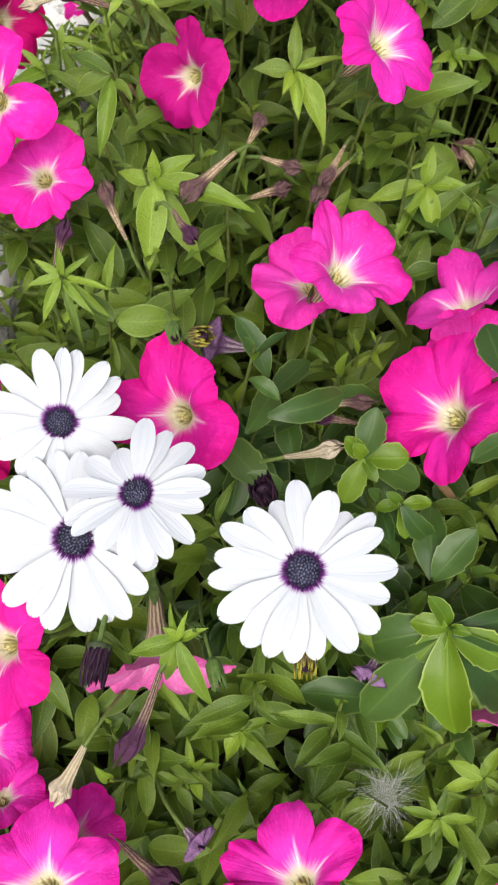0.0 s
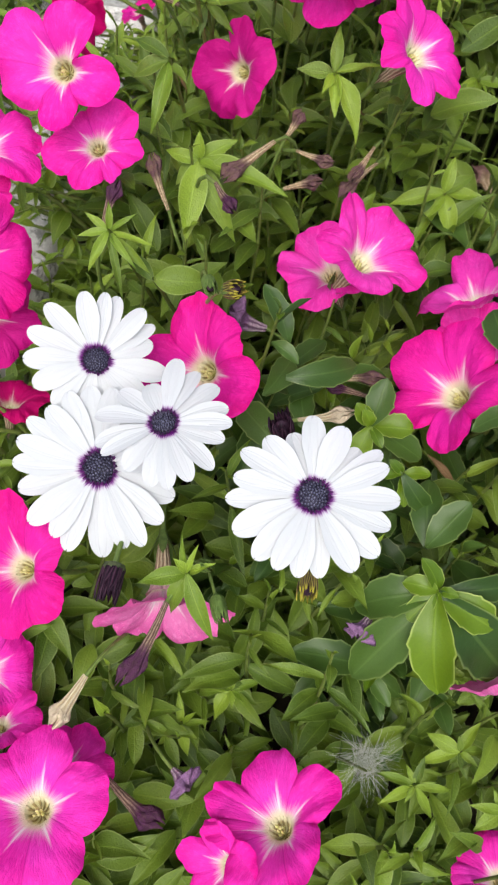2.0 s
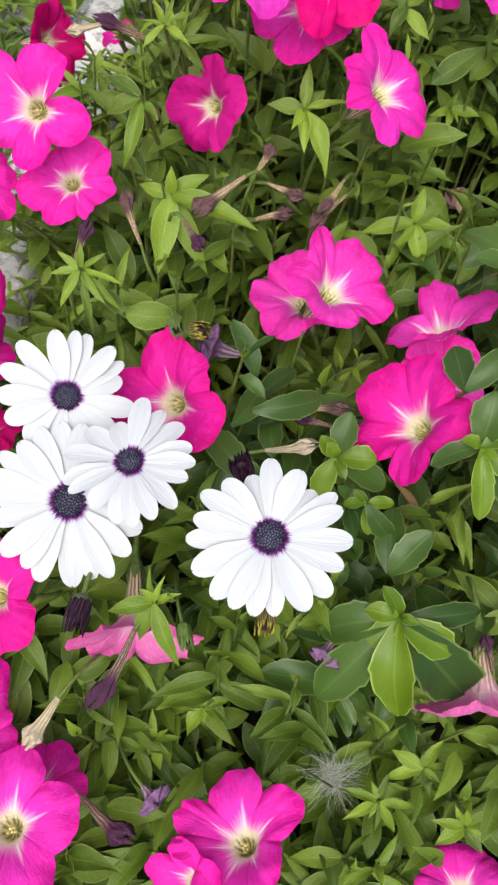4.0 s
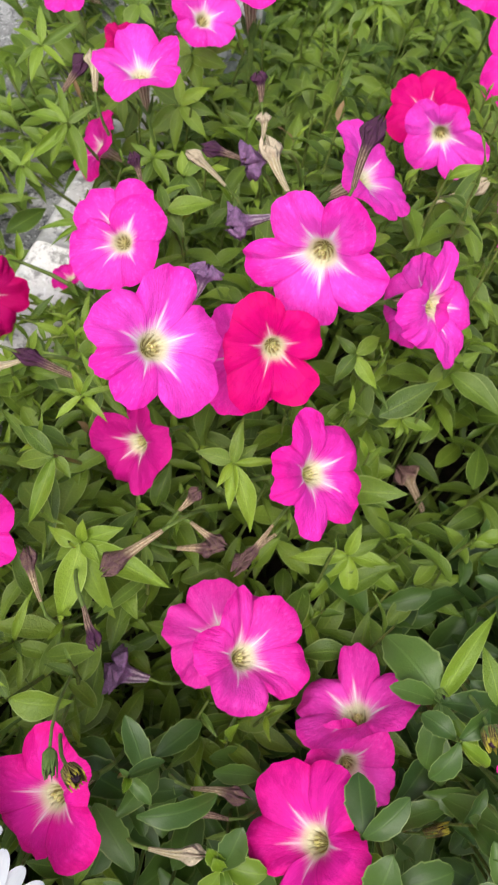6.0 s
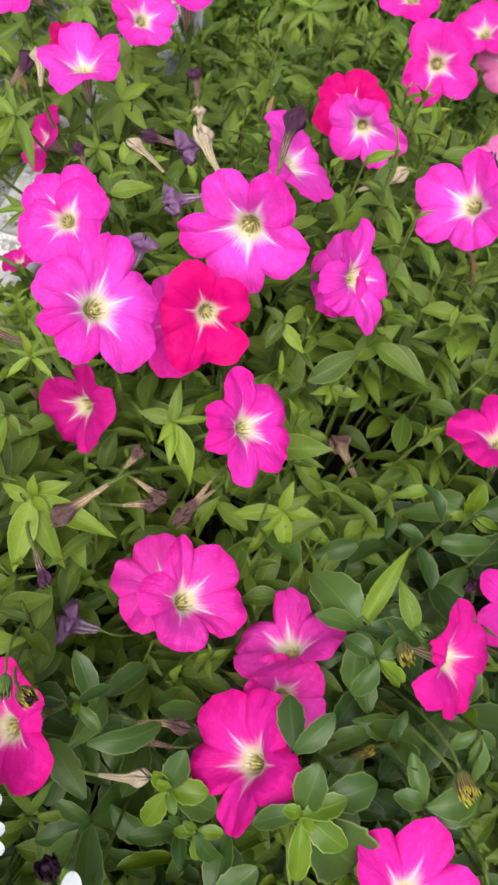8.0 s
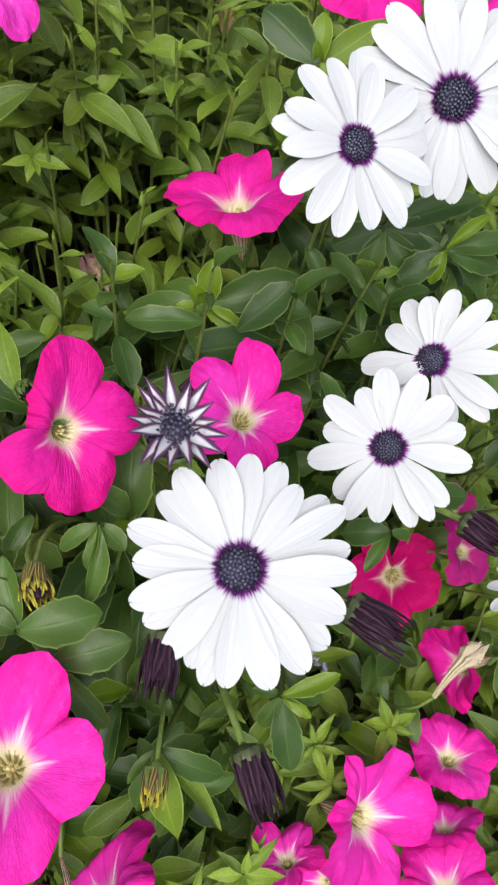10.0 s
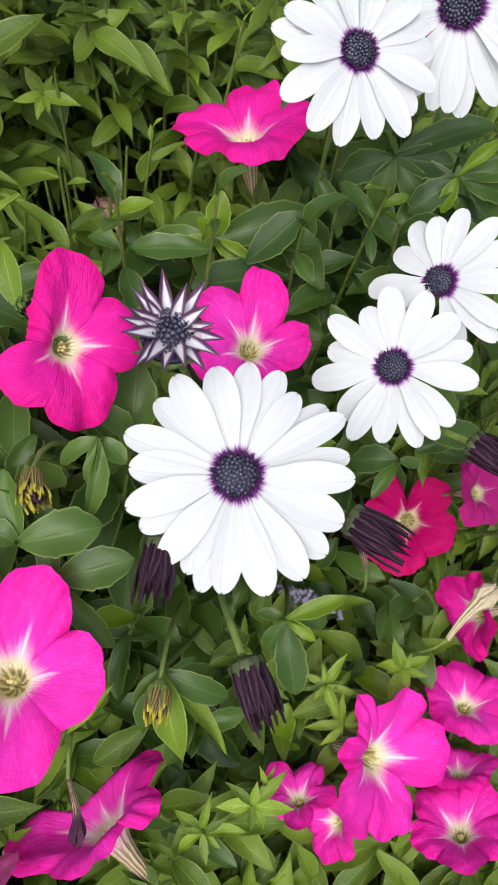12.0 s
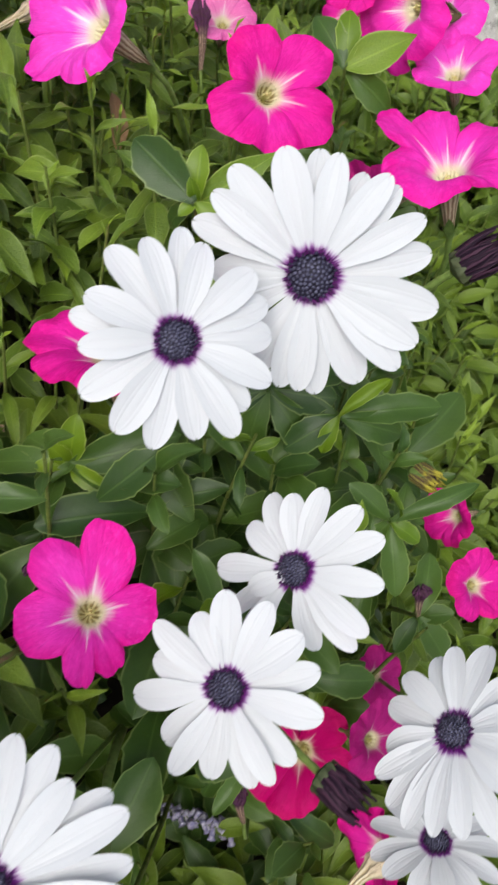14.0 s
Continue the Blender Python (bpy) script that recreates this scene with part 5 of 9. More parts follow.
blade(s, (0.1296, 0.1927, 0.2657), (0.1560, 0.1863, 0.2550), (-0.0943, -0.3800, 0.9202), 0.0127, "daisy", LEAF_DAISY, 5)
blade(s, (0.1292, 0.1912, 0.2694), (0.1256, 0.1936, 0.2784), (-0.0943, -0.3800, 0.9202), 0.0059, "daisy", LEAF_TIP, 6)
s = shoot((0.1466, 0.1772, 0.2570), "daisy_shoot", "daisy shoot with toothed bright green leaves")
blade(s, (0.1468, 0.1775, 0.2561), (0.1363, 0.1763, 0.2542), (-0.1382, -0.3342, 0.9323), 0.0092, "daisy", LEAF_TIP, 0)
blade(s, (0.1470, 0.1782, 0.2542), (0.1595, 0.1797, 0.2562), (-0.1382, -0.3342, 0.9323), 0.0102, "daisy", LEAF_TIP, 1)
blade(s, (0.1473, 0.1788, 0.2523), (0.1491, 0.1655, 0.2468), (-0.1382, -0.3342, 0.9323), 0.0087, "daisy", LEAF_TIP, 2)
blade(s, (0.1468, 0.1775, 0.2561), (0.1615, 0.1653, 0.2401), (-0.1382, -0.3342, 0.9323), 0.0123, "daisy", LEAF_DAISY, 3)
blade(s, (0.1470, 0.1782, 0.2542), (0.1409, 0.1811, 0.2622), (-0.1382, -0.3342, 0.9323), 0.0071, "daisy", LEAF_TIP, 4)
s = shoot((0.0369, 0.3002, 0.2971), "petunia_shoot", "petunia shoot with oval green leaves")
blade(s, (0.0367, 0.3008, 0.2963), (0.0347, 0.2683, 0.2768), (0.1429, -0.6180, 0.7731), 0.0133, "petunia", LEAF_YOUNG, 0)
blade(s, (0.0364, 0.3020, 0.2948), (0.0801, 0.2911, 0.2930), (0.1429, -0.6180, 0.7731), 0.0114, "petunia", LEAF_YOUNG, 1)
blade(s, (0.0362, 0.3032, 0.2932), (0.0565, 0.2741, 0.2710), (0.1429, -0.6180, 0.7731), 0.0139, "petunia", LEAF, 2)
blade(s, (0.0367, 0.3008, 0.2963), (0.0194, 0.3023, 0.2957), (0.1429, -0.6180, 0.7731), 0.0119, "petunia", LEAF_YOUNG, 3)
blade(s, (0.0364, 0.3020, 0.2948), (0.0362, 0.3075, 0.3074), (0.1429, -0.6180, 0.7731), 0.0059, "petunia", LEAF_YOUNG, 4)
blade(s, (0.0362, 0.3032, 0.2932), (0.0531, 0.3094, 0.3041), (0.1429, -0.6180, 0.7731), 0.0110, "petunia", LEAF_YOUNG, 5)
blade(s, (0.0367, 0.3008, 0.2963), (0.0468, 0.2935, 0.2983), (0.1429, -0.6180, 0.7731), 0.0059, "petunia", LEAF_YOUNG, 6)
blade(s, (0.0364, 0.3020, 0.2948), (0.0263, 0.2932, 0.2868), (0.1429, -0.6180, 0.7731), 0.0078, "petunia", LEAF, 7)
s = shoot((0.0102, 0.2360, 0.3150), "petunia_shoot", "petunia shoot tip with narrow hairy leaves")
blade(s, (0.0099, 0.2365, 0.3142), (0.0024, 0.2205, 0.3072), (0.2360, -0.5177, 0.8224), 0.0035, "narrow", LEAF_YOUNG, 0)
blade(s, (0.0095, 0.2375, 0.3125), (0.0222, 0.2228, 0.3086), (0.2360, -0.5177, 0.8224), 0.0035, "narrow", LEAF_YOUNG, 1)
blade(s, (0.0090, 0.2385, 0.3109), (0.0295, 0.2324, 0.3134), (0.2360, -0.5177, 0.8224), 0.0032, "narrow", LEAF_YOUNG, 2)
blade(s, (0.0099, 0.2365, 0.3142), (-0.0024, 0.2330, 0.3134), (0.2360, -0.5177, 0.8224), 0.0032, "narrow", LEAF_YOUNG, 3)
blade(s, (0.0095, 0.2375, 0.3125), (0.0092, 0.2441, 0.3235), (0.2360, -0.5177, 0.8224), 0.0032, "narrow", LEAF_YOUNG, 4)
blade(s, (0.0090, 0.2385, 0.3109), (0.0283, 0.2253, 0.3032), (0.2360, -0.5177, 0.8224), 0.0032, "narrow", LEAF, 5)
blade(s, (0.0099, 0.2365, 0.3142), (0.0190, 0.2156, 0.2960), (0.2360, -0.5177, 0.8224), 0.0032, "narrow", LEAF, 6)
blade(s, (0.0095, 0.2375, 0.3125), (-0.0005, 0.2419, 0.3178), (0.2360, -0.5177, 0.8224), 0.0029, "narrow", LEAF_YOUNG, 7)
blade(s, (0.0090, 0.2385, 0.3109), (0.0212, 0.2418, 0.3202), (0.2360, -0.5177, 0.8224), 0.0026, "narrow", LEAF_YOUNG, 8)
s = shoot((0.0288, 0.2311, 0.2950), "petunia_shoot", "petunia shoot with oval green leaves")
blade(s, (0.0286, 0.2315, 0.2941), (0.0546, 0.2329, 0.2917), (0.1786, -0.4896, 0.8534), 0.0132, "petunia", LEAF, 0)
blade(s, (0.0283, 0.2325, 0.2924), (0.0133, 0.2433, 0.2942), (0.1786, -0.4896, 0.8534), 0.0085, "petunia", LEAF, 1)
s = shoot((0.0627, 0.1156, 0.2666), "petunia_shoot", "petunia shoot with oval green leaves")
blade(s, (0.0626, 0.1158, 0.2656), (0.0754, 0.0920, 0.2505), (0.0909, -0.1846, 0.9786), 0.0095, "petunia", LEAF_YOUNG, 0)
blade(s, (0.0624, 0.1162, 0.2636), (0.0434, 0.1113, 0.2642), (0.0909, -0.1846, 0.9786), 0.0071, "petunia", LEAF_YOUNG, 1)
blade(s, (0.0622, 0.1165, 0.2617), (0.0586, 0.1265, 0.2764), (0.0909, -0.1846, 0.9786), 0.0035, "petunia", LEAF_YOUNG, 2)
blade(s, (0.0626, 0.1158, 0.2656), (0.0654, 0.1244, 0.2755), (0.0909, -0.1846, 0.9786), 0.0031, "petunia", LEAF_YOUNG, 3)
blade(s, (0.0624, 0.1162, 0.2636), (0.0560, 0.1024, 0.2510), (0.0909, -0.1846, 0.9786), 0.0068, "petunia", LEAF, 4)
blade(s, (0.0622, 0.1165, 0.2617), (0.0730, 0.1202, 0.2690), (0.0909, -0.1846, 0.9786), 0.0039, "petunia", LEAF_YOUNG, 5)
blade(s, (0.0626, 0.1158, 0.2656), (0.0570, 0.1195, 0.2707), (0.0909, -0.1846, 0.9786), 0.0039, "petunia", LEAF_YOUNG, 6)
s = shoot((0.0924, 0.3458, 0.3176), "petunia_shoot", "petunia shoot with oval green leaves")
blade(s, (0.0924, 0.3465, 0.3169), (0.1111, 0.3242, 0.3003), (0.0049, -0.7114, 0.7028), 0.0107, "petunia", LEAF_YOUNG, 0)
blade(s, (0.0924, 0.3479, 0.3155), (0.0941, 0.3273, 0.3084), (0.0049, -0.7114, 0.7028), 0.0060, "petunia", LEAF_YOUNG, 1)
blade(s, (0.0924, 0.3493, 0.3141), (0.0744, 0.3498, 0.3149), (0.0049, -0.7114, 0.7028), 0.0079, "petunia", LEAF, 2)
blade(s, (0.0924, 0.3465, 0.3169), (0.0913, 0.3630, 0.3306), (0.0049, -0.7114, 0.7028), 0.0069, "petunia", LEAF, 3)
blade(s, (0.0924, 0.3479, 0.3155), (0.0875, 0.3343, 0.3152), (0.0049, -0.7114, 0.7028), 0.0046, "petunia", LEAF_YOUNG, 4)
blade(s, (0.0924, 0.3493, 0.3141), (0.1015, 0.3572, 0.3211), (0.0049, -0.7114, 0.7028), 0.0060, "petunia", LEAF, 5)
blade(s, (0.0924, 0.3465, 0.3169), (0.1142, 0.3526, 0.3212), (0.0049, -0.7114, 0.7028), 0.0046, "petunia", LEAF_YOUNG, 6)
s = shoot((0.0302, 0.3561, 0.3350), "petunia_shoot", "petunia shoot tip with narrow hairy leaves")
blade(s, (0.0300, 0.3569, 0.3343), (0.0168, 0.3689, 0.3434), (0.1550, -0.7353, 0.6598), 0.0032, "narrow", LEAF_YOUNG, 0)
blade(s, (0.0297, 0.3583, 0.3330), (0.0314, 0.3749, 0.3477), (0.1550, -0.7353, 0.6598), 0.0035, "narrow", LEAF_YOUNG, 1)
blade(s, (0.0294, 0.3598, 0.3317), (0.0437, 0.3723, 0.3432), (0.1550, -0.7353, 0.6598), 0.0042, "narrow", LEAF_YOUNG, 2)
blade(s, (0.0300, 0.3569, 0.3343), (0.0525, 0.3606, 0.3375), (0.1550, -0.7353, 0.6598), 0.0035, "narrow", LEAF, 3)
blade(s, (0.0297, 0.3583, 0.3330), (0.0290, 0.3450, 0.3250), (0.1550, -0.7353, 0.6598), 0.0039, "narrow", LEAF, 4)
blade(s, (0.0294, 0.3598, 0.3317), (0.0145, 0.3597, 0.3366), (0.1550, -0.7353, 0.6598), 0.0035, "narrow", LEAF, 5)
blade(s, (0.0300, 0.3569, 0.3343), (0.0454, 0.3498, 0.3275), (0.1550, -0.7353, 0.6598), 0.0055, "petunia", LEAF, 6)
blade(s, (0.0297, 0.3583, 0.3330), (0.0334, 0.3778, 0.3503), (0.1550, -0.7353, 0.6598), 0.0029, "narrow", LEAF_YOUNG, 7)
blade(s, (0.0294, 0.3598, 0.3317), (0.0191, 0.3769, 0.3452), (0.1550, -0.7353, 0.6598), 0.0029, "narrow", LEAF_YOUNG, 8)
s = shoot((0.1943, 0.2659, 0.3216), "daisy_shoot", "daisy shoot with toothed bright green leaves")
blade(s, (0.1946, 0.2662, 0.3207), (0.1968, 0.2415, 0.3038), (-0.2471, -0.3010, 0.9211), 0.0114, "daisy", LEAF_DAISY, 0)
blade(s, (0.1951, 0.2668, 0.3189), (0.1724, 0.2916, 0.3203), (-0.2471, -0.3010, 0.9211), 0.0181, "daisy", LEAF_DAISY, 1)
blade(s, (0.1956, 0.2674, 0.3170), (0.2065, 0.3052, 0.3374), (-0.2471, -0.3010, 0.9211), 0.0109, "petunia", LEAF_YOUNG, 2)
blade(s, (0.1946, 0.2662, 0.3207), (0.2253, 0.2713, 0.3180), (-0.2471, -0.3010, 0.9211), 0.0140, "daisy", LEAF_DAISY, 3)
blade(s, (0.1951, 0.2668, 0.3189), (0.2195, 0.2456, 0.3079), (-0.2471, -0.3010, 0.9211), 0.0079, "daisy", LEAF_TIP, 4)
blade(s, (0.1956, 0.2674, 0.3170), (0.1832, 0.2814, 0.3178), (-0.2471, -0.3010, 0.9211), 0.0165, "daisy", LEAF_DAISY, 5)
blade(s, (0.1946, 0.2662, 0.3207), (0.2059, 0.2540, 0.3137), (-0.2471, -0.3010, 0.9211), 0.0074, "daisy", LEAF_DAISY, 6)
blade(s, (0.1951, 0.2668, 0.3189), (0.1723, 0.2669, 0.3273), (-0.2471, -0.3010, 0.9211), 0.0083, "daisy", LEAF_DAISY, 7)
s = shoot((0.2186, 0.2702, 0.3214), "daisy_shoot", "daisy shoot with toothed bright green leaves")
blade(s, (0.2189, 0.2705, 0.3205), (0.2092, 0.2916, 0.3302), (-0.3053, -0.3058, 0.9018), 0.0115, "petunia", LEAF_YOUNG, 0)
blade(s, (0.2195, 0.2711, 0.3187), (0.2059, 0.2775, 0.3221), (-0.3053, -0.3058, 0.9018), 0.0075, "daisy", LEAF_DAISY, 1)
blade(s, (0.2201, 0.2717, 0.3169), (0.2357, 0.2652, 0.3155), (-0.3053, -0.3058, 0.9018), 0.0075, "daisy", LEAF_DAISY, 2)
s = shoot((0.1596, 0.3400, 0.2620), "petunia_shoot", "petunia shoot with oval green leaves")
blade(s, (0.1597, 0.3405, 0.2611), (0.1307, 0.3337, 0.2539), (-0.1284, -0.4161, 0.9002), 0.0100, "petunia", LEAF_YOUNG, 0)
blade(s, (0.1600, 0.3413, 0.2593), (0.1520, 0.3265, 0.2516), (-0.1284, -0.4161, 0.9002), 0.0095, "petunia", LEAF_YOUNG, 1)
blade(s, (0.1602, 0.3421, 0.2575), (0.1938, 0.3284, 0.2537), (-0.1284, -0.4161, 0.9002), 0.0111, "petunia", LEAF_YOUNG, 2)
blade(s, (0.1597, 0.3405, 0.2611), (0.1593, 0.3525, 0.2757), (-0.1284, -0.4161, 0.9002), 0.0089, "petunia", LEAF_YOUNG, 3)
blade(s, (0.1600, 0.3413, 0.2593), (0.1659, 0.3206, 0.2472), (-0.1284, -0.4161, 0.9002), 0.0095, "petunia", LEAF_YOUNG, 4)
blade(s, (0.1602, 0.3421, 0.2575), (0.1469, 0.3137, 0.2396), (-0.1284, -0.4161, 0.9002), 0.0090, "petunia", LEAF_YOUNG, 5)
blade(s, (0.1597, 0.3405, 0.2611), (0.1759, 0.3507, 0.2669), (-0.1284, -0.4161, 0.9002), 0.0079, "petunia", LEAF, 6)
blade(s, (0.1600, 0.3413, 0.2593), (0.1836, 0.3396, 0.2614), (-0.1284, -0.4161, 0.9002), 0.0084, "petunia", LEAF_YOUNG, 7)
s = shoot((0.1994, 0.3398, 0.2450), "petunia_shoot", "petunia shoot with oval green leaves")
blade(s, (0.1996, 0.3402, 0.2441), (0.1933, 0.3076, 0.2222), (-0.2071, -0.3963, 0.8945), 0.0164, "petunia", LEAF_DAISY, 0)
blade(s, (0.2000, 0.3410, 0.2423), (0.2118, 0.3349, 0.2387), (-0.2071, -0.3963, 0.8945), 0.0164, "petunia", LEAF_DAISY, 1)
blade(s, (0.2005, 0.3418, 0.2405), (0.2263, 0.3475, 0.2514), (-0.2071, -0.3963, 0.8945), 0.0093, "petunia", LEAF, 2)
blade(s, (0.1996, 0.3402, 0.2441), (0.2082, 0.3556, 0.2590), (-0.2071, -0.3963, 0.8945), 0.0081, "petunia", LEAF_YOUNG, 3)
blade(s, (0.2000, 0.3410, 0.2423), (0.2281, 0.3293, 0.2415), (-0.2071, -0.3963, 0.8945), 0.0093, "petunia", LEAF_YOUNG, 4)
s = shoot((0.2653, 0.3642, 0.2620), "daisy_shoot", "daisy shoot with toothed bright green leaves")
blade(s, (0.2654, 0.3647, 0.2612), (0.2293, 0.3641, 0.2523), (-0.1005, -0.5376, 0.8372), 0.0147, "daisy", LEAF_DAISY, 0)
blade(s, (0.2656, 0.3658, 0.2595), (0.3054, 0.3827, 0.2712), (-0.1005, -0.5376, 0.8372), 0.0163, "daisy", LEAF_DAISY, 1)
blade(s, (0.2658, 0.3668, 0.2578), (0.2658, 0.3766, 0.2785), (-0.1005, -0.5376, 0.8372), 0.0117, "daisy", LEAF_TIP, 2)
blade(s, (0.2654, 0.3647, 0.2612), (0.2533, 0.3595, 0.2607), (-0.1005, -0.5376, 0.8372), 0.0084, "daisy", LEAF_TIP, 3)
blade(s, (0.2656, 0.3658, 0.2595), (0.2827, 0.3570, 0.2592), (-0.1005, -0.5376, 0.8372), 0.0101, "daisy", LEAF_TIP, 4)
blade(s, (0.2658, 0.3668, 0.2578), (0.2588, 0.3658, 0.2717), (-0.1005, -0.5376, 0.8372), 0.0072, "daisy", LEAF_TIP, 5)
blade(s, (0.2654, 0.3647, 0.2612), (0.3014, 0.3655, 0.2517), (-0.1005, -0.5376, 0.8372), 0.0142, "daisy", LEAF_DAISY, 6)
blade(s, (0.2656, 0.3658, 0.2595), (0.2451, 0.3773, 0.2588), (-0.1005, -0.5376, 0.8372), 0.0124, "daisy", LEAF_DAISY, 7)
s = shoot((0.2917, 0.4391, 0.3341), "daisy_shoot", "daisy shoot with toothed bright green leaves")
blade(s, (0.2918, 0.4398, 0.3334), (0.2663, 0.4530, 0.3448), (-0.1661, -0.7260, 0.6674), 0.0163, "daisy", LEAF_DAISY, 0)
blade(s, (0.2922, 0.4413, 0.3321), (0.2914, 0.4524, 0.3487), (-0.1661, -0.7260, 0.6674), 0.0121, "daisy", LEAF_TIP, 1)
blade(s, (0.2925, 0.4427, 0.3307), (0.3194, 0.4560, 0.3483), (-0.1661, -0.7260, 0.6674), 0.0153, "petunia", LEAF_YOUNG, 2)
blade(s, (0.2918, 0.4398, 0.3334), (0.3069, 0.4350, 0.3282), (-0.1661, -0.7260, 0.6674), 0.0112, "daisy", LEAF_TIP, 3)
blade(s, (0.2922, 0.4413, 0.3321), (0.2865, 0.4352, 0.3314), (-0.1661, -0.7260, 0.6674), 0.0063, "daisy", LEAF_TIP, 4)
blade(s, (0.2925, 0.4427, 0.3307), (0.2902, 0.4413, 0.3422), (-0.1661, -0.7260, 0.6674), 0.0058, "daisy", LEAF_TIP, 5)
blade(s, (0.2918, 0.4398, 0.3334), (0.2807, 0.4401, 0.3199), (-0.1661, -0.7260, 0.6674), 0.0134, "daisy", LEAF_DAISY, 6)
s = shoot((0.1957, 0.1990, 0.2823), "daisy_shoot", "daisy shoot with toothed bright green leaves")
blade(s, (0.1956, 0.1992, 0.2813), (0.2206, 0.2067, 0.2886), (0.0859, -0.1689, 0.9819), 0.0163, "daisy", LEAF_DAISY, 0)
blade(s, (0.1954, 0.1995, 0.2793), (0.2091, 0.1754, 0.2674), (0.0859, -0.1689, 0.9819), 0.0130, "daisy", LEAF_TIP, 1)
blade(s, (0.1953, 0.1998, 0.2774), (0.1806, 0.2086, 0.2867), (0.0859, -0.1689, 0.9819), 0.0100, "daisy", LEAF_TIP, 2)
s = shoot((0.2371, 0.2026, 0.3000), "daisy_shoot", "daisy shoot with toothed bright green leaves")
blade(s, (0.2372, 0.2028, 0.2990), (0.2619, 0.2095, 0.3035), (-0.0420, -0.1901, 0.9809), 0.0129, "daisy", LEAF_DAISY, 0)
blade(s, (0.2373, 0.2032, 0.2971), (0.2229, 0.2066, 0.3012), (-0.0420, -0.1901, 0.9809), 0.0101, "daisy", LEAF_DAISY, 1)
blade(s, (0.2373, 0.2036, 0.2951), (0.2273, 0.2226, 0.3062), (-0.0420, -0.1901, 0.9809), 0.0081, "daisy", LEAF_DAISY, 2)
s = shoot((0.1994, 0.2503, 0.3350), "daisy_shoot", "daisy shoot with toothed bright green leaves")
blade(s, (0.1993, 0.2506, 0.3341), (0.1954, 0.2347, 0.3234), (0.0842, -0.3658, 0.9269), 0.0110, "daisy", LEAF_DAISY, 0)
blade(s, (0.1992, 0.2514, 0.3322), (0.2113, 0.2633, 0.3365), (0.0842, -0.3658, 0.9269), 0.0079, "daisy", LEAF_DAISY, 1)
blade(s, (0.1990, 0.2521, 0.3304), (0.1858, 0.2601, 0.3304), (0.0842, -0.3658, 0.9269), 0.0099, "daisy", LEAF_DAISY, 2)
blade(s, (0.1993, 0.2506, 0.3341), (0.2147, 0.2455, 0.3288), (0.0842, -0.3658, 0.9269), 0.0059, "daisy", LEAF_TIP, 3)
s = shoot((0.3228, 0.2079, 0.2620), "daisy_shoot", "daisy shoot with toothed bright green leaves")
blade(s, (0.3229, 0.2082, 0.2610), (0.3415, 0.2170, 0.2690), (-0.0720, -0.2559, 0.9640), 0.0060, "daisy", LEAF_TIP, 0)
blade(s, (0.3230, 0.2087, 0.2591), (0.3353, 0.2040, 0.2598), (-0.0720, -0.2559, 0.9640), 0.0049, "daisy", LEAF_TIP, 1)
blade(s, (0.3231, 0.2092, 0.2572), (0.3326, 0.1862, 0.2434), (-0.0720, -0.2559, 0.9640), 0.0121, "daisy", LEAF_DAISY, 2)
blade(s, (0.3229, 0.2082, 0.2610), (0.3395, 0.2110, 0.2567), (-0.0720, -0.2559, 0.9640), 0.0064, "daisy", LEAF_DAISY, 3)
blade(s, (0.3230, 0.2087, 0.2591), (0.3184, 0.1986, 0.2480), (-0.0720, -0.2559, 0.9640), 0.0076, "daisy", LEAF_DAISY, 4)
blade(s, (0.3231, 0.2092, 0.2572), (0.3130, 0.2104, 0.2589), (-0.0720, -0.2559, 0.9640), 0.0075, "daisy", LEAF_DAISY, 5)
s = shoot((0.2462, 0.2013, 0.2750), "daisy_shoot", "daisy shoot with toothed bright green leaves")
blade(s, (0.2460, 0.2015, 0.2741), (0.2701, 0.2116, 0.2804), (0.2062, -0.2401, 0.9486), 0.0152, "daisy", LEAF_DAISY, 0)
blade(s, (0.2456, 0.2020, 0.2722), (0.2691, 0.1863, 0.2555), (0.2062, -0.2401, 0.9486), 0.0090, "daisy", LEAF_DAISY, 1)
blade(s, (0.2452, 0.2025, 0.2703), (0.2389, 0.2132, 0.2769), (0.2062, -0.2401, 0.9486), 0.0107, "daisy", LEAF_DAISY, 2)
s = shoot((0.2853, 0.1854, 0.2500), "daisy_shoot", "daisy shoot with toothed bright green leaves")
blade(s, (0.2853, 0.1856, 0.2490), (0.2969, 0.1563, 0.2297), (0.0593, -0.1719, 0.9833), 0.0113, "petunia", LEAF_YOUNG, 0)
blade(s, (0.2852, 0.1859, 0.2471), (0.3102, 0.1794, 0.2398), (0.0593, -0.1719, 0.9833), 0.0125, "daisy", LEAF_DAISY, 1)
blade(s, (0.2851, 0.1862, 0.2451), (0.2812, 0.1655, 0.2280), (0.0593, -0.1719, 0.9833), 0.0076, "daisy", LEAF_DAISY, 2)
blade(s, (0.2853, 0.1856, 0.2490), (0.2759, 0.1734, 0.2436), (0.0593, -0.1719, 0.9833), 0.0049, "daisy", LEAF_DAISY, 3)
blade(s, (0.2852, 0.1859, 0.2471), (0.3150, 0.1650, 0.2298), (0.0593, -0.1719, 0.9833), 0.0057, "petunia", LEAF, 4)
s = shoot((0.2542, 0.2348, 0.3150), "daisy_shoot", "daisy shoot with toothed bright green leaves")
blade(s, (0.2540, 0.2352, 0.3141), (0.2573, 0.2140, 0.2992), (0.1970, -0.4043, 0.8932), 0.0066, "daisy", LEAF_DAISY, 0)
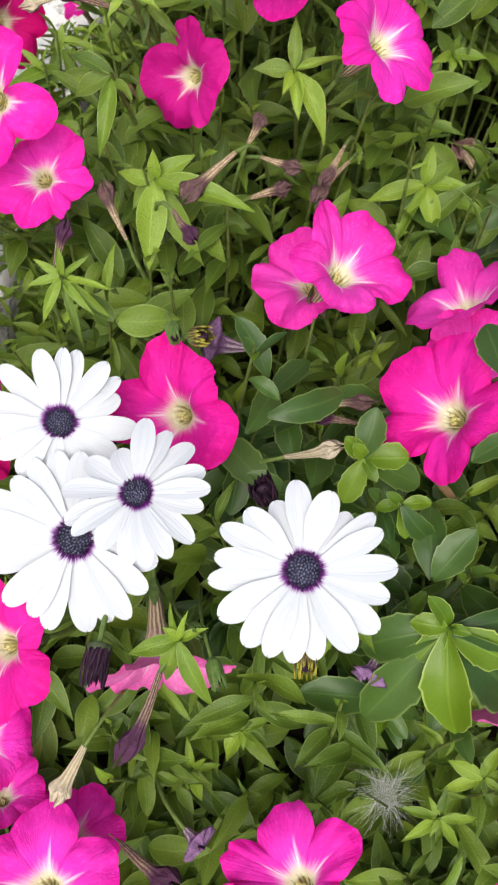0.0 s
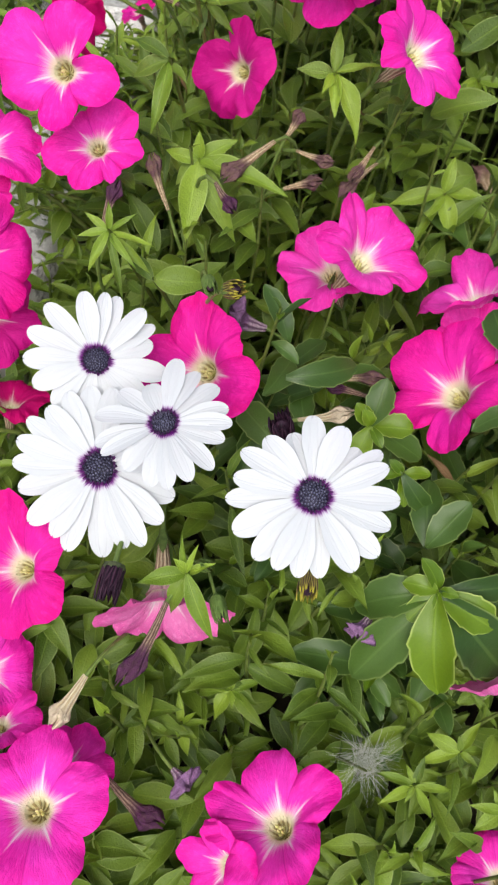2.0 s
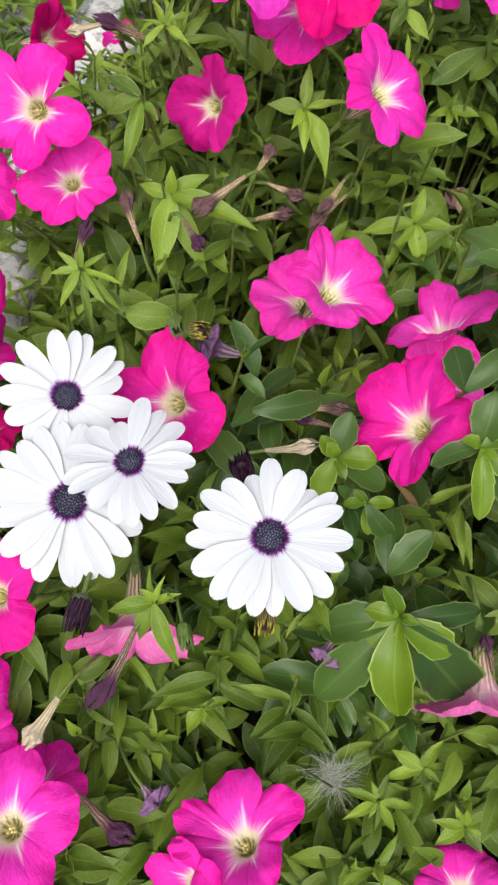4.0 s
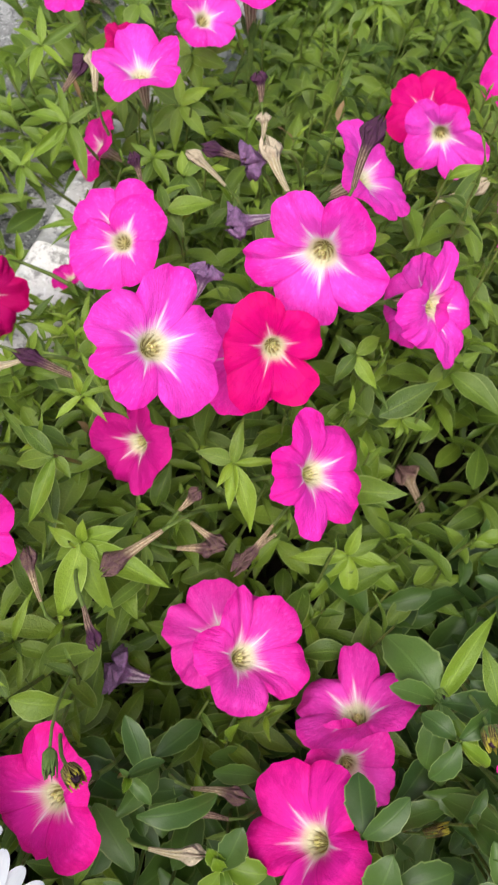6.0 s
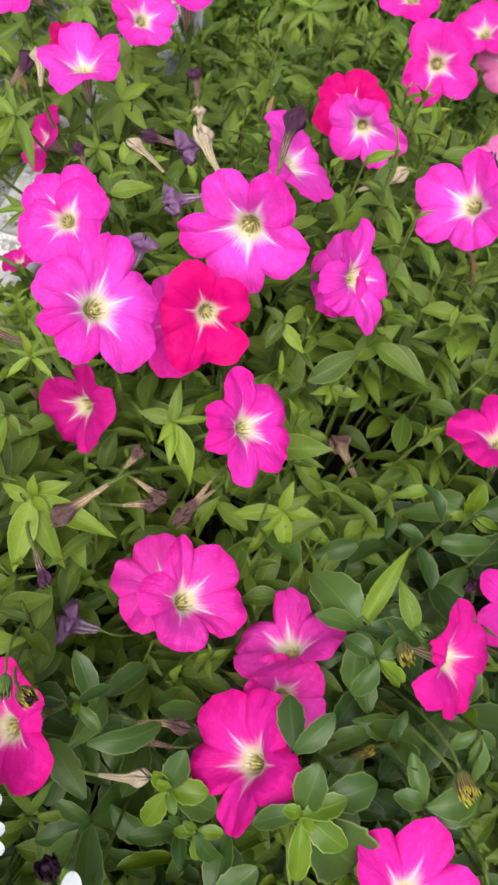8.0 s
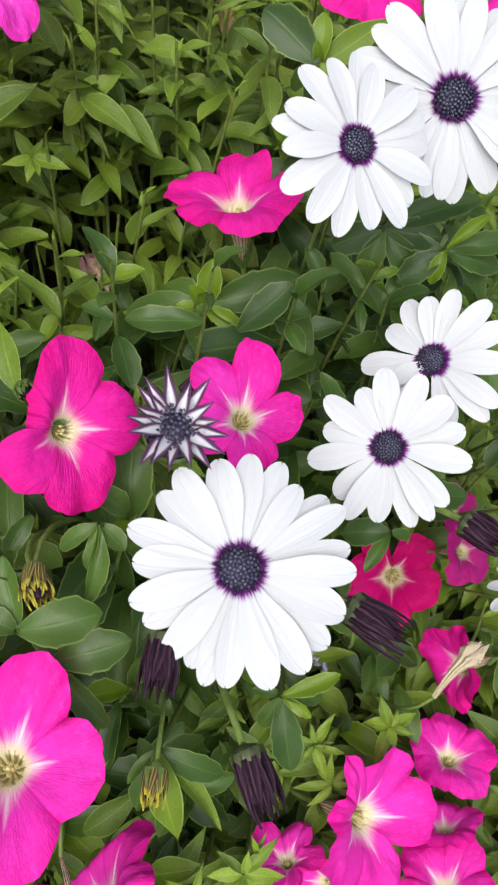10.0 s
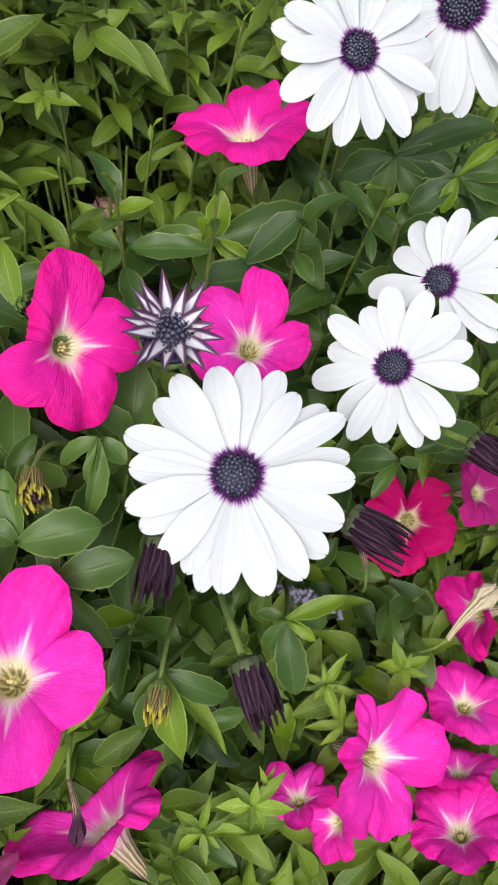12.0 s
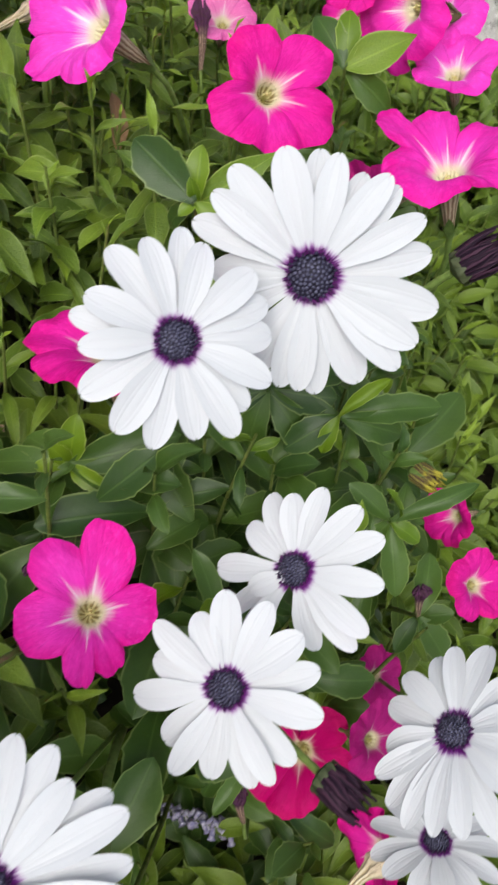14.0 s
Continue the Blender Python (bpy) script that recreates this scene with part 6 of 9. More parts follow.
blade(s, (0.2536, 0.2360, 0.3123), (0.2418, 0.2282, 0.3070), (0.1970, -0.4043, 0.8932), 0.0073, "daisy", LEAF_DAISY, 1)
blade(s, (0.2532, 0.2369, 0.3105), (0.2633, 0.2309, 0.3083), (0.1970, -0.4043, 0.8932), 0.0073, "daisy", LEAF_DAISY, 2)
blade(s, (0.2540, 0.2352, 0.3141), (0.2538, 0.2222, 0.3060), (0.1970, -0.4043, 0.8932), 0.0049, "daisy", LEAF_DAISY, 3)
s = shoot((0.3535, 0.2729, 0.2700), "daisy_shoot", "daisy shoot with toothed bright green leaves")
blade(s, (0.3536, 0.2734, 0.2691), (0.3356, 0.2730, 0.2656), (-0.1690, -0.4546, 0.8745), 0.0102, "daisy", LEAF_DAISY, 0)
blade(s, (0.3540, 0.2743, 0.2674), (0.3460, 0.2571, 0.2661), (-0.1690, -0.4546, 0.8745), 0.0060, "daisy", LEAF_DAISY, 1)
blade(s, (0.3543, 0.2752, 0.2656), (0.3630, 0.2755, 0.2645), (-0.1690, -0.4546, 0.8745), 0.0082, "daisy", LEAF_DAISY, 2)
s = shoot((0.3322, 0.3928, 0.3000), "daisy_shoot", "daisy shoot with toothed bright green leaves")
blade(s, (0.3323, 0.3935, 0.2993), (0.3120, 0.3887, 0.2889), (-0.0851, -0.7368, 0.6707), 0.0136, "daisy", LEAF_DAISY, 0)
blade(s, (0.3324, 0.3950, 0.2980), (0.3578, 0.3968, 0.2975), (-0.0851, -0.7368, 0.6707), 0.0135, "daisy", LEAF_DAISY, 1)
blade(s, (0.3326, 0.3965, 0.2966), (0.3708, 0.4125, 0.3104), (-0.0851, -0.7368, 0.6707), 0.0134, "daisy", LEAF_DAISY, 2)
blade(s, (0.3323, 0.3935, 0.2993), (0.3274, 0.3780, 0.2785), (-0.0851, -0.7368, 0.6707), 0.0160, "daisy", LEAF_DAISY, 3)
blade(s, (0.3324, 0.3950, 0.2980), (0.3543, 0.3819, 0.2827), (-0.0851, -0.7368, 0.6707), 0.0136, "daisy", LEAF_DAISY, 4)
s = shoot((0.3589, 0.3891, 0.3000), "daisy_shoot", "daisy shoot with toothed bright green leaves")
blade(s, (0.3590, 0.3897, 0.2992), (0.3722, 0.4027, 0.3129), (-0.0975, -0.5623, 0.8212), 0.0060, "daisy", LEAF_TIP, 0)
blade(s, (0.3592, 0.3908, 0.2975), (0.3421, 0.3781, 0.2864), (-0.0975, -0.5623, 0.8212), 0.0125, "daisy", LEAF_DAISY, 1)
blade(s, (0.3594, 0.3919, 0.2959), (0.3961, 0.4037, 0.3018), (-0.0975, -0.5623, 0.8212), 0.0121, "daisy", LEAF_DAISY, 2)
blade(s, (0.3590, 0.3897, 0.2992), (0.3545, 0.3788, 0.2891), (-0.0975, -0.5623, 0.8212), 0.0060, "daisy", LEAF_TIP, 3)
blade(s, (0.3592, 0.3908, 0.2975), (0.3856, 0.3937, 0.2911), (-0.0975, -0.5623, 0.8212), 0.0122, "daisy", LEAF_DAISY, 4)
blade(s, (0.3594, 0.3919, 0.2959), (0.3390, 0.3932, 0.2908), (-0.0975, -0.5623, 0.8212), 0.0122, "daisy", LEAF_DAISY, 5)
s = shoot((0.3869, 0.3666, 0.2750), "daisy_shoot", "daisy shoot with toothed bright green leaves")
blade(s, (0.3871, 0.3671, 0.2741), (0.3693, 0.3738, 0.2840), (-0.1842, -0.4644, 0.8662), 0.0082, "daisy", LEAF_DAISY, 0)
blade(s, (0.3874, 0.3680, 0.2724), (0.4008, 0.3639, 0.2687), (-0.1842, -0.4644, 0.8662), 0.0154, "daisy", LEAF_TIP, 1)
blade(s, (0.3878, 0.3689, 0.2707), (0.3970, 0.3453, 0.2552), (-0.1842, -0.4644, 0.8662), 0.0104, "daisy", LEAF_DAISY, 2)
blade(s, (0.3871, 0.3671, 0.2741), (0.4169, 0.3819, 0.2889), (-0.1842, -0.4644, 0.8662), 0.0090, "daisy", LEAF_DAISY, 3)
blade(s, (0.3874, 0.3680, 0.2724), (0.3814, 0.3585, 0.2585), (-0.1842, -0.4644, 0.8662), 0.0092, "daisy", LEAF_DAISY, 4)
s = shoot((0.3325, 0.5840, 0.3000), "daisy_shoot", "daisy shoot with toothed bright green leaves")
blade(s, (0.3325, 0.5848, 0.2994), (0.3637, 0.6028, 0.3137), (-0.0053, -0.8305, 0.5570), 0.0187, "petunia", LEAF_YOUNG, 0)
blade(s, (0.3325, 0.5865, 0.2983), (0.3307, 0.6058, 0.3178), (-0.0053, -0.8305, 0.5570), 0.0150, "daisy", LEAF_TIP, 1)
blade(s, (0.3325, 0.5882, 0.2972), (0.3612, 0.5821, 0.2872), (-0.0053, -0.8305, 0.5570), 0.0190, "daisy", LEAF_DAISY, 2)
blade(s, (0.3325, 0.5848, 0.2994), (0.3131, 0.6037, 0.3118), (-0.0053, -0.8305, 0.5570), 0.0161, "daisy", LEAF_DAISY, 3)
s = shoot((0.4114, 0.3492, 0.2350), "daisy_shoot", "daisy shoot with toothed bright green leaves")
blade(s, (0.4117, 0.3495, 0.2341), (0.4277, 0.3379, 0.2235), (-0.2382, -0.3679, 0.8988), 0.0158, "daisy", LEAF_DAISY, 0)
blade(s, (0.4122, 0.3503, 0.2323), (0.4042, 0.3364, 0.2250), (-0.2382, -0.3679, 0.8988), 0.0099, "daisy", LEAF_DAISY, 1)
blade(s, (0.4126, 0.3510, 0.2305), (0.4247, 0.3522, 0.2392), (-0.2382, -0.3679, 0.8988), 0.0080, "daisy", LEAF_DAISY, 2)
blade(s, (0.4117, 0.3495, 0.2341), (0.4145, 0.3749, 0.2435), (-0.2382, -0.3679, 0.8988), 0.0104, "daisy", LEAF_DAISY, 3)
s = shoot((0.1146, 0.7635, 0.2650), "petunia_shoot", "petunia shoot tip with narrow hairy leaves")
blade(s, (0.1146, 0.7643, 0.2644), (0.0884, 0.7690, 0.2693), (-0.0338, -0.8209, 0.5701), 0.0047, "narrow", LEAF_YOUNG, 0)
blade(s, (0.1147, 0.7659, 0.2633), (0.1206, 0.7880, 0.2827), (-0.0338, -0.8209, 0.5701), 0.0041, "narrow", LEAF_YOUNG, 1)
blade(s, (0.1147, 0.7676, 0.2621), (0.1225, 0.7383, 0.2520), (-0.0338, -0.8209, 0.5701), 0.0042, "narrow", LEAF_YOUNG, 2)
blade(s, (0.1146, 0.7643, 0.2644), (0.1467, 0.7765, 0.2685), (-0.0338, -0.8209, 0.5701), 0.0115, "petunia", LEAF, 3)
blade(s, (0.1147, 0.7659, 0.2633), (0.1388, 0.7552, 0.2546), (-0.0338, -0.8209, 0.5701), 0.0078, "petunia", LEAF, 4)
blade(s, (0.1147, 0.7676, 0.2621), (0.0840, 0.7329, 0.2432), (-0.0338, -0.8209, 0.5701), 0.0052, "narrow", LEAF, 5)
s = shoot((-0.0447, 0.5333, 0.3000), "petunia_shoot", "petunia shoot tip with narrow hairy leaves")
blade(s, (-0.0449, 0.5339, 0.2993), (-0.0618, 0.5455, 0.3059), (0.2659, -0.6600, 0.7026), 0.0052, "narrow", LEAF_YOUNG, 0)
blade(s, (-0.0455, 0.5353, 0.2979), (-0.0618, 0.5131, 0.2864), (0.2659, -0.6600, 0.7026), 0.0068, "petunia", LEAF_YOUNG, 1)
blade(s, (-0.0460, 0.5366, 0.2965), (-0.0278, 0.5106, 0.2840), (0.2659, -0.6600, 0.7026), 0.0088, "petunia", LEAF, 2)
blade(s, (-0.0449, 0.5339, 0.2993), (-0.0720, 0.5358, 0.3004), (0.2659, -0.6600, 0.7026), 0.0052, "narrow", LEAF_YOUNG, 3)
blade(s, (-0.0455, 0.5353, 0.2979), (-0.0323, 0.5466, 0.3052), (0.2659, -0.6600, 0.7026), 0.0052, "narrow", LEAF, 4)
blade(s, (-0.0460, 0.5366, 0.2965), (-0.0541, 0.5530, 0.3124), (0.2659, -0.6600, 0.7026), 0.0048, "narrow", LEAF_YOUNG, 5)
blade(s, (-0.0449, 0.5339, 0.2993), (-0.0488, 0.5131, 0.2824), (0.2659, -0.6600, 0.7026), 0.0068, "petunia", LEAF, 6)
s = shoot((-0.0800, 0.5941, 0.2950), "petunia_shoot", "petunia shoot tip with narrow hairy leaves")
blade(s, (-0.0803, 0.5948, 0.2944), (-0.1002, 0.6020, 0.2985), (0.3025, -0.7034, 0.6432), 0.0060, "narrow", LEAF_YOUNG, 0)
blade(s, (-0.0809, 0.5962, 0.2931), (-0.0611, 0.6129, 0.3033), (0.3025, -0.7034, 0.6432), 0.0064, "petunia", LEAF, 1)
blade(s, (-0.0815, 0.5976, 0.2918), (-0.0844, 0.5742, 0.2843), (0.3025, -0.7034, 0.6432), 0.0060, "narrow", LEAF_YOUNG, 2)
blade(s, (-0.0803, 0.5948, 0.2944), (-0.0631, 0.5855, 0.2910), (0.3025, -0.7034, 0.6432), 0.0055, "narrow", LEAF_YOUNG, 3)
blade(s, (-0.0809, 0.5962, 0.2931), (-0.0857, 0.6130, 0.3071), (0.3025, -0.7034, 0.6432), 0.0051, "narrow", LEAF_YOUNG, 4)
blade(s, (-0.0815, 0.5976, 0.2918), (-0.0962, 0.5826, 0.2861), (0.3025, -0.7034, 0.6432), 0.0051, "narrow", LEAF, 5)
s = shoot((-0.0213, 0.4904, 0.2750), "petunia_shoot", "petunia shoot tip with narrow hairy leaves")
blade(s, (-0.0216, 0.4909, 0.2742), (-0.0489, 0.4825, 0.2699), (0.2265, -0.5925, 0.7730), 0.0044, "narrow", LEAF_YOUNG, 0)
blade(s, (-0.0220, 0.4921, 0.2727), (-0.0083, 0.5021, 0.2771), (0.2265, -0.5925, 0.7730), 0.0081, "petunia", LEAF, 1)
blade(s, (-0.0225, 0.4933, 0.2711), (-0.0293, 0.4779, 0.2659), (0.2265, -0.5925, 0.7730), 0.0032, "narrow", LEAF_YOUNG, 2)
blade(s, (-0.0216, 0.4909, 0.2742), (-0.0402, 0.4754, 0.2642), (0.2265, -0.5925, 0.7730), 0.0024, "narrow", LEAF_YOUNG, 3)
s = shoot((0.0291, 0.4691, 0.3250), "petunia_shoot", "petunia shoot with oval green leaves")
blade(s, (0.0290, 0.4698, 0.3242), (0.0513, 0.4796, 0.3291), (0.1423, -0.6266, 0.7663), 0.0149, "petunia", LEAF_YOUNG, 0)
blade(s, (0.0287, 0.4710, 0.3227), (0.0191, 0.4829, 0.3274), (0.1423, -0.6266, 0.7663), 0.0099, "petunia", LEAF, 1)
blade(s, (0.0284, 0.4723, 0.3212), (0.0406, 0.4625, 0.3151), (0.1423, -0.6266, 0.7663), 0.0075, "petunia", LEAF, 2)
s = shoot((0.0270, 0.3402, 0.3550), "petunia_shoot", "petunia shoot tip with narrow hairy leaves")
blade(s, (0.0268, 0.3406, 0.3541), (0.0185, 0.3298, 0.3492), (0.1874, -0.4209, 0.8875), 0.0037, "narrow", LEAF_YOUNG, 0)
blade(s, (0.0264, 0.3415, 0.3523), (0.0404, 0.3349, 0.3527), (0.1874, -0.4209, 0.8875), 0.0034, "narrow", LEAF_YOUNG, 1)
blade(s, (0.0261, 0.3423, 0.3506), (0.0211, 0.3483, 0.3613), (0.1874, -0.4209, 0.8875), 0.0031, "narrow", LEAF_YOUNG, 2)
blade(s, (0.0268, 0.3406, 0.3541), (0.0404, 0.3464, 0.3588), (0.1874, -0.4209, 0.8875), 0.0028, "narrow", LEAF_YOUNG, 3)
blade(s, (0.0264, 0.3415, 0.3523), (0.0170, 0.3420, 0.3556), (0.1874, -0.4209, 0.8875), 0.0025, "narrow", LEAF_YOUNG, 4)
blade(s, (0.0261, 0.3423, 0.3506), (0.0309, 0.3505, 0.3629), (0.1874, -0.4209, 0.8875), 0.0025, "narrow", LEAF_YOUNG, 5)
s = shoot((0.0193, 0.3232, 0.3300), "petunia_shoot", "petunia shoot with oval green leaves")
blade(s, (0.0191, 0.3236, 0.3291), (0.0007, 0.3338, 0.3304), (0.1998, -0.3534, 0.9139), 0.0082, "petunia", LEAF, 0)
blade(s, (0.0187, 0.3243, 0.3273), (0.0176, 0.2958, 0.3109), (0.1998, -0.3534, 0.9139), 0.0090, "petunia", LEAF_YOUNG, 1)
blade(s, (0.0183, 0.3250, 0.3254), (0.0280, 0.3181, 0.3230), (0.1998, -0.3534, 0.9139), 0.0062, "petunia", LEAF, 2)
blade(s, (0.0191, 0.3236, 0.3291), (0.0024, 0.3195, 0.3207), (0.1998, -0.3534, 0.9139), 0.0082, "petunia", LEAF, 3)
s = shoot((0.1340, 0.4067, 0.3350), "petunia_shoot", "petunia shoot with oval green leaves")
blade(s, (0.1341, 0.4073, 0.3342), (0.1257, 0.3939, 0.3279), (-0.1099, -0.5419, 0.8332), 0.0068, "petunia", LEAF, 0)
blade(s, (0.1343, 0.4084, 0.3325), (0.1468, 0.3959, 0.3252), (-0.1099, -0.5419, 0.8332), 0.0100, "petunia", LEAF_YOUNG, 1)
blade(s, (0.1345, 0.4095, 0.3308), (0.1237, 0.4151, 0.3368), (-0.1099, -0.5419, 0.8332), 0.0068, "petunia", LEAF, 2)
blade(s, (0.1341, 0.4073, 0.3342), (0.1454, 0.4199, 0.3356), (-0.1099, -0.5419, 0.8332), 0.0069, "petunia", LEAF, 3)
s = shoot((0.0083, 0.5862, 0.2850), "petunia_shoot", "petunia shoot with oval green leaves")
blade(s, (0.0081, 0.5869, 0.2843), (0.0213, 0.6020, 0.2938), (0.1517, -0.7135, 0.6840), 0.0102, "petunia", LEAF_YOUNG, 0)
blade(s, (0.0078, 0.5883, 0.2829), (-0.0131, 0.5973, 0.2857), (0.1517, -0.7135, 0.6840), 0.0102, "petunia", LEAF, 1)
blade(s, (0.0075, 0.5898, 0.2816), (-0.0080, 0.5695, 0.2711), (0.1517, -0.7135, 0.6840), 0.0120, "petunia", LEAF, 2)
blade(s, (0.0081, 0.5869, 0.2843), (0.0270, 0.5729, 0.2763), (0.1517, -0.7135, 0.6840), 0.0120, "petunia", LEAF_YOUNG, 3)
blade(s, (0.0078, 0.5883, 0.2829), (0.0021, 0.6055, 0.2973), (0.1517, -0.7135, 0.6840), 0.0090, "petunia", LEAF_YOUNG, 4)
blade(s, (0.0075, 0.5898, 0.2816), (0.0308, 0.5898, 0.2854), (0.1517, -0.7135, 0.6840), 0.0102, "petunia", LEAF, 5)
blade(s, (0.0081, 0.5869, 0.2843), (0.0081, 0.5651, 0.2670), (0.1517, -0.7135, 0.6840), 0.0103, "petunia", LEAF, 6)
s = shoot((0.0014, 0.5494, 0.2750), "petunia_shoot", "petunia shoot tip with narrow hairy leaves")
blade(s, (0.0013, 0.5501, 0.2743), (-0.0145, 0.5551, 0.2775), (0.1695, -0.6673, 0.7252), 0.0055, "narrow", LEAF_YOUNG, 0)
blade(s, (0.0009, 0.5514, 0.2728), (0.0170, 0.5562, 0.2791), (0.1695, -0.6673, 0.7252), 0.0064, "petunia", LEAF_YOUNG, 1)
blade(s, (0.0006, 0.5527, 0.2714), (-0.0004, 0.5330, 0.2617), (0.1695, -0.6673, 0.7252), 0.0064, "petunia", LEAF, 2)
blade(s, (0.0013, 0.5501, 0.2743), (0.0158, 0.5383, 0.2651), (0.1695, -0.6673, 0.7252), 0.0073, "petunia", LEAF_YOUNG, 3)
blade(s, (0.0009, 0.5514, 0.2728), (-0.0137, 0.5411, 0.2678), (0.1695, -0.6673, 0.7252), 0.0055, "narrow", LEAF, 4)
blade(s, (0.0006, 0.5527, 0.2714), (-0.0016, 0.5644, 0.2851), (0.1695, -0.6673, 0.7252), 0.0055, "narrow", LEAF_YOUNG, 5)
s = shoot((-0.0320, 0.6000, 0.2700), "petunia_shoot", "petunia shoot tip with narrow hairy leaves")
blade(s, (-0.0322, 0.6007, 0.2693), (-0.0518, 0.6037, 0.2713), (0.2145, -0.7035, 0.6775), 0.0058, "narrow", LEAF, 0)
blade(s, (-0.0326, 0.6021, 0.2680), (-0.0143, 0.5974, 0.2670), (0.2145, -0.7035, 0.6775), 0.0067, "petunia", LEAF, 1)
blade(s, (-0.0330, 0.6035, 0.2666), (-0.0403, 0.6146, 0.2797), (0.2145, -0.7035, 0.6775), 0.0058, "narrow", LEAF_YOUNG, 2)
blade(s, (-0.0322, 0.6007, 0.2693), (-0.0266, 0.5828, 0.2565), (0.2145, -0.7035, 0.6775), 0.0076, "petunia", LEAF, 3)
blade(s, (-0.0326, 0.6021, 0.2680), (-0.0420, 0.5843, 0.2591), (0.2145, -0.7035, 0.6775), 0.0058, "narrow", LEAF_YOUNG, 4)
s = shoot((0.0042, 0.6262, 0.2900), "petunia_shoot", "petunia shoot with oval green leaves")
blade(s, (0.0040, 0.6270, 0.2894), (-0.0160, 0.6314, 0.2921), (0.1517, -0.7502, 0.6435), 0.0105, "petunia", LEAF, 0)
blade(s, (0.0037, 0.6285, 0.2881), (0.0278, 0.6219, 0.2885), (0.1517, -0.7502, 0.6435), 0.0123, "petunia", LEAF_YOUNG, 1)
blade(s, (0.0034, 0.6300, 0.2868), (0.0141, 0.6072, 0.2780), (0.1517, -0.7502, 0.6435), 0.0111, "petunia", LEAF_YOUNG, 2)
blade(s, (0.0040, 0.6270, 0.2894), (-0.0017, 0.6101, 0.2790), (0.1517, -0.7502, 0.6435), 0.0093, "petunia", LEAF, 3)
blade(s, (0.0037, 0.6285, 0.2881), (0.0299, 0.6388, 0.2975), (0.1517, -0.7502, 0.6435), 0.0105, "petunia", LEAF, 4)
s = shoot((-0.0406, 0.6647, 0.2850), "petunia_shoot", "petunia shoot with oval green leaves")
blade(s, (-0.0408, 0.6655, 0.2844), (-0.0469, 0.6479, 0.2736), (0.2147, -0.7634, 0.6092), 0.0129, "petunia", LEAF, 0)
blade(s, (-0.0413, 0.6670, 0.2832), (-0.0303, 0.6808, 0.2939), (0.2147, -0.7634, 0.6092), 0.0128, "petunia", LEAF, 1)
blade(s, (-0.0417, 0.6685, 0.2820), (-0.0616, 0.6701, 0.2871), (0.2147, -0.7634, 0.6092), 0.0115, "petunia", LEAF, 2)
blade(s, (-0.0408, 0.6655, 0.2844), (-0.0263, 0.6561, 0.2787), (0.2147, -0.7634, 0.6092), 0.0116, "petunia", LEAF_YOUNG, 3)
blade(s, (-0.0413, 0.6670, 0.2832), (-0.0489, 0.6848, 0.2976), (0.2147, -0.7634, 0.6092), 0.0115, "petunia", LEAF, 4)
s = shoot((-0.0722, 0.5260, 0.2650), "petunia_shoot", "petunia shoot tip with narrow hairy leaves")
blade(s, (-0.0725, 0.5266, 0.2643), (-0.0889, 0.5345, 0.2690), (0.3029, -0.6118, 0.7307), 0.0055, "narrow", LEAF_YOUNG, 0)
blade(s, (-0.0731, 0.5278, 0.2628), (-0.0593, 0.5179, 0.2589), (0.3029, -0.6118, 0.7307), 0.0059, "narrow", LEAF, 1)
blade(s, (-0.0737, 0.5290, 0.2613), (-0.0706, 0.5090, 0.2538), (0.3029, -0.6118, 0.7307), 0.0055, "narrow", LEAF_YOUNG, 2)
blade(s, (-0.0725, 0.5266, 0.2643), (-0.0676, 0.5395, 0.2723), (0.3029, -0.6118, 0.7307), 0.0055, "narrow", LEAF_YOUNG, 3)
s = shoot((0.0262, 0.5181, 0.3000), "petunia_shoot", "petunia shoot with oval green leaves")
blade(s, (0.0260, 0.5188, 0.2993), (0.0385, 0.5312, 0.3074), (0.1336, -0.6618, 0.7377), 0.0093, "petunia", LEAF_YOUNG, 0)
blade(s, (0.0258, 0.5201, 0.2978), (0.0421, 0.5100, 0.2940), (0.1336, -0.6618, 0.7377), 0.0110, "petunia", LEAF, 1)
blade(s, (0.0255, 0.5214, 0.2963), (0.0181, 0.5045, 0.2902), (0.1336, -0.6618, 0.7377), 0.0099, "petunia", LEAF, 2)
blade(s, (0.0260, 0.5188, 0.2993), (0.0226, 0.5289, 0.3079), (0.1336, -0.6618, 0.7377), 0.0076, "petunia", LEAF_YOUNG, 3)
s = shoot((0.2010, 0.0818, 0.1650), "petunia_shoot", "petunia shoot with oval green leaves")
blade(s, (0.2012, 0.0818, 0.1640), (0.1817, 0.0747, 0.1546), (-0.2329, -0.0672, 0.9702), 0.0066, "petunia", LEAF_YOUNG, 0)
blade(s, (0.2017, 0.0820, 0.1621), (0.2105, 0.0966, 0.1669), (-0.2329, -0.0672, 0.9702), 0.0063, "petunia", LEAF_YOUNG, 1)
blade(s, (0.2021, 0.0821, 0.1601), (0.2057, 0.0692, 0.1621), (-0.2329, -0.0672, 0.9702), 0.0053, "petunia", LEAF, 2)
blade(s, (0.2012, 0.0818, 0.1640), (0.1850, 0.0890, 0.1617), (-0.2329, -0.0672, 0.9702), 0.0076, "petunia", LEAF_YOUNG, 3)
blade(s, (0.2017, 0.0820, 0.1621), (0.2170, 0.0854, 0.1603), (-0.2329, -0.0672, 0.9702), 0.0056, "petunia", LEAF_YOUNG, 4)
blade(s, (0.2021, 0.0821, 0.1601), (0.1973, 0.0765, 0.1568), (-0.2329, -0.0672, 0.9702), 0.0032, "petunia", LEAF, 5)
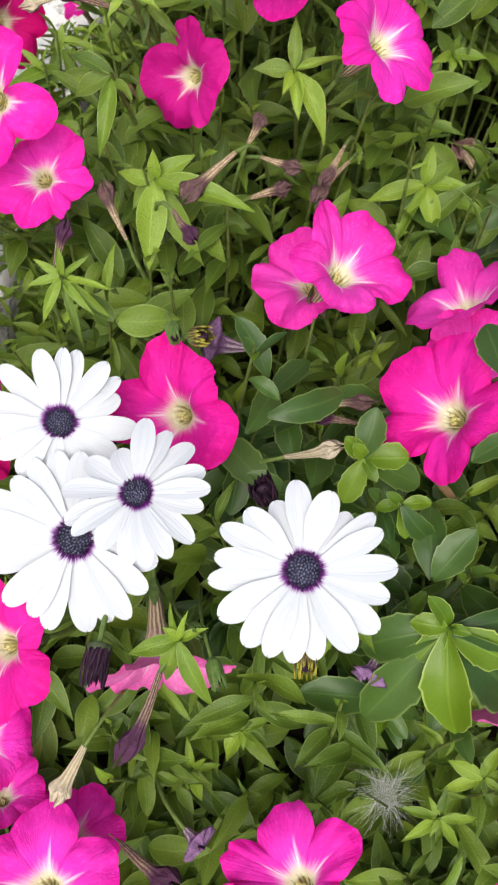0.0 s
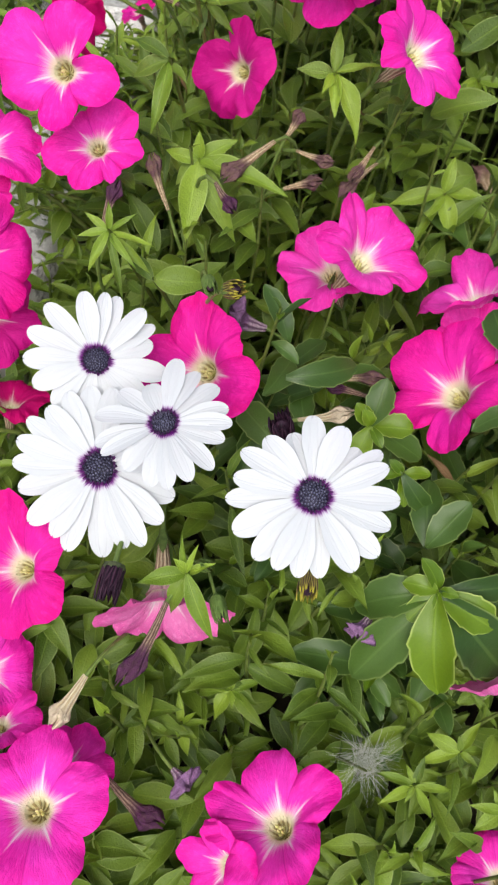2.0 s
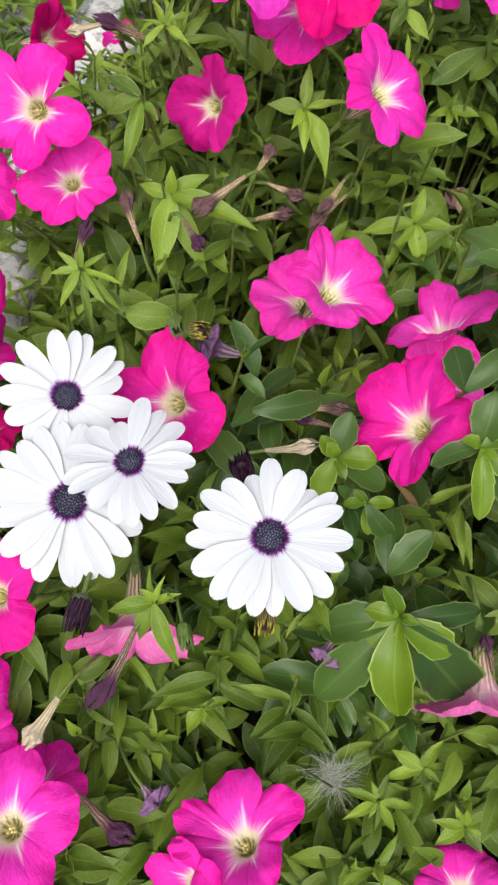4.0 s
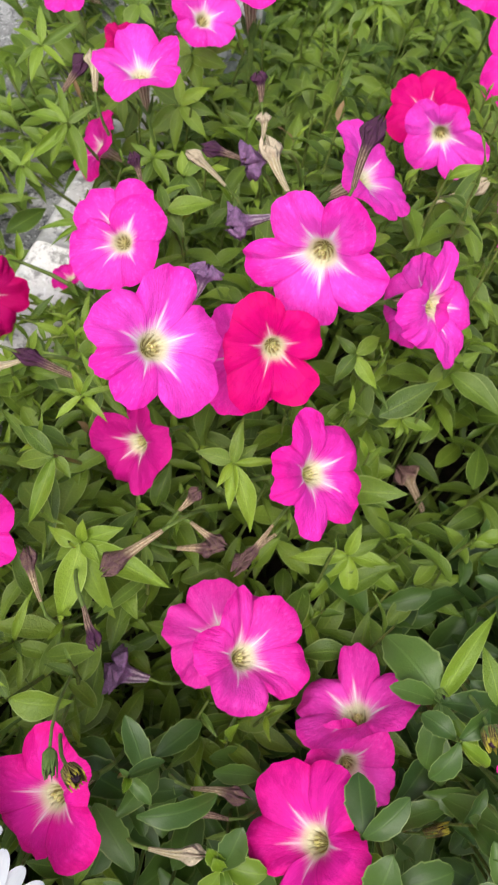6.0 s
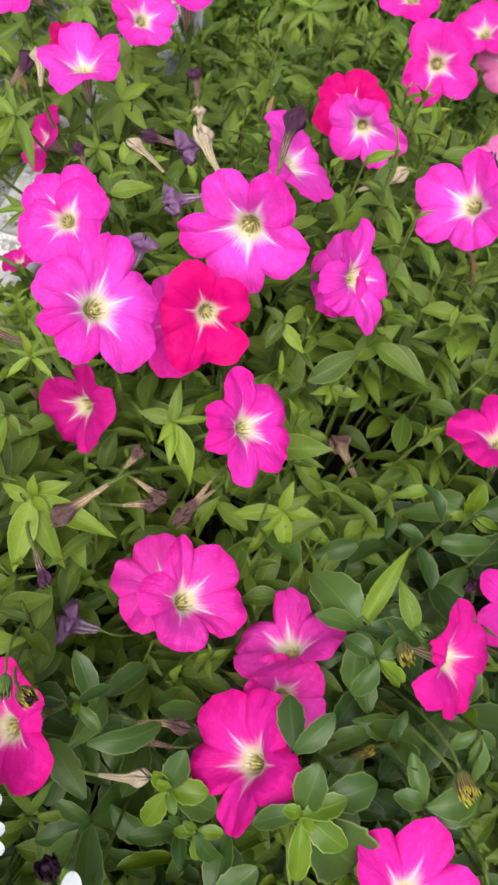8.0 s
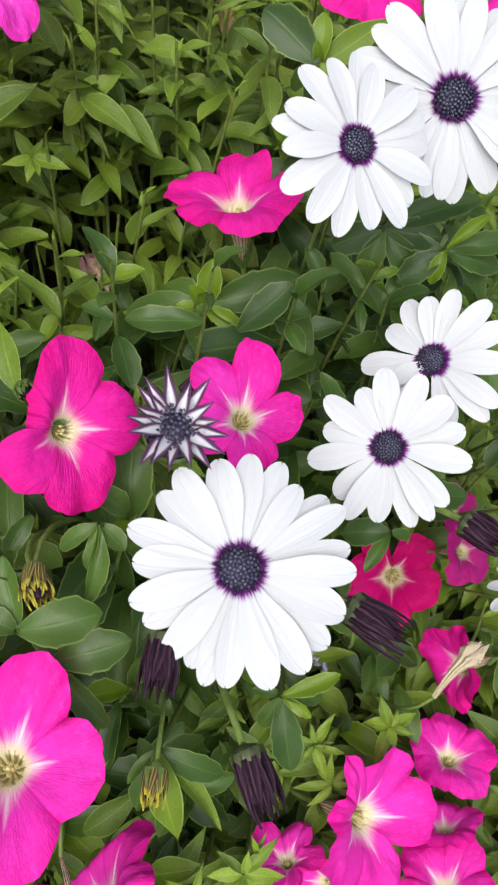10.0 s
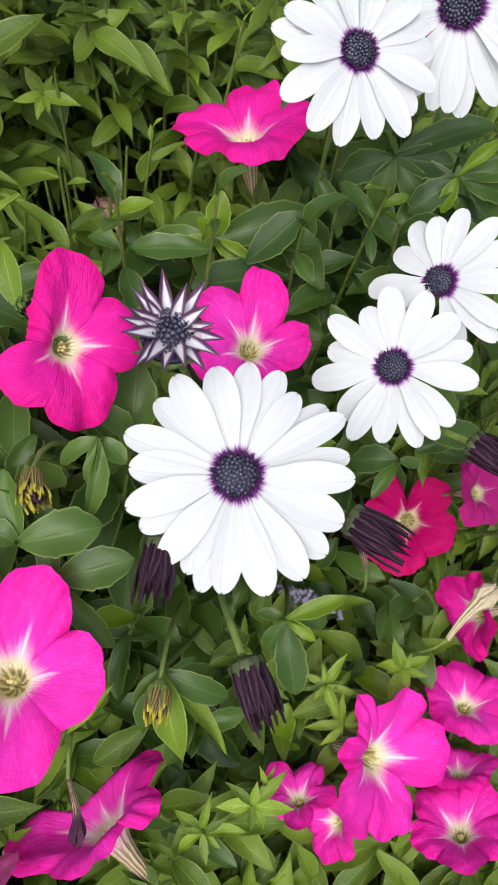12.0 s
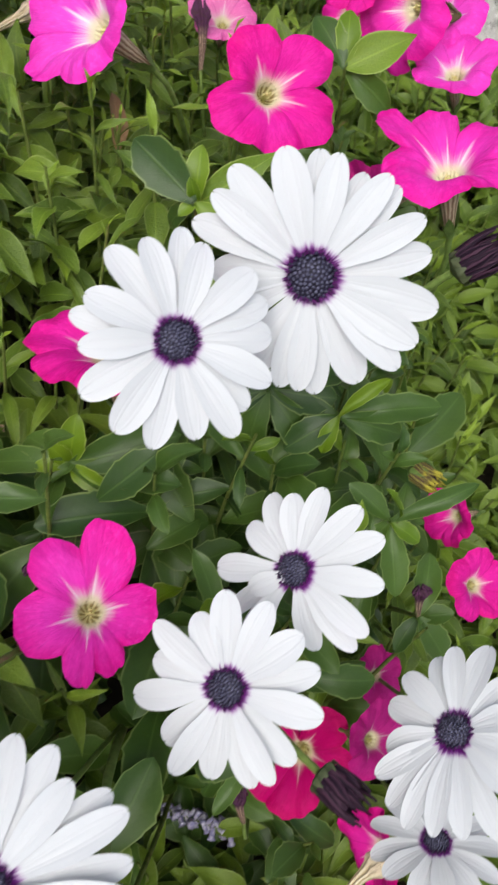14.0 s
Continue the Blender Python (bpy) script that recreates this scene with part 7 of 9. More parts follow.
blade(s, (0.2012, 0.0818, 0.1640), (0.1995, 0.0879, 0.1691), (-0.2329, -0.0672, 0.9702), 0.0034, "petunia", LEAF, 6)
blade(s, (0.2017, 0.0820, 0.1621), (0.2101, 0.0759, 0.1644), (-0.2329, -0.0672, 0.9702), 0.0041, "petunia", LEAF_YOUNG, 7)
s = shoot((0.2368, 0.1247, 0.1700), "petunia_shoot", "petunia shoot tip with narrow hairy leaves")
blade(s, (0.2371, 0.1249, 0.1691), (0.2282, 0.1160, 0.1633), (-0.3047, -0.1577, 0.9393), 0.0034, "narrow", LEAF, 0)
blade(s, (0.2377, 0.1252, 0.1672), (0.2364, 0.1403, 0.1744), (-0.3047, -0.1577, 0.9393), 0.0053, "narrow", LEAF_YOUNG, 1)
blade(s, (0.2383, 0.1255, 0.1653), (0.2515, 0.1162, 0.1614), (-0.3047, -0.1577, 0.9393), 0.0053, "narrow", LEAF, 2)
blade(s, (0.2371, 0.1249, 0.1691), (0.2209, 0.1249, 0.1666), (-0.3047, -0.1577, 0.9393), 0.0038, "narrow", LEAF_YOUNG, 3)
blade(s, (0.2377, 0.1252, 0.1672), (0.2464, 0.1316, 0.1768), (-0.3047, -0.1577, 0.9393), 0.0038, "narrow", LEAF_YOUNG, 4)
blade(s, (0.2383, 0.1255, 0.1653), (0.2367, 0.1158, 0.1611), (-0.3047, -0.1577, 0.9393), 0.0027, "narrow", LEAF, 5)
blade(s, (0.2371, 0.1249, 0.1691), (0.2307, 0.1295, 0.1757), (-0.3047, -0.1577, 0.9393), 0.0025, "narrow", LEAF, 6)
blade(s, (0.2377, 0.1252, 0.1672), (0.2491, 0.1240, 0.1664), (-0.3047, -0.1577, 0.9393), 0.0025, "narrow", LEAF, 7)
s = shoot((0.2486, 0.0787, 0.1600), "petunia_shoot", "petunia shoot with oval green leaves")
blade(s, (0.2489, 0.0787, 0.1591), (0.2391, 0.0856, 0.1600), (-0.3242, -0.0581, 0.9442), 0.0047, "petunia", LEAF_YOUNG, 0)
blade(s, (0.2495, 0.0788, 0.1572), (0.2703, 0.0796, 0.1607), (-0.3242, -0.0581, 0.9442), 0.0090, "petunia", LEAF_YOUNG, 1)
blade(s, (0.2502, 0.0789, 0.1553), (0.2369, 0.0707, 0.1604), (-0.3242, -0.0581, 0.9442), 0.0046, "petunia", LEAF_YOUNG, 2)
blade(s, (0.2489, 0.0787, 0.1591), (0.2489, 0.0907, 0.1682), (-0.3242, -0.0581, 0.9442), 0.0061, "petunia", LEAF_YOUNG, 3)
blade(s, (0.2495, 0.0788, 0.1572), (0.2628, 0.0668, 0.1498), (-0.3242, -0.0581, 0.9442), 0.0083, "petunia", LEAF_YOUNG, 4)
blade(s, (0.2502, 0.0789, 0.1553), (0.2377, 0.0803, 0.1540), (-0.3242, -0.0581, 0.9442), 0.0044, "petunia", LEAF_YOUNG, 5)
blade(s, (0.2489, 0.0787, 0.1591), (0.2590, 0.0836, 0.1581), (-0.3242, -0.0581, 0.9442), 0.0032, "petunia", LEAF_YOUNG, 6)
blade(s, (0.2495, 0.0788, 0.1572), (0.2458, 0.0692, 0.1542), (-0.3242, -0.0581, 0.9442), 0.0051, "petunia", LEAF, 7)
s = shoot((0.1798, 0.0633, 0.1650), "petunia_shoot", "petunia shoot tip with narrow hairy leaves")
blade(s, (0.1800, 0.0633, 0.1640), (0.2003, 0.0626, 0.1615), (-0.1889, -0.0271, 0.9816), 0.0045, "narrow", LEAF_YOUNG, 0)
blade(s, (0.1804, 0.0634, 0.1621), (0.1624, 0.0530, 0.1642), (-0.1889, -0.0271, 0.9816), 0.0053, "petunia", LEAF_YOUNG, 1)
blade(s, (0.1808, 0.0634, 0.1601), (0.1832, 0.0764, 0.1704), (-0.1889, -0.0271, 0.9816), 0.0043, "narrow", LEAF, 2)
blade(s, (0.1800, 0.0633, 0.1640), (0.1919, 0.0504, 0.1531), (-0.1889, -0.0271, 0.9816), 0.0053, "petunia", LEAF_YOUNG, 3)
blade(s, (0.1804, 0.0634, 0.1621), (0.1597, 0.0671, 0.1656), (-0.1889, -0.0271, 0.9816), 0.0053, "petunia", LEAF_YOUNG, 4)
blade(s, (0.1808, 0.0634, 0.1601), (0.1897, 0.0673, 0.1660), (-0.1889, -0.0271, 0.9816), 0.0031, "narrow", LEAF_YOUNG, 5)
blade(s, (0.1800, 0.0633, 0.1640), (0.1752, 0.0552, 0.1643), (-0.1889, -0.0271, 0.9816), 0.0027, "narrow", LEAF_YOUNG, 6)
blade(s, (0.1804, 0.0634, 0.1621), (0.1757, 0.0731, 0.1642), (-0.1889, -0.0271, 0.9816), 0.0040, "narrow", LEAF_YOUNG, 7)
s = shoot((0.2236, 0.0584, 0.1600), "petunia_shoot", "petunia shoot with oval green leaves")
blade(s, (0.2238, 0.0585, 0.1590), (0.2091, 0.0486, 0.1572), (-0.2764, -0.0158, 0.9609), 0.0076, "petunia", LEAF_YOUNG, 0)
blade(s, (0.2244, 0.0585, 0.1571), (0.2244, 0.0682, 0.1671), (-0.2764, -0.0158, 0.9609), 0.0040, "petunia", LEAF_YOUNG, 1)
blade(s, (0.2249, 0.0585, 0.1552), (0.2343, 0.0477, 0.1548), (-0.2764, -0.0158, 0.9609), 0.0079, "petunia", LEAF, 2)
blade(s, (0.2238, 0.0585, 0.1590), (0.2061, 0.0602, 0.1640), (-0.2764, -0.0158, 0.9609), 0.0067, "petunia", LEAF_YOUNG, 3)
blade(s, (0.2244, 0.0585, 0.1571), (0.2410, 0.0676, 0.1681), (-0.2764, -0.0158, 0.9609), 0.0081, "petunia", LEAF_YOUNG, 4)
blade(s, (0.2249, 0.0585, 0.1552), (0.2220, 0.0523, 0.1547), (-0.2764, -0.0158, 0.9609), 0.0036, "petunia", LEAF_YOUNG, 5)
blade(s, (0.2238, 0.0585, 0.1590), (0.2179, 0.0677, 0.1634), (-0.2764, -0.0158, 0.9609), 0.0041, "petunia", LEAF_YOUNG, 6)
blade(s, (0.2244, 0.0585, 0.1571), (0.2353, 0.0552, 0.1608), (-0.2764, -0.0158, 0.9609), 0.0043, "petunia", LEAF_YOUNG, 7)
s = shoot((0.2368, 0.1726, 0.1800), "petunia_shoot", "petunia shoot tip with narrow hairy leaves")
blade(s, (0.2371, 0.1729, 0.1791), (0.2358, 0.1593, 0.1767), (-0.3042, -0.2598, 0.9165), 0.0035, "narrow", LEAF_YOUNG, 0)
blade(s, (0.2377, 0.1734, 0.1773), (0.2286, 0.1788, 0.1841), (-0.3042, -0.2598, 0.9165), 0.0028, "narrow", LEAF_YOUNG, 1)
blade(s, (0.2383, 0.1739, 0.1754), (0.2546, 0.1713, 0.1829), (-0.3042, -0.2598, 0.9165), 0.0041, "narrow", LEAF_YOUNG, 2)
blade(s, (0.2371, 0.1729, 0.1791), (0.2224, 0.1640, 0.1711), (-0.3042, -0.2598, 0.9165), 0.0056, "petunia", LEAF_YOUNG, 3)
blade(s, (0.2377, 0.1734, 0.1773), (0.2408, 0.1879, 0.1843), (-0.3042, -0.2598, 0.9165), 0.0041, "narrow", LEAF_YOUNG, 4)
blade(s, (0.2383, 0.1739, 0.1754), (0.2448, 0.1659, 0.1723), (-0.3042, -0.2598, 0.9165), 0.0028, "narrow", LEAF_YOUNG, 5)
blade(s, (0.2371, 0.1729, 0.1791), (0.2257, 0.1757, 0.1770), (-0.3042, -0.2598, 0.9165), 0.0028, "narrow", LEAF_YOUNG, 6)
blade(s, (0.2377, 0.1734, 0.1773), (0.2457, 0.1768, 0.1788), (-0.3042, -0.2598, 0.9165), 0.0022, "narrow", LEAF, 7)
s = shoot((0.1943, 0.1180, 0.1700), "petunia_shoot", "petunia shoot with oval green leaves")
blade(s, (0.1945, 0.1182, 0.1690), (0.2038, 0.1268, 0.1767), (-0.2195, -0.1472, 0.9644), 0.0057, "petunia", LEAF, 0)
blade(s, (0.1950, 0.1185, 0.1671), (0.1937, 0.1052, 0.1681), (-0.2195, -0.1472, 0.9644), 0.0059, "petunia", LEAF, 1)
blade(s, (0.1954, 0.1187, 0.1652), (0.1869, 0.1251, 0.1690), (-0.2195, -0.1472, 0.9644), 0.0040, "petunia", LEAF, 2)
blade(s, (0.1945, 0.1182, 0.1690), (0.2083, 0.1187, 0.1638), (-0.2195, -0.1472, 0.9644), 0.0053, "petunia", LEAF_YOUNG, 3)
blade(s, (0.1950, 0.1185, 0.1671), (0.1789, 0.1079, 0.1637), (-0.2195, -0.1472, 0.9644), 0.0062, "petunia", LEAF, 4)
blade(s, (0.1954, 0.1187, 0.1652), (0.1963, 0.1245, 0.1699), (-0.2195, -0.1472, 0.9644), 0.0027, "petunia", LEAF_YOUNG, 5)
blade(s, (0.1945, 0.1182, 0.1690), (0.2001, 0.1121, 0.1660), (-0.2195, -0.1472, 0.9644), 0.0030, "petunia", LEAF_YOUNG, 6)
blade(s, (0.1950, 0.1185, 0.1671), (0.1835, 0.1196, 0.1707), (-0.2195, -0.1472, 0.9644), 0.0037, "petunia", LEAF_YOUNG, 7)
s = shoot((0.3682, 0.2009, 0.1400), "petunia_shoot", "petunia shoot tip with narrow hairy leaves")
blade(s, (0.3684, 0.2010, 0.1390), (0.3604, 0.1883, 0.1321), (-0.1624, -0.1610, 0.9735), 0.0046, "narrow", LEAF_YOUNG, 0)
blade(s, (0.3687, 0.2014, 0.1371), (0.3625, 0.2128, 0.1510), (-0.1624, -0.1610, 0.9735), 0.0038, "narrow", LEAF_YOUNG, 1)
blade(s, (0.3690, 0.2017, 0.1351), (0.3808, 0.1960, 0.1362), (-0.1624, -0.1610, 0.9735), 0.0035, "narrow", LEAF, 2)
blade(s, (0.3684, 0.2010, 0.1390), (0.3494, 0.1972, 0.1359), (-0.1624, -0.1610, 0.9735), 0.0059, "petunia", LEAF, 3)
blade(s, (0.3687, 0.2014, 0.1371), (0.3787, 0.2123, 0.1393), (-0.1624, -0.1610, 0.9735), 0.0042, "narrow", LEAF_YOUNG, 4)
blade(s, (0.3690, 0.2017, 0.1351), (0.3696, 0.1951, 0.1346), (-0.1624, -0.1610, 0.9735), 0.0021, "narrow", LEAF, 5)
blade(s, (0.3684, 0.2010, 0.1390), (0.3600, 0.2071, 0.1389), (-0.1624, -0.1610, 0.9735), 0.0034, "narrow", LEAF_YOUNG, 6)
blade(s, (0.3687, 0.2014, 0.1371), (0.3824, 0.2021, 0.1405), (-0.1624, -0.1610, 0.9735), 0.0030, "narrow", LEAF_YOUNG, 7)
s = shoot((0.3937, 0.2321, 0.1400), "petunia_shoot", "petunia shoot with oval green leaves")
blade(s, (0.3940, 0.2323, 0.1391), (0.3803, 0.2339, 0.1354), (-0.2195, -0.2318, 0.9477), 0.0058, "petunia", LEAF_YOUNG, 0)
blade(s, (0.3944, 0.2328, 0.1372), (0.4075, 0.2412, 0.1380), (-0.2195, -0.2318, 0.9477), 0.0060, "petunia", LEAF_YOUNG, 1)
blade(s, (0.3948, 0.2333, 0.1353), (0.3888, 0.2146, 0.1329), (-0.2195, -0.2318, 0.9477), 0.0069, "petunia", LEAF_YOUNG, 2)
blade(s, (0.3940, 0.2323, 0.1391), (0.3838, 0.2432, 0.1483), (-0.2195, -0.2318, 0.9477), 0.0076, "petunia", LEAF_YOUNG, 3)
blade(s, (0.3944, 0.2328, 0.1372), (0.4064, 0.2294, 0.1407), (-0.2195, -0.2318, 0.9477), 0.0041, "petunia", LEAF_YOUNG, 4)
blade(s, (0.3948, 0.2333, 0.1353), (0.3858, 0.2287, 0.1393), (-0.2195, -0.2318, 0.9477), 0.0035, "petunia", LEAF_YOUNG, 5)
blade(s, (0.3940, 0.2323, 0.1391), (0.3979, 0.2399, 0.1419), (-0.2195, -0.2318, 0.9477), 0.0042, "petunia", LEAF_YOUNG, 6)
blade(s, (0.3944, 0.2328, 0.1372), (0.3979, 0.2218, 0.1378), (-0.2195, -0.2318, 0.9477), 0.0053, "petunia", LEAF_YOUNG, 7)
s = shoot((0.3564, 0.2144, 0.1500), "petunia_shoot", "petunia shoot tip with narrow hairy leaves")
blade(s, (0.3566, 0.2146, 0.1490), (0.3729, 0.2125, 0.1477), (-0.1363, -0.1989, 0.9705), 0.0038, "narrow", LEAF, 0)
blade(s, (0.3568, 0.2150, 0.1471), (0.3450, 0.2086, 0.1492), (-0.1363, -0.1989, 0.9705), 0.0029, "narrow", LEAF, 1)
blade(s, (0.3571, 0.2154, 0.1451), (0.3635, 0.2305, 0.1529), (-0.1363, -0.1989, 0.9705), 0.0056, "petunia", LEAF_YOUNG, 2)
blade(s, (0.3566, 0.2146, 0.1490), (0.3637, 0.2015, 0.1453), (-0.1363, -0.1989, 0.9705), 0.0051, "petunia", LEAF_YOUNG, 3)
blade(s, (0.3568, 0.2150, 0.1471), (0.3442, 0.2188, 0.1479), (-0.1363, -0.1989, 0.9705), 0.0035, "narrow", LEAF_YOUNG, 4)
blade(s, (0.3571, 0.2154, 0.1451), (0.3655, 0.2175, 0.1493), (-0.1363, -0.1989, 0.9705), 0.0022, "narrow", LEAF, 5)
blade(s, (0.3566, 0.2146, 0.1490), (0.3506, 0.2060, 0.1478), (-0.1363, -0.1989, 0.9705), 0.0033, "narrow", LEAF, 6)
blade(s, (0.3568, 0.2150, 0.1471), (0.3537, 0.2238, 0.1528), (-0.1363, -0.1989, 0.9705), 0.0027, "narrow", LEAF_YOUNG, 7)
s = shoot((0.3298, 0.1563, 0.1700), "petunia_shoot", "petunia shoot with oval green leaves")
blade(s, (0.3299, 0.1563, 0.1690), (0.3149, 0.1532, 0.1673), (-0.0748, -0.0562, 0.9956), 0.0058, "petunia", LEAF_YOUNG, 0)
blade(s, (0.3300, 0.1564, 0.1670), (0.3434, 0.1712, 0.1745), (-0.0748, -0.0562, 0.9956), 0.0070, "petunia", LEAF_YOUNG, 1)
blade(s, (0.3302, 0.1565, 0.1650), (0.3319, 0.1466, 0.1580), (-0.0748, -0.0562, 0.9956), 0.0043, "petunia", LEAF, 2)
blade(s, (0.3299, 0.1563, 0.1690), (0.3178, 0.1634, 0.1750), (-0.0748, -0.0562, 0.9956), 0.0050, "petunia", LEAF, 3)
blade(s, (0.3300, 0.1564, 0.1670), (0.3491, 0.1580, 0.1651), (-0.0748, -0.0562, 0.9956), 0.0070, "petunia", LEAF_YOUNG, 4)
blade(s, (0.3302, 0.1565, 0.1650), (0.3204, 0.1488, 0.1615), (-0.0748, -0.0562, 0.9956), 0.0053, "petunia", LEAF, 5)
blade(s, (0.3299, 0.1563, 0.1690), (0.3303, 0.1648, 0.1757), (-0.0748, -0.0562, 0.9956), 0.0041, "petunia", LEAF_YOUNG, 6)
blade(s, (0.3300, 0.1564, 0.1670), (0.3387, 0.1491, 0.1604), (-0.0748, -0.0562, 0.9956), 0.0053, "petunia", LEAF_YOUNG, 7)
s = shoot((0.3122, 0.1425, 0.1700), "petunia_shoot", "petunia shoot tip with narrow hairy leaves")
blade(s, (0.3123, 0.1425, 0.1690), (0.3158, 0.1307, 0.1659), (-0.0268, -0.0187, 0.9995), 0.0037, "narrow", LEAF, 0)
blade(s, (0.3123, 0.1426, 0.1670), (0.2983, 0.1492, 0.1669), (-0.0268, -0.0187, 0.9995), 0.0051, "petunia", LEAF_YOUNG, 1)
blade(s, (0.3124, 0.1426, 0.1650), (0.3307, 0.1456, 0.1693), (-0.0268, -0.0187, 0.9995), 0.0050, "petunia", LEAF_YOUNG, 2)
blade(s, (0.3123, 0.1425, 0.1690), (0.3028, 0.1332, 0.1583), (-0.0268, -0.0187, 0.9995), 0.0047, "petunia", LEAF_YOUNG, 3)
blade(s, (0.3123, 0.1426, 0.1670), (0.3113, 0.1574, 0.1768), (-0.0268, -0.0187, 0.9995), 0.0043, "petunia", LEAF_YOUNG, 4)
blade(s, (0.3124, 0.1426, 0.1650), (0.3205, 0.1368, 0.1669), (-0.0268, -0.0187, 0.9995), 0.0026, "narrow", LEAF_YOUNG, 5)
blade(s, (0.3123, 0.1425, 0.1690), (0.3008, 0.1422, 0.1722), (-0.0268, -0.0187, 0.9995), 0.0034, "narrow", LEAF, 6)
blade(s, (0.3123, 0.1426, 0.1670), (0.3207, 0.1486, 0.1721), (-0.0268, -0.0187, 0.9995), 0.0029, "narrow", LEAF, 7)
s = shoot((0.1769, 0.4653, 0.2750), "petunia_shoot", "petunia shoot with oval green leaves")
blade(s, (0.1766, 0.4661, 0.2744), (0.1859, 0.4729, 0.2733), (0.2871, -0.7532, 0.5918), 0.0043, "petunia", LEAF_YOUNG, 0)
blade(s, (0.1760, 0.4676, 0.2732), (0.1681, 0.4605, 0.2656), (0.2871, -0.7532, 0.5918), 0.0059, "petunia", LEAF_YOUNG, 1)
blade(s, (0.1754, 0.4691, 0.2720), (0.1728, 0.4774, 0.2792), (0.2871, -0.7532, 0.5918), 0.0045, "petunia", LEAF_YOUNG, 2)
blade(s, (0.1766, 0.4661, 0.2744), (0.1869, 0.4587, 0.2748), (0.2871, -0.7532, 0.5918), 0.0038, "petunia", LEAF_YOUNG, 3)
blade(s, (0.1760, 0.4676, 0.2732), (0.1636, 0.4667, 0.2712), (0.2871, -0.7532, 0.5918), 0.0039, "petunia", LEAF_YOUNG, 4)
blade(s, (0.1754, 0.4691, 0.2720), (0.1807, 0.4750, 0.2745), (0.2871, -0.7532, 0.5918), 0.0036, "petunia", LEAF, 5)
blade(s, (0.1766, 0.4661, 0.2744), (0.1760, 0.4609, 0.2669), (0.2871, -0.7532, 0.5918), 0.0043, "petunia", LEAF, 6)
blade(s, (0.1760, 0.4676, 0.2732), (0.1700, 0.4706, 0.2767), (0.2871, -0.7532, 0.5918), 0.0029, "petunia", LEAF_YOUNG, 7)
s = shoot((0.2068, 0.4534, 0.2700), "petunia_shoot", "petunia shoot tip with narrow hairy leaves")
blade(s, (0.2066, 0.4542, 0.2694), (0.1898, 0.4640, 0.2701), (0.2256, -0.7493, 0.6226), 0.0047, "narrow", LEAF, 0)
blade(s, (0.2062, 0.4557, 0.2681), (0.2206, 0.4605, 0.2681), (0.2256, -0.7493, 0.6226), 0.0044, "narrow", LEAF, 1)
blade(s, (0.2057, 0.4572, 0.2669), (0.1997, 0.4489, 0.2642), (0.2256, -0.7493, 0.6226), 0.0024, "narrow", LEAF, 2)
blade(s, (0.2066, 0.4542, 0.2694), (0.2055, 0.4631, 0.2752), (0.2256, -0.7493, 0.6226), 0.0037, "narrow", LEAF_YOUNG, 3)
blade(s, (0.2062, 0.4557, 0.2681), (0.2174, 0.4476, 0.2657), (0.2256, -0.7493, 0.6226), 0.0034, "narrow", LEAF_YOUNG, 4)
blade(s, (0.2057, 0.4572, 0.2669), (0.1955, 0.4576, 0.2655), (0.2256, -0.7493, 0.6226), 0.0025, "narrow", LEAF, 5)
blade(s, (0.2066, 0.4542, 0.2694), (0.2108, 0.4597, 0.2699), (0.2256, -0.7493, 0.6226), 0.0016, "narrow", LEAF_YOUNG, 6)
blade(s, (0.2062, 0.4557, 0.2681), (0.2053, 0.4502, 0.2637), (0.2256, -0.7493, 0.6226), 0.0021, "narrow", LEAF_YOUNG, 7)
s = shoot((0.1748, 0.4196, 0.2700), "petunia_shoot", "petunia shoot with oval green leaves")
blade(s, (0.1745, 0.4203, 0.2694), (0.1811, 0.4305, 0.2690), (0.3128, -0.6956, 0.6468), 0.0041, "petunia", LEAF_YOUNG, 0)
blade(s, (0.1739, 0.4217, 0.2681), (0.1735, 0.4096, 0.2646), (0.3128, -0.6956, 0.6468), 0.0048, "petunia", LEAF_YOUNG, 1)
blade(s, (0.1732, 0.4231, 0.2668), (0.1652, 0.4273, 0.2776), (0.3128, -0.6956, 0.6468), 0.0073, "petunia", LEAF, 2)
blade(s, (0.1745, 0.4203, 0.2694), (0.1927, 0.4188, 0.2683), (0.3128, -0.6956, 0.6468), 0.0069, "petunia", LEAF_YOUNG, 3)
blade(s, (0.1739, 0.4217, 0.2681), (0.1637, 0.4109, 0.2688), (0.3128, -0.6956, 0.6468), 0.0060, "petunia", LEAF_YOUNG, 4)
blade(s, (0.1732, 0.4231, 0.2668), (0.1779, 0.4279, 0.2744), (0.3128, -0.6956, 0.6468), 0.0037, "petunia", LEAF_YOUNG, 5)
blade(s, (0.1745, 0.4203, 0.2694), (0.1800, 0.4119, 0.2669), (0.3128, -0.6956, 0.6468), 0.0037, "petunia", LEAF_YOUNG, 6)
blade(s, (0.1739, 0.4217, 0.2681), (0.1669, 0.4236, 0.2688), (0.3128, -0.6956, 0.6468), 0.0022, "petunia", LEAF, 7)
s = shoot((0.2181, 0.4954, 0.2700), "petunia_shoot", "petunia shoot tip with narrow hairy leaves")
blade(s, (0.2179, 0.4962, 0.2694), (0.2346, 0.4946, 0.2649), (0.1859, -0.7921, 0.5814), 0.0043, "narrow", LEAF, 0)
blade(s, (0.2175, 0.4978, 0.2683), (0.2015, 0.4926, 0.2652), (0.1859, -0.7921, 0.5814), 0.0041, "narrow", LEAF_YOUNG, 1)
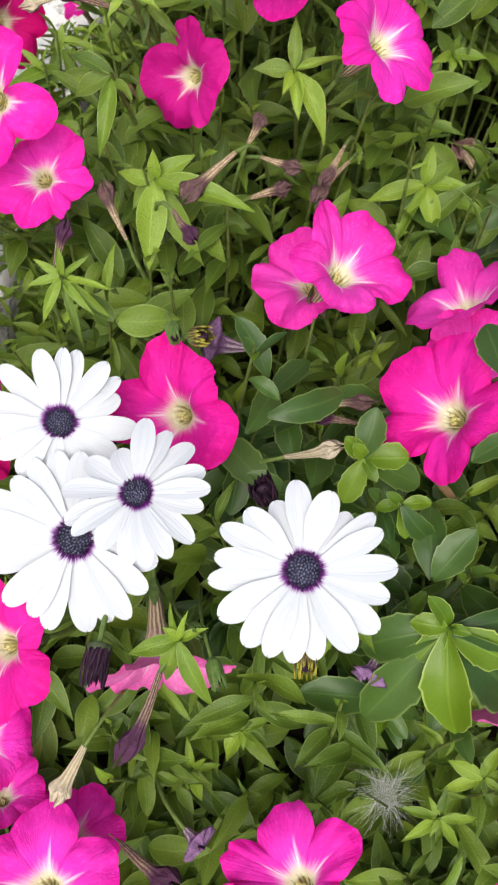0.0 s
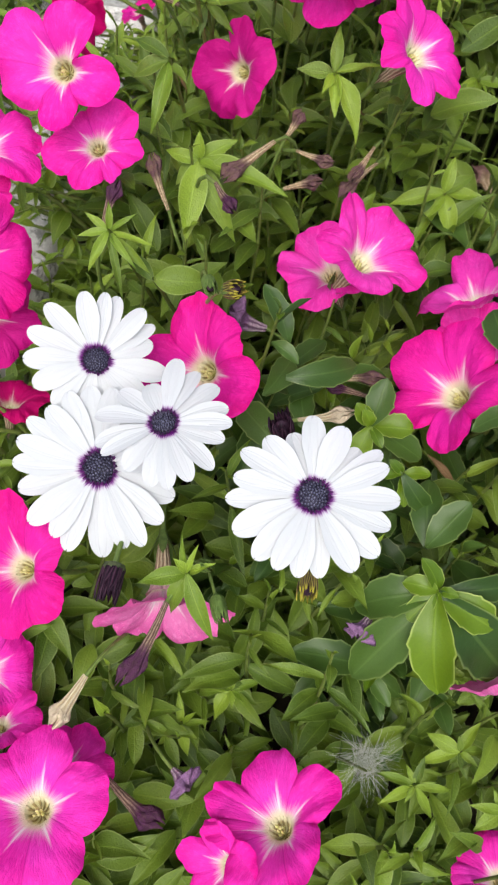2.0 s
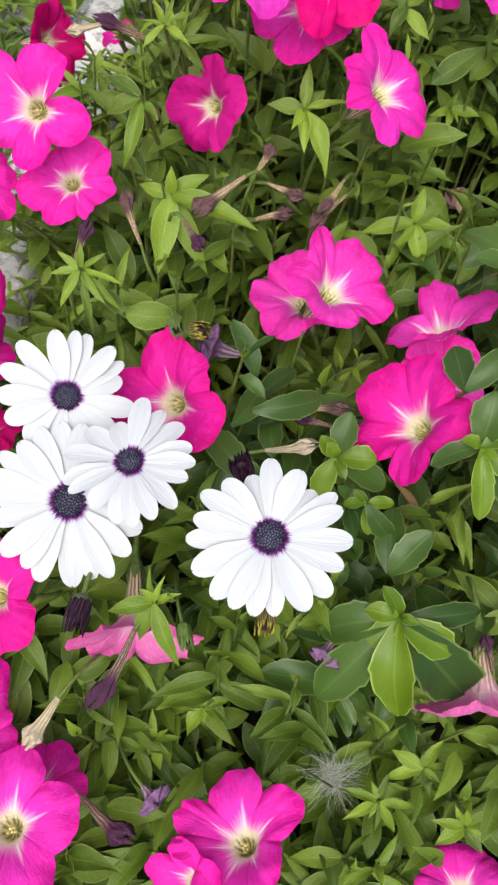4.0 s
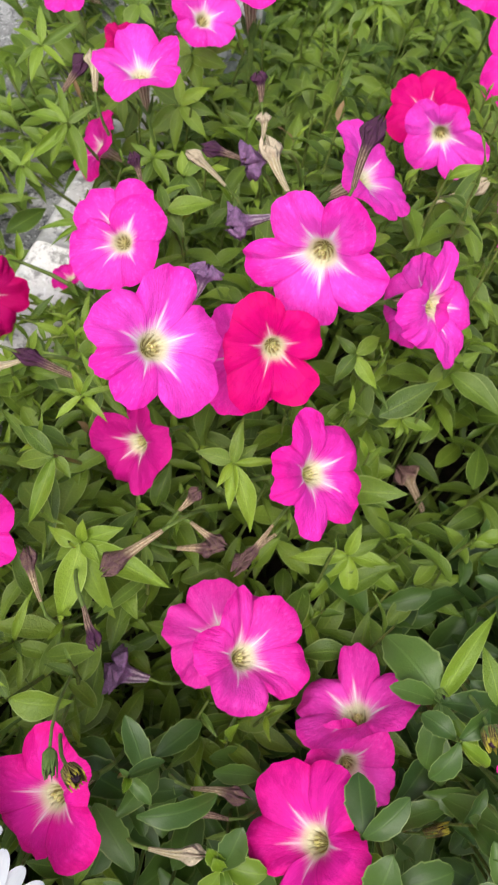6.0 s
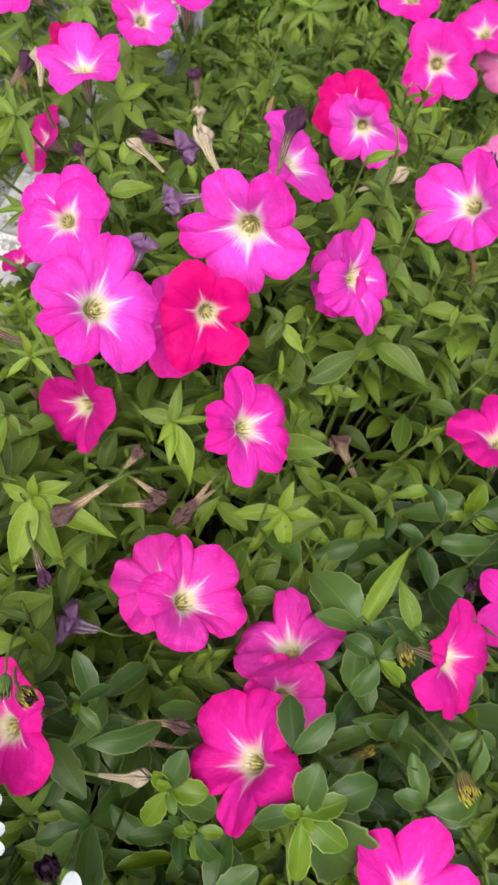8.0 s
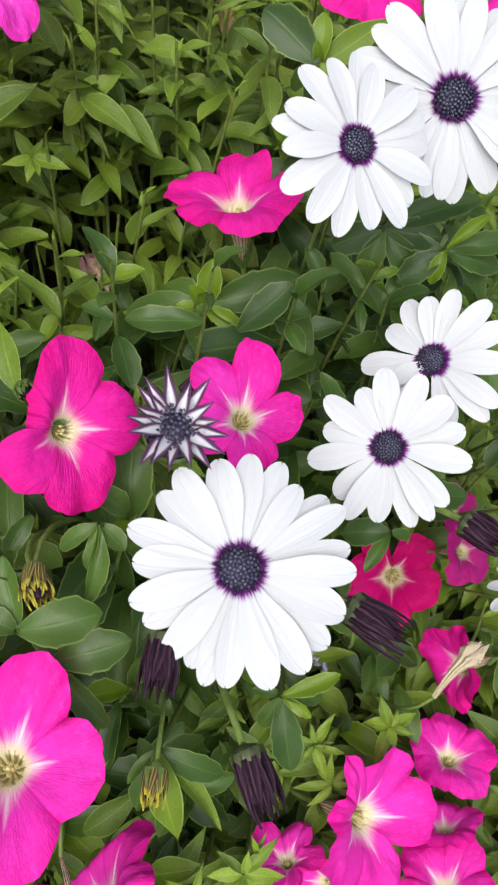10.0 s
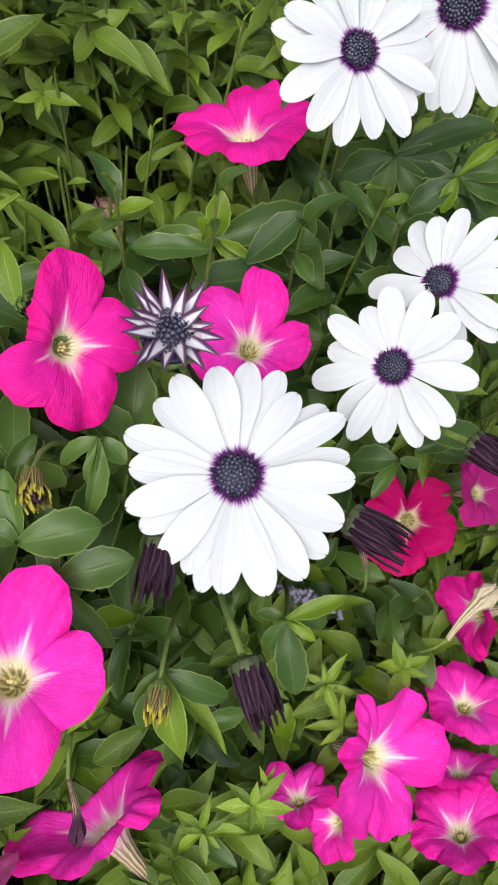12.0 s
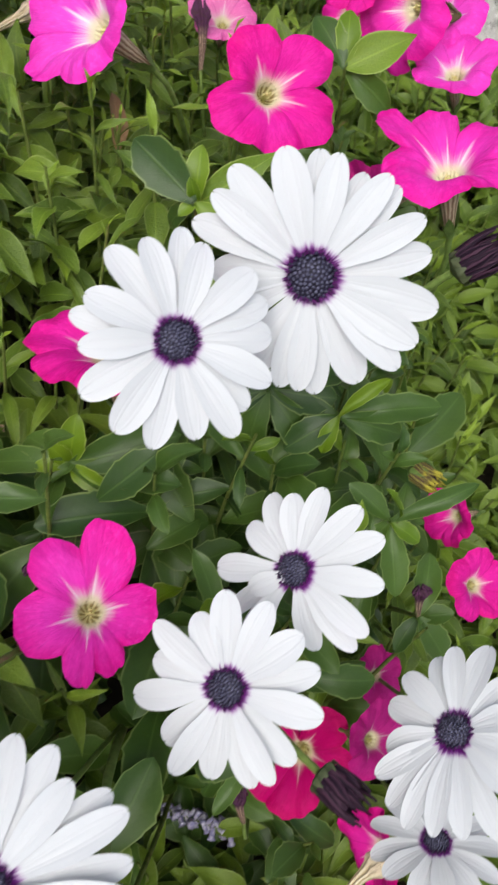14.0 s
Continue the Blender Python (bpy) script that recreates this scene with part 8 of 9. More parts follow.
blade(s, (0.2172, 0.4993, 0.2671), (0.2266, 0.5085, 0.2770), (0.1859, -0.7921, 0.5814), 0.0053, "petunia", LEAF_YOUNG, 2)
blade(s, (0.2179, 0.4962, 0.2694), (0.2215, 0.4863, 0.2639), (0.1859, -0.7921, 0.5814), 0.0039, "narrow", LEAF_YOUNG, 3)
blade(s, (0.2175, 0.4978, 0.2683), (0.2050, 0.4991, 0.2744), (0.1859, -0.7921, 0.5814), 0.0044, "narrow", LEAF_YOUNG, 4)
blade(s, (0.2172, 0.4993, 0.2671), (0.2283, 0.4946, 0.2729), (0.1859, -0.7921, 0.5814), 0.0027, "narrow", LEAF, 5)
blade(s, (0.2179, 0.4962, 0.2694), (0.2141, 0.4888, 0.2687), (0.1859, -0.7921, 0.5814), 0.0019, "narrow", LEAF, 6)
blade(s, (0.2175, 0.4978, 0.2683), (0.2161, 0.5068, 0.2716), (0.1859, -0.7921, 0.5814), 0.0026, "narrow", LEAF_YOUNG, 7)
s = shoot((0.1603, 0.4444, 0.2800), "petunia_shoot", "petunia shoot with oval green leaves")
blade(s, (0.1600, 0.4452, 0.2794), (0.1717, 0.4526, 0.2798), (0.3350, -0.7276, 0.5986), 0.0050, "petunia", LEAF_YOUNG, 0)
blade(s, (0.1593, 0.4466, 0.2782), (0.1531, 0.4320, 0.2734), (0.3350, -0.7276, 0.5986), 0.0061, "petunia", LEAF_YOUNG, 1)
blade(s, (0.1587, 0.4481, 0.2770), (0.1580, 0.4499, 0.2852), (0.3350, -0.7276, 0.5986), 0.0039, "petunia", LEAF, 2)
blade(s, (0.1600, 0.4452, 0.2794), (0.1731, 0.4410, 0.2758), (0.3350, -0.7276, 0.5986), 0.0050, "petunia", LEAF, 3)
blade(s, (0.1593, 0.4466, 0.2782), (0.1460, 0.4457, 0.2751), (0.3350, -0.7276, 0.5986), 0.0037, "petunia", LEAF_YOUNG, 4)
blade(s, (0.1587, 0.4481, 0.2770), (0.1642, 0.4488, 0.2823), (0.3350, -0.7276, 0.5986), 0.0024, "petunia", LEAF_YOUNG, 5)
blade(s, (0.1600, 0.4452, 0.2794), (0.1627, 0.4352, 0.2784), (0.3350, -0.7276, 0.5986), 0.0028, "petunia", LEAF, 6)
blade(s, (0.1593, 0.4466, 0.2782), (0.1564, 0.4448, 0.2836), (0.3350, -0.7276, 0.5986), 0.0026, "petunia", LEAF_YOUNG, 7)
s = shoot((0.1858, 0.4824, 0.2800), "petunia_shoot", "petunia shoot tip with narrow hairy leaves")
blade(s, (0.1855, 0.4832, 0.2794), (0.1995, 0.4877, 0.2759), (0.2621, -0.7785, 0.5703), 0.0033, "narrow", LEAF_YOUNG, 0)
blade(s, (0.1850, 0.4847, 0.2783), (0.1741, 0.4803, 0.2732), (0.2621, -0.7785, 0.5703), 0.0040, "narrow", LEAF_YOUNG, 1)
blade(s, (0.1845, 0.4863, 0.2771), (0.1870, 0.4923, 0.2830), (0.2621, -0.7785, 0.5703), 0.0030, "narrow", LEAF_YOUNG, 2)
blade(s, (0.1855, 0.4832, 0.2794), (0.1922, 0.4766, 0.2735), (0.2621, -0.7785, 0.5703), 0.0043, "narrow", LEAF, 3)
blade(s, (0.1850, 0.4847, 0.2783), (0.1693, 0.4864, 0.2800), (0.2621, -0.7785, 0.5703), 0.0043, "narrow", LEAF, 4)
blade(s, (0.1845, 0.4863, 0.2771), (0.1944, 0.4843, 0.2833), (0.2621, -0.7785, 0.5703), 0.0021, "narrow", LEAF_YOUNG, 5)
blade(s, (0.1855, 0.4832, 0.2794), (0.1820, 0.4773, 0.2750), (0.2621, -0.7785, 0.5703), 0.0023, "narrow", LEAF, 6)
blade(s, (0.1850, 0.4847, 0.2783), (0.1809, 0.4932, 0.2790), (0.2621, -0.7785, 0.5703), 0.0022, "narrow", LEAF_YOUNG, 7)
s = shoot((0.0892, 0.0962, 0.1550), "petunia_shoot", "petunia shoot with oval green leaves")
blade(s, (0.0892, 0.0964, 0.1540), (0.0772, 0.0987, 0.1608), (-0.0308, -0.1731, 0.9844), 0.0048, "petunia", LEAF, 0)
blade(s, (0.0893, 0.0968, 0.1520), (0.1036, 0.1020, 0.1523), (-0.0308, -0.1731, 0.9844), 0.0051, "petunia", LEAF_YOUNG, 1)
blade(s, (0.0894, 0.0971, 0.1501), (0.0802, 0.0830, 0.1426), (-0.0308, -0.1731, 0.9844), 0.0081, "petunia", LEAF_YOUNG, 2)
blade(s, (0.0892, 0.0964, 0.1540), (0.0859, 0.1044, 0.1625), (-0.0308, -0.1731, 0.9844), 0.0044, "petunia", LEAF_YOUNG, 3)
blade(s, (0.0893, 0.0968, 0.1520), (0.1029, 0.0898, 0.1550), (-0.0308, -0.1731, 0.9844), 0.0056, "petunia", LEAF_YOUNG, 4)
blade(s, (0.0894, 0.0971, 0.1501), (0.0790, 0.0952, 0.1489), (-0.0308, -0.1731, 0.9844), 0.0032, "petunia", LEAF_YOUNG, 5)
blade(s, (0.0892, 0.0964, 0.1540), (0.0945, 0.1023, 0.1536), (-0.0308, -0.1731, 0.9844), 0.0032, "petunia", LEAF, 6)
blade(s, (0.0893, 0.0968, 0.1520), (0.0903, 0.0870, 0.1536), (-0.0308, -0.1731, 0.9844), 0.0036, "petunia", LEAF_YOUNG, 7)
s = shoot((0.0667, 0.0773, 0.1500), "petunia_shoot", "petunia shoot tip with narrow hairy leaves")
blade(s, (0.0667, 0.0774, 0.1490), (0.0723, 0.0636, 0.1385), (0.0209, -0.1288, 0.9914), 0.0059, "petunia", LEAF_YOUNG, 0)
blade(s, (0.0667, 0.0777, 0.1470), (0.0515, 0.0841, 0.1490), (0.0209, -0.1288, 0.9914), 0.0049, "narrow", LEAF_YOUNG, 1)
blade(s, (0.0666, 0.0779, 0.1450), (0.0808, 0.0805, 0.1472), (0.0209, -0.1288, 0.9914), 0.0042, "narrow", LEAF_YOUNG, 2)
blade(s, (0.0667, 0.0774, 0.1490), (0.0562, 0.0667, 0.1378), (0.0209, -0.1288, 0.9914), 0.0044, "narrow", LEAF, 3)
blade(s, (0.0667, 0.0777, 0.1470), (0.0645, 0.0919, 0.1553), (0.0209, -0.1288, 0.9914), 0.0057, "petunia", LEAF_YOUNG, 4)
blade(s, (0.0666, 0.0779, 0.1450), (0.0753, 0.0725, 0.1442), (0.0209, -0.1288, 0.9914), 0.0028, "narrow", LEAF_YOUNG, 5)
blade(s, (0.0667, 0.0774, 0.1490), (0.0573, 0.0763, 0.1529), (0.0209, -0.1288, 0.9914), 0.0029, "narrow", LEAF_YOUNG, 6)
blade(s, (0.0667, 0.0777, 0.1470), (0.0737, 0.0823, 0.1560), (0.0209, -0.1288, 0.9914), 0.0029, "narrow", LEAF_YOUNG, 7)
wilted((0.0695, 0.3136, 0.3019), (0.0504, 0.2914, 0.2973), 0.0089, "brown", 800)
wilted((0.0485, 0.2694, 0.3156), (0.0592, 0.2570, 0.3162), 0.0072, "purple", 776)
wilted((0.0273, 0.2732, 0.2907), (0.0180, 0.2887, 0.3050), 0.0062, "brown", 734)
wilted((0.0046, 0.2450, 0.3045), (0.0092, 0.2586, 0.3180), 0.0072, "purple", 657)
wilted((0.0169, 0.3625, 0.3278), (-0.0091, 0.3641, 0.3350), 0.0084, "purple", 400)
wilted((-0.0037, 0.3631, 0.3338), (-0.0198, 0.3523, 0.3350), 0.0062, "cream", 288)
wilted((0.0983, 0.1919, 0.2638), (0.1182, 0.1949, 0.2722), 0.0075, "cream", 1315)
wilted((0.1282, 0.2100, 0.2620), (0.1094, 0.2076, 0.2673), 0.0067, "purple", 1396)
wilted((0.2156, 0.4119, 0.1845), (0.1941, 0.4282, 0.1991), 0.0168, "cup", 1290)
wilted((0.0565, 0.1054, 0.2581), (0.0432, 0.0764, 0.2503), 0.0086, "purple", 1400)
wilted((0.0398, 0.0454, 0.1732), (0.0652, 0.0326, 0.1738), 0.0109, "purple", 1586)
wilted((0.0677, 0.0525, 0.1862), (0.0751, 0.0466, 0.1900), 0.0112, "violet", 1680)
wilted((0.0261, 0.0806, 0.2183), (0.0158, 0.0611, 0.2150), 0.0104, "cream", 1385)
wilted((0.0849, 0.4774, 0.3507), (0.0717, 0.4921, 0.3649), 0.0103, "cream", 880)
wilted((0.0623, 0.4859, 0.3544), (0.0419, 0.4825, 0.3587), 0.0082, "purple", 756)
wilted((0.0755, 0.4952, 0.3553), (0.0621, 0.4826, 0.3550), 0.0148, "violet", 797)
wilted((0.1132, 0.4674, 0.3732), (0.1194, 0.4895, 0.3920), 0.0102, "purple", 992)
wilted((0.0805, 0.4436, 0.3676), (0.0639, 0.4329, 0.3682), 0.0120, "violet", 895)
wilted((0.0599, 0.3858, 0.3735), (0.0609, 0.3945, 0.3850), 0.0087, "violet", 903)
wilted((0.0532, 0.4932, 0.3267), (0.0320, 0.4974, 0.3350), 0.0070, "cream", 760)
wilted((0.0078, 0.5002, 0.3037), (-0.0002, 0.5092, 0.3150), 0.0067, "purple", 610)
wilted((0.0576, 0.5637, 0.3227), (0.0516, 0.5713, 0.3334), 0.0095, "purple", 678)
wilted((0.0636, 0.5459, 0.3150), (0.0606, 0.5522, 0.3250), 0.0076, "cream", 742)
wilted((-0.0372, 0.5614, 0.3011), (-0.0431, 0.5752, 0.3150), 0.0104, "cream", 365)
wilted((-0.0566, 0.5595, 0.2958), (-0.0468, 0.5728, 0.3100), 0.0105, "purple", 307)
wilted((0.0787, 0.2655, 0.2231), (0.0595, 0.2672, 0.2301), 0.0163, "violet", 1465)
wilted((0.1175, 0.3346, 0.2885), (0.1081, 0.3158, 0.2850), 0.0058, "brown", 1424)
wilted((0.0804, 0.3267, 0.2864), (0.0973, 0.3196, 0.2900), 0.0068, "brown", 1275)
wilted((0.1680, 0.5526, 0.2950), (0.1919, 0.5639, 0.3100), 0.0098, "cream", 973)
wilted((0.2619, 0.5919, 0.2748), (0.2540, 0.6159, 0.2950), 0.0090, "purple", 755)
wilted((0.2711, 0.3198, 0.2570), (0.2664, 0.3224, 0.2650), 0.0100, "purple", 1380)
wilted((0.2592, 0.1487, 0.2088), (0.2661, 0.1290, 0.2050), 0.0063, "purple", 1519)
wilted((0.4106, 0.2471, 0.1522), (0.4296, 0.2679, 0.1700), 0.0104, "cream", 1958)
wilted((0.4119, 0.3498, 0.2334), (0.4092, 0.3574, 0.2450), 0.0075, "purple", 1830)
wilted((0.3659, 0.2702, 0.1619), (0.3613, 0.2804, 0.1750), 0.0080, "purple", 1887)
wilted((0.2202, 0.1237, 0.2098), (0.2122, 0.1350, 0.2220), 0.0067, "purple", 2140)
wilted((0.1438, 0.1242, 0.2246), (0.1384, 0.1120, 0.2250), 0.0092, "violet", 1745)
wilted((0.1549, 0.1327, 0.2234), (0.1518, 0.1228, 0.2250), 0.0074, "violet", 1765)
wilted((0.1125, 0.4540, 0.2905), (0.1104, 0.4415, 0.2900), 0.0057, "purple", 350)
wilted((0.0738, 0.3299, 0.2893), (0.0788, 0.3378, 0.3000), 0.0072, "brown", 810)
wilted((0.0770, 0.3191, 0.2681), (0.0939, 0.3191, 0.2750), 0.0086, "brown", 890)
wilted((0.1206, 0.3344, 0.2790), (0.1085, 0.3132, 0.2750), 0.0068, "brown", 1010)
wilted((0.1101, 0.2188, 0.2554), (0.1328, 0.2172, 0.2632), 0.0068, "brown", 1525)
daisy_bud((0.0366, 0.1105, 0.2798), (0.0367, 0.0954, 0.2810), 0.0111, "dark", 1247)
daisy_bud((0.0904, 0.1513, 0.3226), (0.0875, 0.1537, 0.3326), 0.0100, "dark", 1336)
daisy_bud((0.1059, 0.1103, 0.3043), (0.1056, 0.0990, 0.3074), 0.0079, "yellow", 1558)
daisy_bud((0.2807, 0.2055, 0.3202), (0.2816, 0.1872, 0.3194), 0.0122, "dark", 1264)
daisy_bud((0.3311, 0.2251, 0.3170), (0.3491, 0.2156, 0.3209), 0.0135, "dark", 1564)
daisy_bud((0.3097, 0.1842, 0.2947), (0.3214, 0.1654, 0.2936), 0.0136, "dark", 1626)
daisy_bud((0.3718, 0.2714, 0.2952), (0.3863, 0.2625, 0.2994), 0.0135, "dark", 1650)
daisy_bud((0.3913, 0.4599, 0.3107), (0.4084, 0.4682, 0.3250), 0.0179, "dark", 1282)
daisy_bud((0.3913, 0.3874, 0.2800), (0.4016, 0.3802, 0.2850), 0.0115, "yellow", 1556)
daisy_bud((0.2858, 0.1804, 0.2558), (0.2872, 0.1656, 0.2569), 0.0102, "yellow", 1512)
daisy_bud((0.2408, 0.2137, 0.3225), (0.2472, 0.2048, 0.3268), 0.0091, "yellow", 910)
daisy_bud((0.2077, 0.2579, 0.3384), (0.2100, 0.2485, 0.3426), 0.0083, "yellow", 1854)
daisy_bud((0.2140, 0.2238, 0.2559), (0.2217, 0.2280, 0.2680), 0.0064, "yellow", 1964)
daisy_bud((0.2414, 0.2159, 0.3248), (0.2439, 0.2049, 0.3281), 0.0081, "yellow", 2182)
daisy_bud((0.0614, 0.2101, 0.3218), (0.0676, 0.2057, 0.3291), 0.0087, "yellow", 1264)
daisy_bud((0.0532, 0.2150, 0.3212), (0.0567, 0.2050, 0.3252), 0.0066, "green", 930)
daisy_bud((0.0749, 0.1116, 0.2558), (0.0795, 0.1004, 0.2592), 0.0078, "green", 1472)
daisy_bud((0.2201, 0.2733, 0.3187), (0.2245, 0.2675, 0.3250), 0.0089, "green", 1850)
daisy_bud((0.1934, 0.2717, 0.3156), (0.1967, 0.2665, 0.3222), 0.0079, "green", 1730)
daisy_bud((0.0665, 0.1221, 0.2609), (0.0715, 0.1184, 0.2680), 0.0059, "green", 1390)
half_open_daisy((0.2717, 0.2528, 0.3489), (-0.8, -13.2, 109.0), 0.0182)
lavender_spike((0.3282, 0.2778, 0.0852), (0.3689, 0.2733, 0.0825), 0.0114)
fluff((0.1587, 0.0731, 0.1487), 0.0130)



class Heap:
    """Many leaves as one mesh."""

    def __init__(self):
        self.verts, self.faces, self.uvs, self.count = [], [], [], 0

    def leaf(self, kind, variant, m):
        v, f, w = SHAPES[kind][variant]
        a = np.array(m)
        self.verts.append(np.array(v) @ a[:3, :3].T + a[:3, 3])
        self.faces.append(np.array(f) + self.count)
        self.uvs.append(np.array(w))
        self.count += len(v)

    def mesh(self, name, material):
        return mesh_of(name, np.concatenate(self.verts), np.concatenate(self.faces).tolist(), np.concatenate(self.uvs), material)


def daisy_ground(x, y):
    """How much the toothed daisy bushes hold this spot, 0 to 1."""
    spots = ((0.17, 0.15, 0.045), (0.19, 0.22, 0.05), (0.11, 0.20, 0.05), (0.26, 0.24, 0.075), (0.30, 0.34, 0.08), (0.36, 0.42, 0.07), (0.25, 0.33, 0.06), (0.34, 0.30, 0.06), (0.34, 0.55, 0.05))
    return max(math.exp(-((x - a) ** 2 + (y - b) ** 2) / (r * r)) for a, b, r in spots)


def plant(x0, y0, x1, y1, seed):
    """All shoots that root in one stretch of the bed: stems, top leaves one by one, the lower ones in one mass."""
    rng = random.Random(seed)
    bushy = daisy_ground((x0 + x1) / 2, (y0 + y1) / 2) > 0.5
    ob = new("daisy_bush" if bushy else "petunia_plant")
    ob.location = ((x0 + x1) / 2, (y0 + y1) / 2, soil_level((x0 + x1) / 2, (y0 + y1) / 2))
    ob.empty_display_size = 0.02
    if bushy:
        tagged(ob, "daisy bush with toothed dark green leaves rooted in soil", "plant", "plants of the bed")
    else:
        tagged(ob, "leafy green petunia plant with narrow oval leaves in soil", "plant", "plants of the bed")
    home = Matrix.Translation(-Vector(ob.location))
    stems, low, low_daisy = [], Heap(), Heap()
    step = 0.0265
    for ix in range(int((x1 - x0) / step + 0.5)):
        for iy in range(int((y1 - y0) / step + 0.5)):
            x = x0 + (ix + rng.random()) * step
            y = y0 + (iy + rng.random()) * step
            over = x < OUTER(y) + 0.03
            bare = math.hypot((x + 0.062) / 0.030, (y - 0.51) / 0.055) < 1 or math.hypot(x + 0.075, y - 0.235) < 0.010
            if beyond(x, y) > -0.015 or x > RIGHT - 0.06:
                continue
            if bare or (over and ((y > 0.40 and rng.random() < 0.15) or x < -0.135 - 0.03 * rng.random())):
                continue
            broad = rng.random() < daisy_ground(x, y) * 1.15
            top = crown_level(x, y) + rng.uniform(-0.040 if 0.34 < y < 0.62 else -0.075, 0.020)
            foot = Vector((x + rng.uniform(-0.03, 0.03), y + rng.uniform(-0.03, 0.03), soil_level(x, y) - 0.003))
            foot.x = max(foot.x, OUTER(y) + 0.055)
            past = beyond(foot.x, foot.y) + 0.06
            if past > 0:
                foot.x, foot.y = foot.x - past * 0.69, foot.y - past * 0.73
            tip = Vector((x, y, max(top, foot.z + 0.03, 0.25 if over else 0.0)))
            path = bend(foot, (tip.x + rng.uniform(-0.02, 0.02), tip.y + rng.uniform(-0.02, 0.02), (foot.z + tip.z) / 2), tip, 5)
            if not is_clear(tip, 0.004):
                drop = 0.045
                tip = tip - Vector((0, 0, drop))
                path = bend(foot, path[2], tip, 5)
            stems.append(tube([home @ p for p in path], [0.0014, 0.0013, 0.0012, 0.0010, 0.0009, 0.0006], 5))
            lean = (path[5] - path[4]).normalized()
            count = 11 if broad else 13
            spin = rng.uniform(0, 360)
            for k in range(count):
                down = 0.0015 + 0.0042 * k + 0.0006 * k * k
                base = tip - lean * down
                if base.z < foot.z + 0.012:
                    break
                kind = "daisy" if broad else ("narrow" if rng.random() < (0.74 if y > 0.42 else 0.60) else "petunia")
                size = (0.029 if broad else 0.0232) * rng.choice((0.55, 0.7, 0.85, 0.95, 1.1, 1.3, 1.55)) * min(1.0, 0.42 + 0.16 * k)
                m = leaf_pose(base, spin + 137.5 * k + rng.uniform(-20, 20), max(-25, 62 - 13 * k + rng.uniform(-14, 14)), rng.uniform(-28, 28), size, rng.uniform(0.85, 1.15))
                middle = m @ Vector((0.55, 0, 0))
                if not is_clear(middle, size * 0.46) or not is_clear(m @ Vector((1, 0, 0)), 0.001) or (k < 6 and not is_free(middle)):
                    continue
                if k < 4 and y < 0.80 and -0.03 < y and x < 0.52 and middle.z > tip.z - 0.03:
                    young = rng.random() < ((0.78 if 0.36 < y < 0.64 else 0.55) if k < 3 else 0.15)
                    if broad:
                        mat = LEAF_TIP if (k < 3 and rng.random() < 0.28) else LEAF_DAISY
                    else:
                        mat = LEAF_DRY if rng.random() < 0.02 else (LEAF_YOUNG if young else LEAF)
                    part("leaf", leaf_mesh(kind, rng.randrange(6), mat), ob, m=home @ m)
                else:
                    (low_daisy if broad else low).leaf(kind, rng.randrange(6), home @ m)
            # deeper, larger leaves close the gaps
            for k in range(9 if broad else 13):
                base = tip - Vector((rng.uniform(-0.016, 0.016), rng.uniform(-0.016, 0.016), rng.uniform(0.030, 0.135)))
                base.z = max(base.z, foot.z + 0.010 + 0.004 * k)
                m = leaf_pose(base, rng.uniform(0, 360), rng.uniform(-20, 45), rng.uniform(-30, 30), rng.uniform(0.024, 0.036), 1.1)
                if is_clear(m @ Vector((0.5, 0, 0)), 0.002):
                    (low_daisy if broad else low).leaf("daisy" if broad else "petunia", rng.randrange(6), home @ m)
    if y0 < 0.80 and x0 < 0.52:
        for one in stems:
            part("stem", mesh_of("stem", *one, STEM_LOW), ob)
    elif stems:
        tagged(part("stem_mass", mesh_of("stem_mass", *joined(stems), STEM_LOW), ob), kind="stuff")
    if low.count:
        tagged(part("lower_leaves", low.mesh("lower_leaves", LEAF), ob), kind="stuff")
    if low_daisy.count:
        tagged(part("lower_leaves", low_daisy.mesh("lower_leaves", LEAF_DAISY), ob), kind="stuff")
    if not ob.children:
        bpy.data.objects.remove(ob)
        return None
    return ob


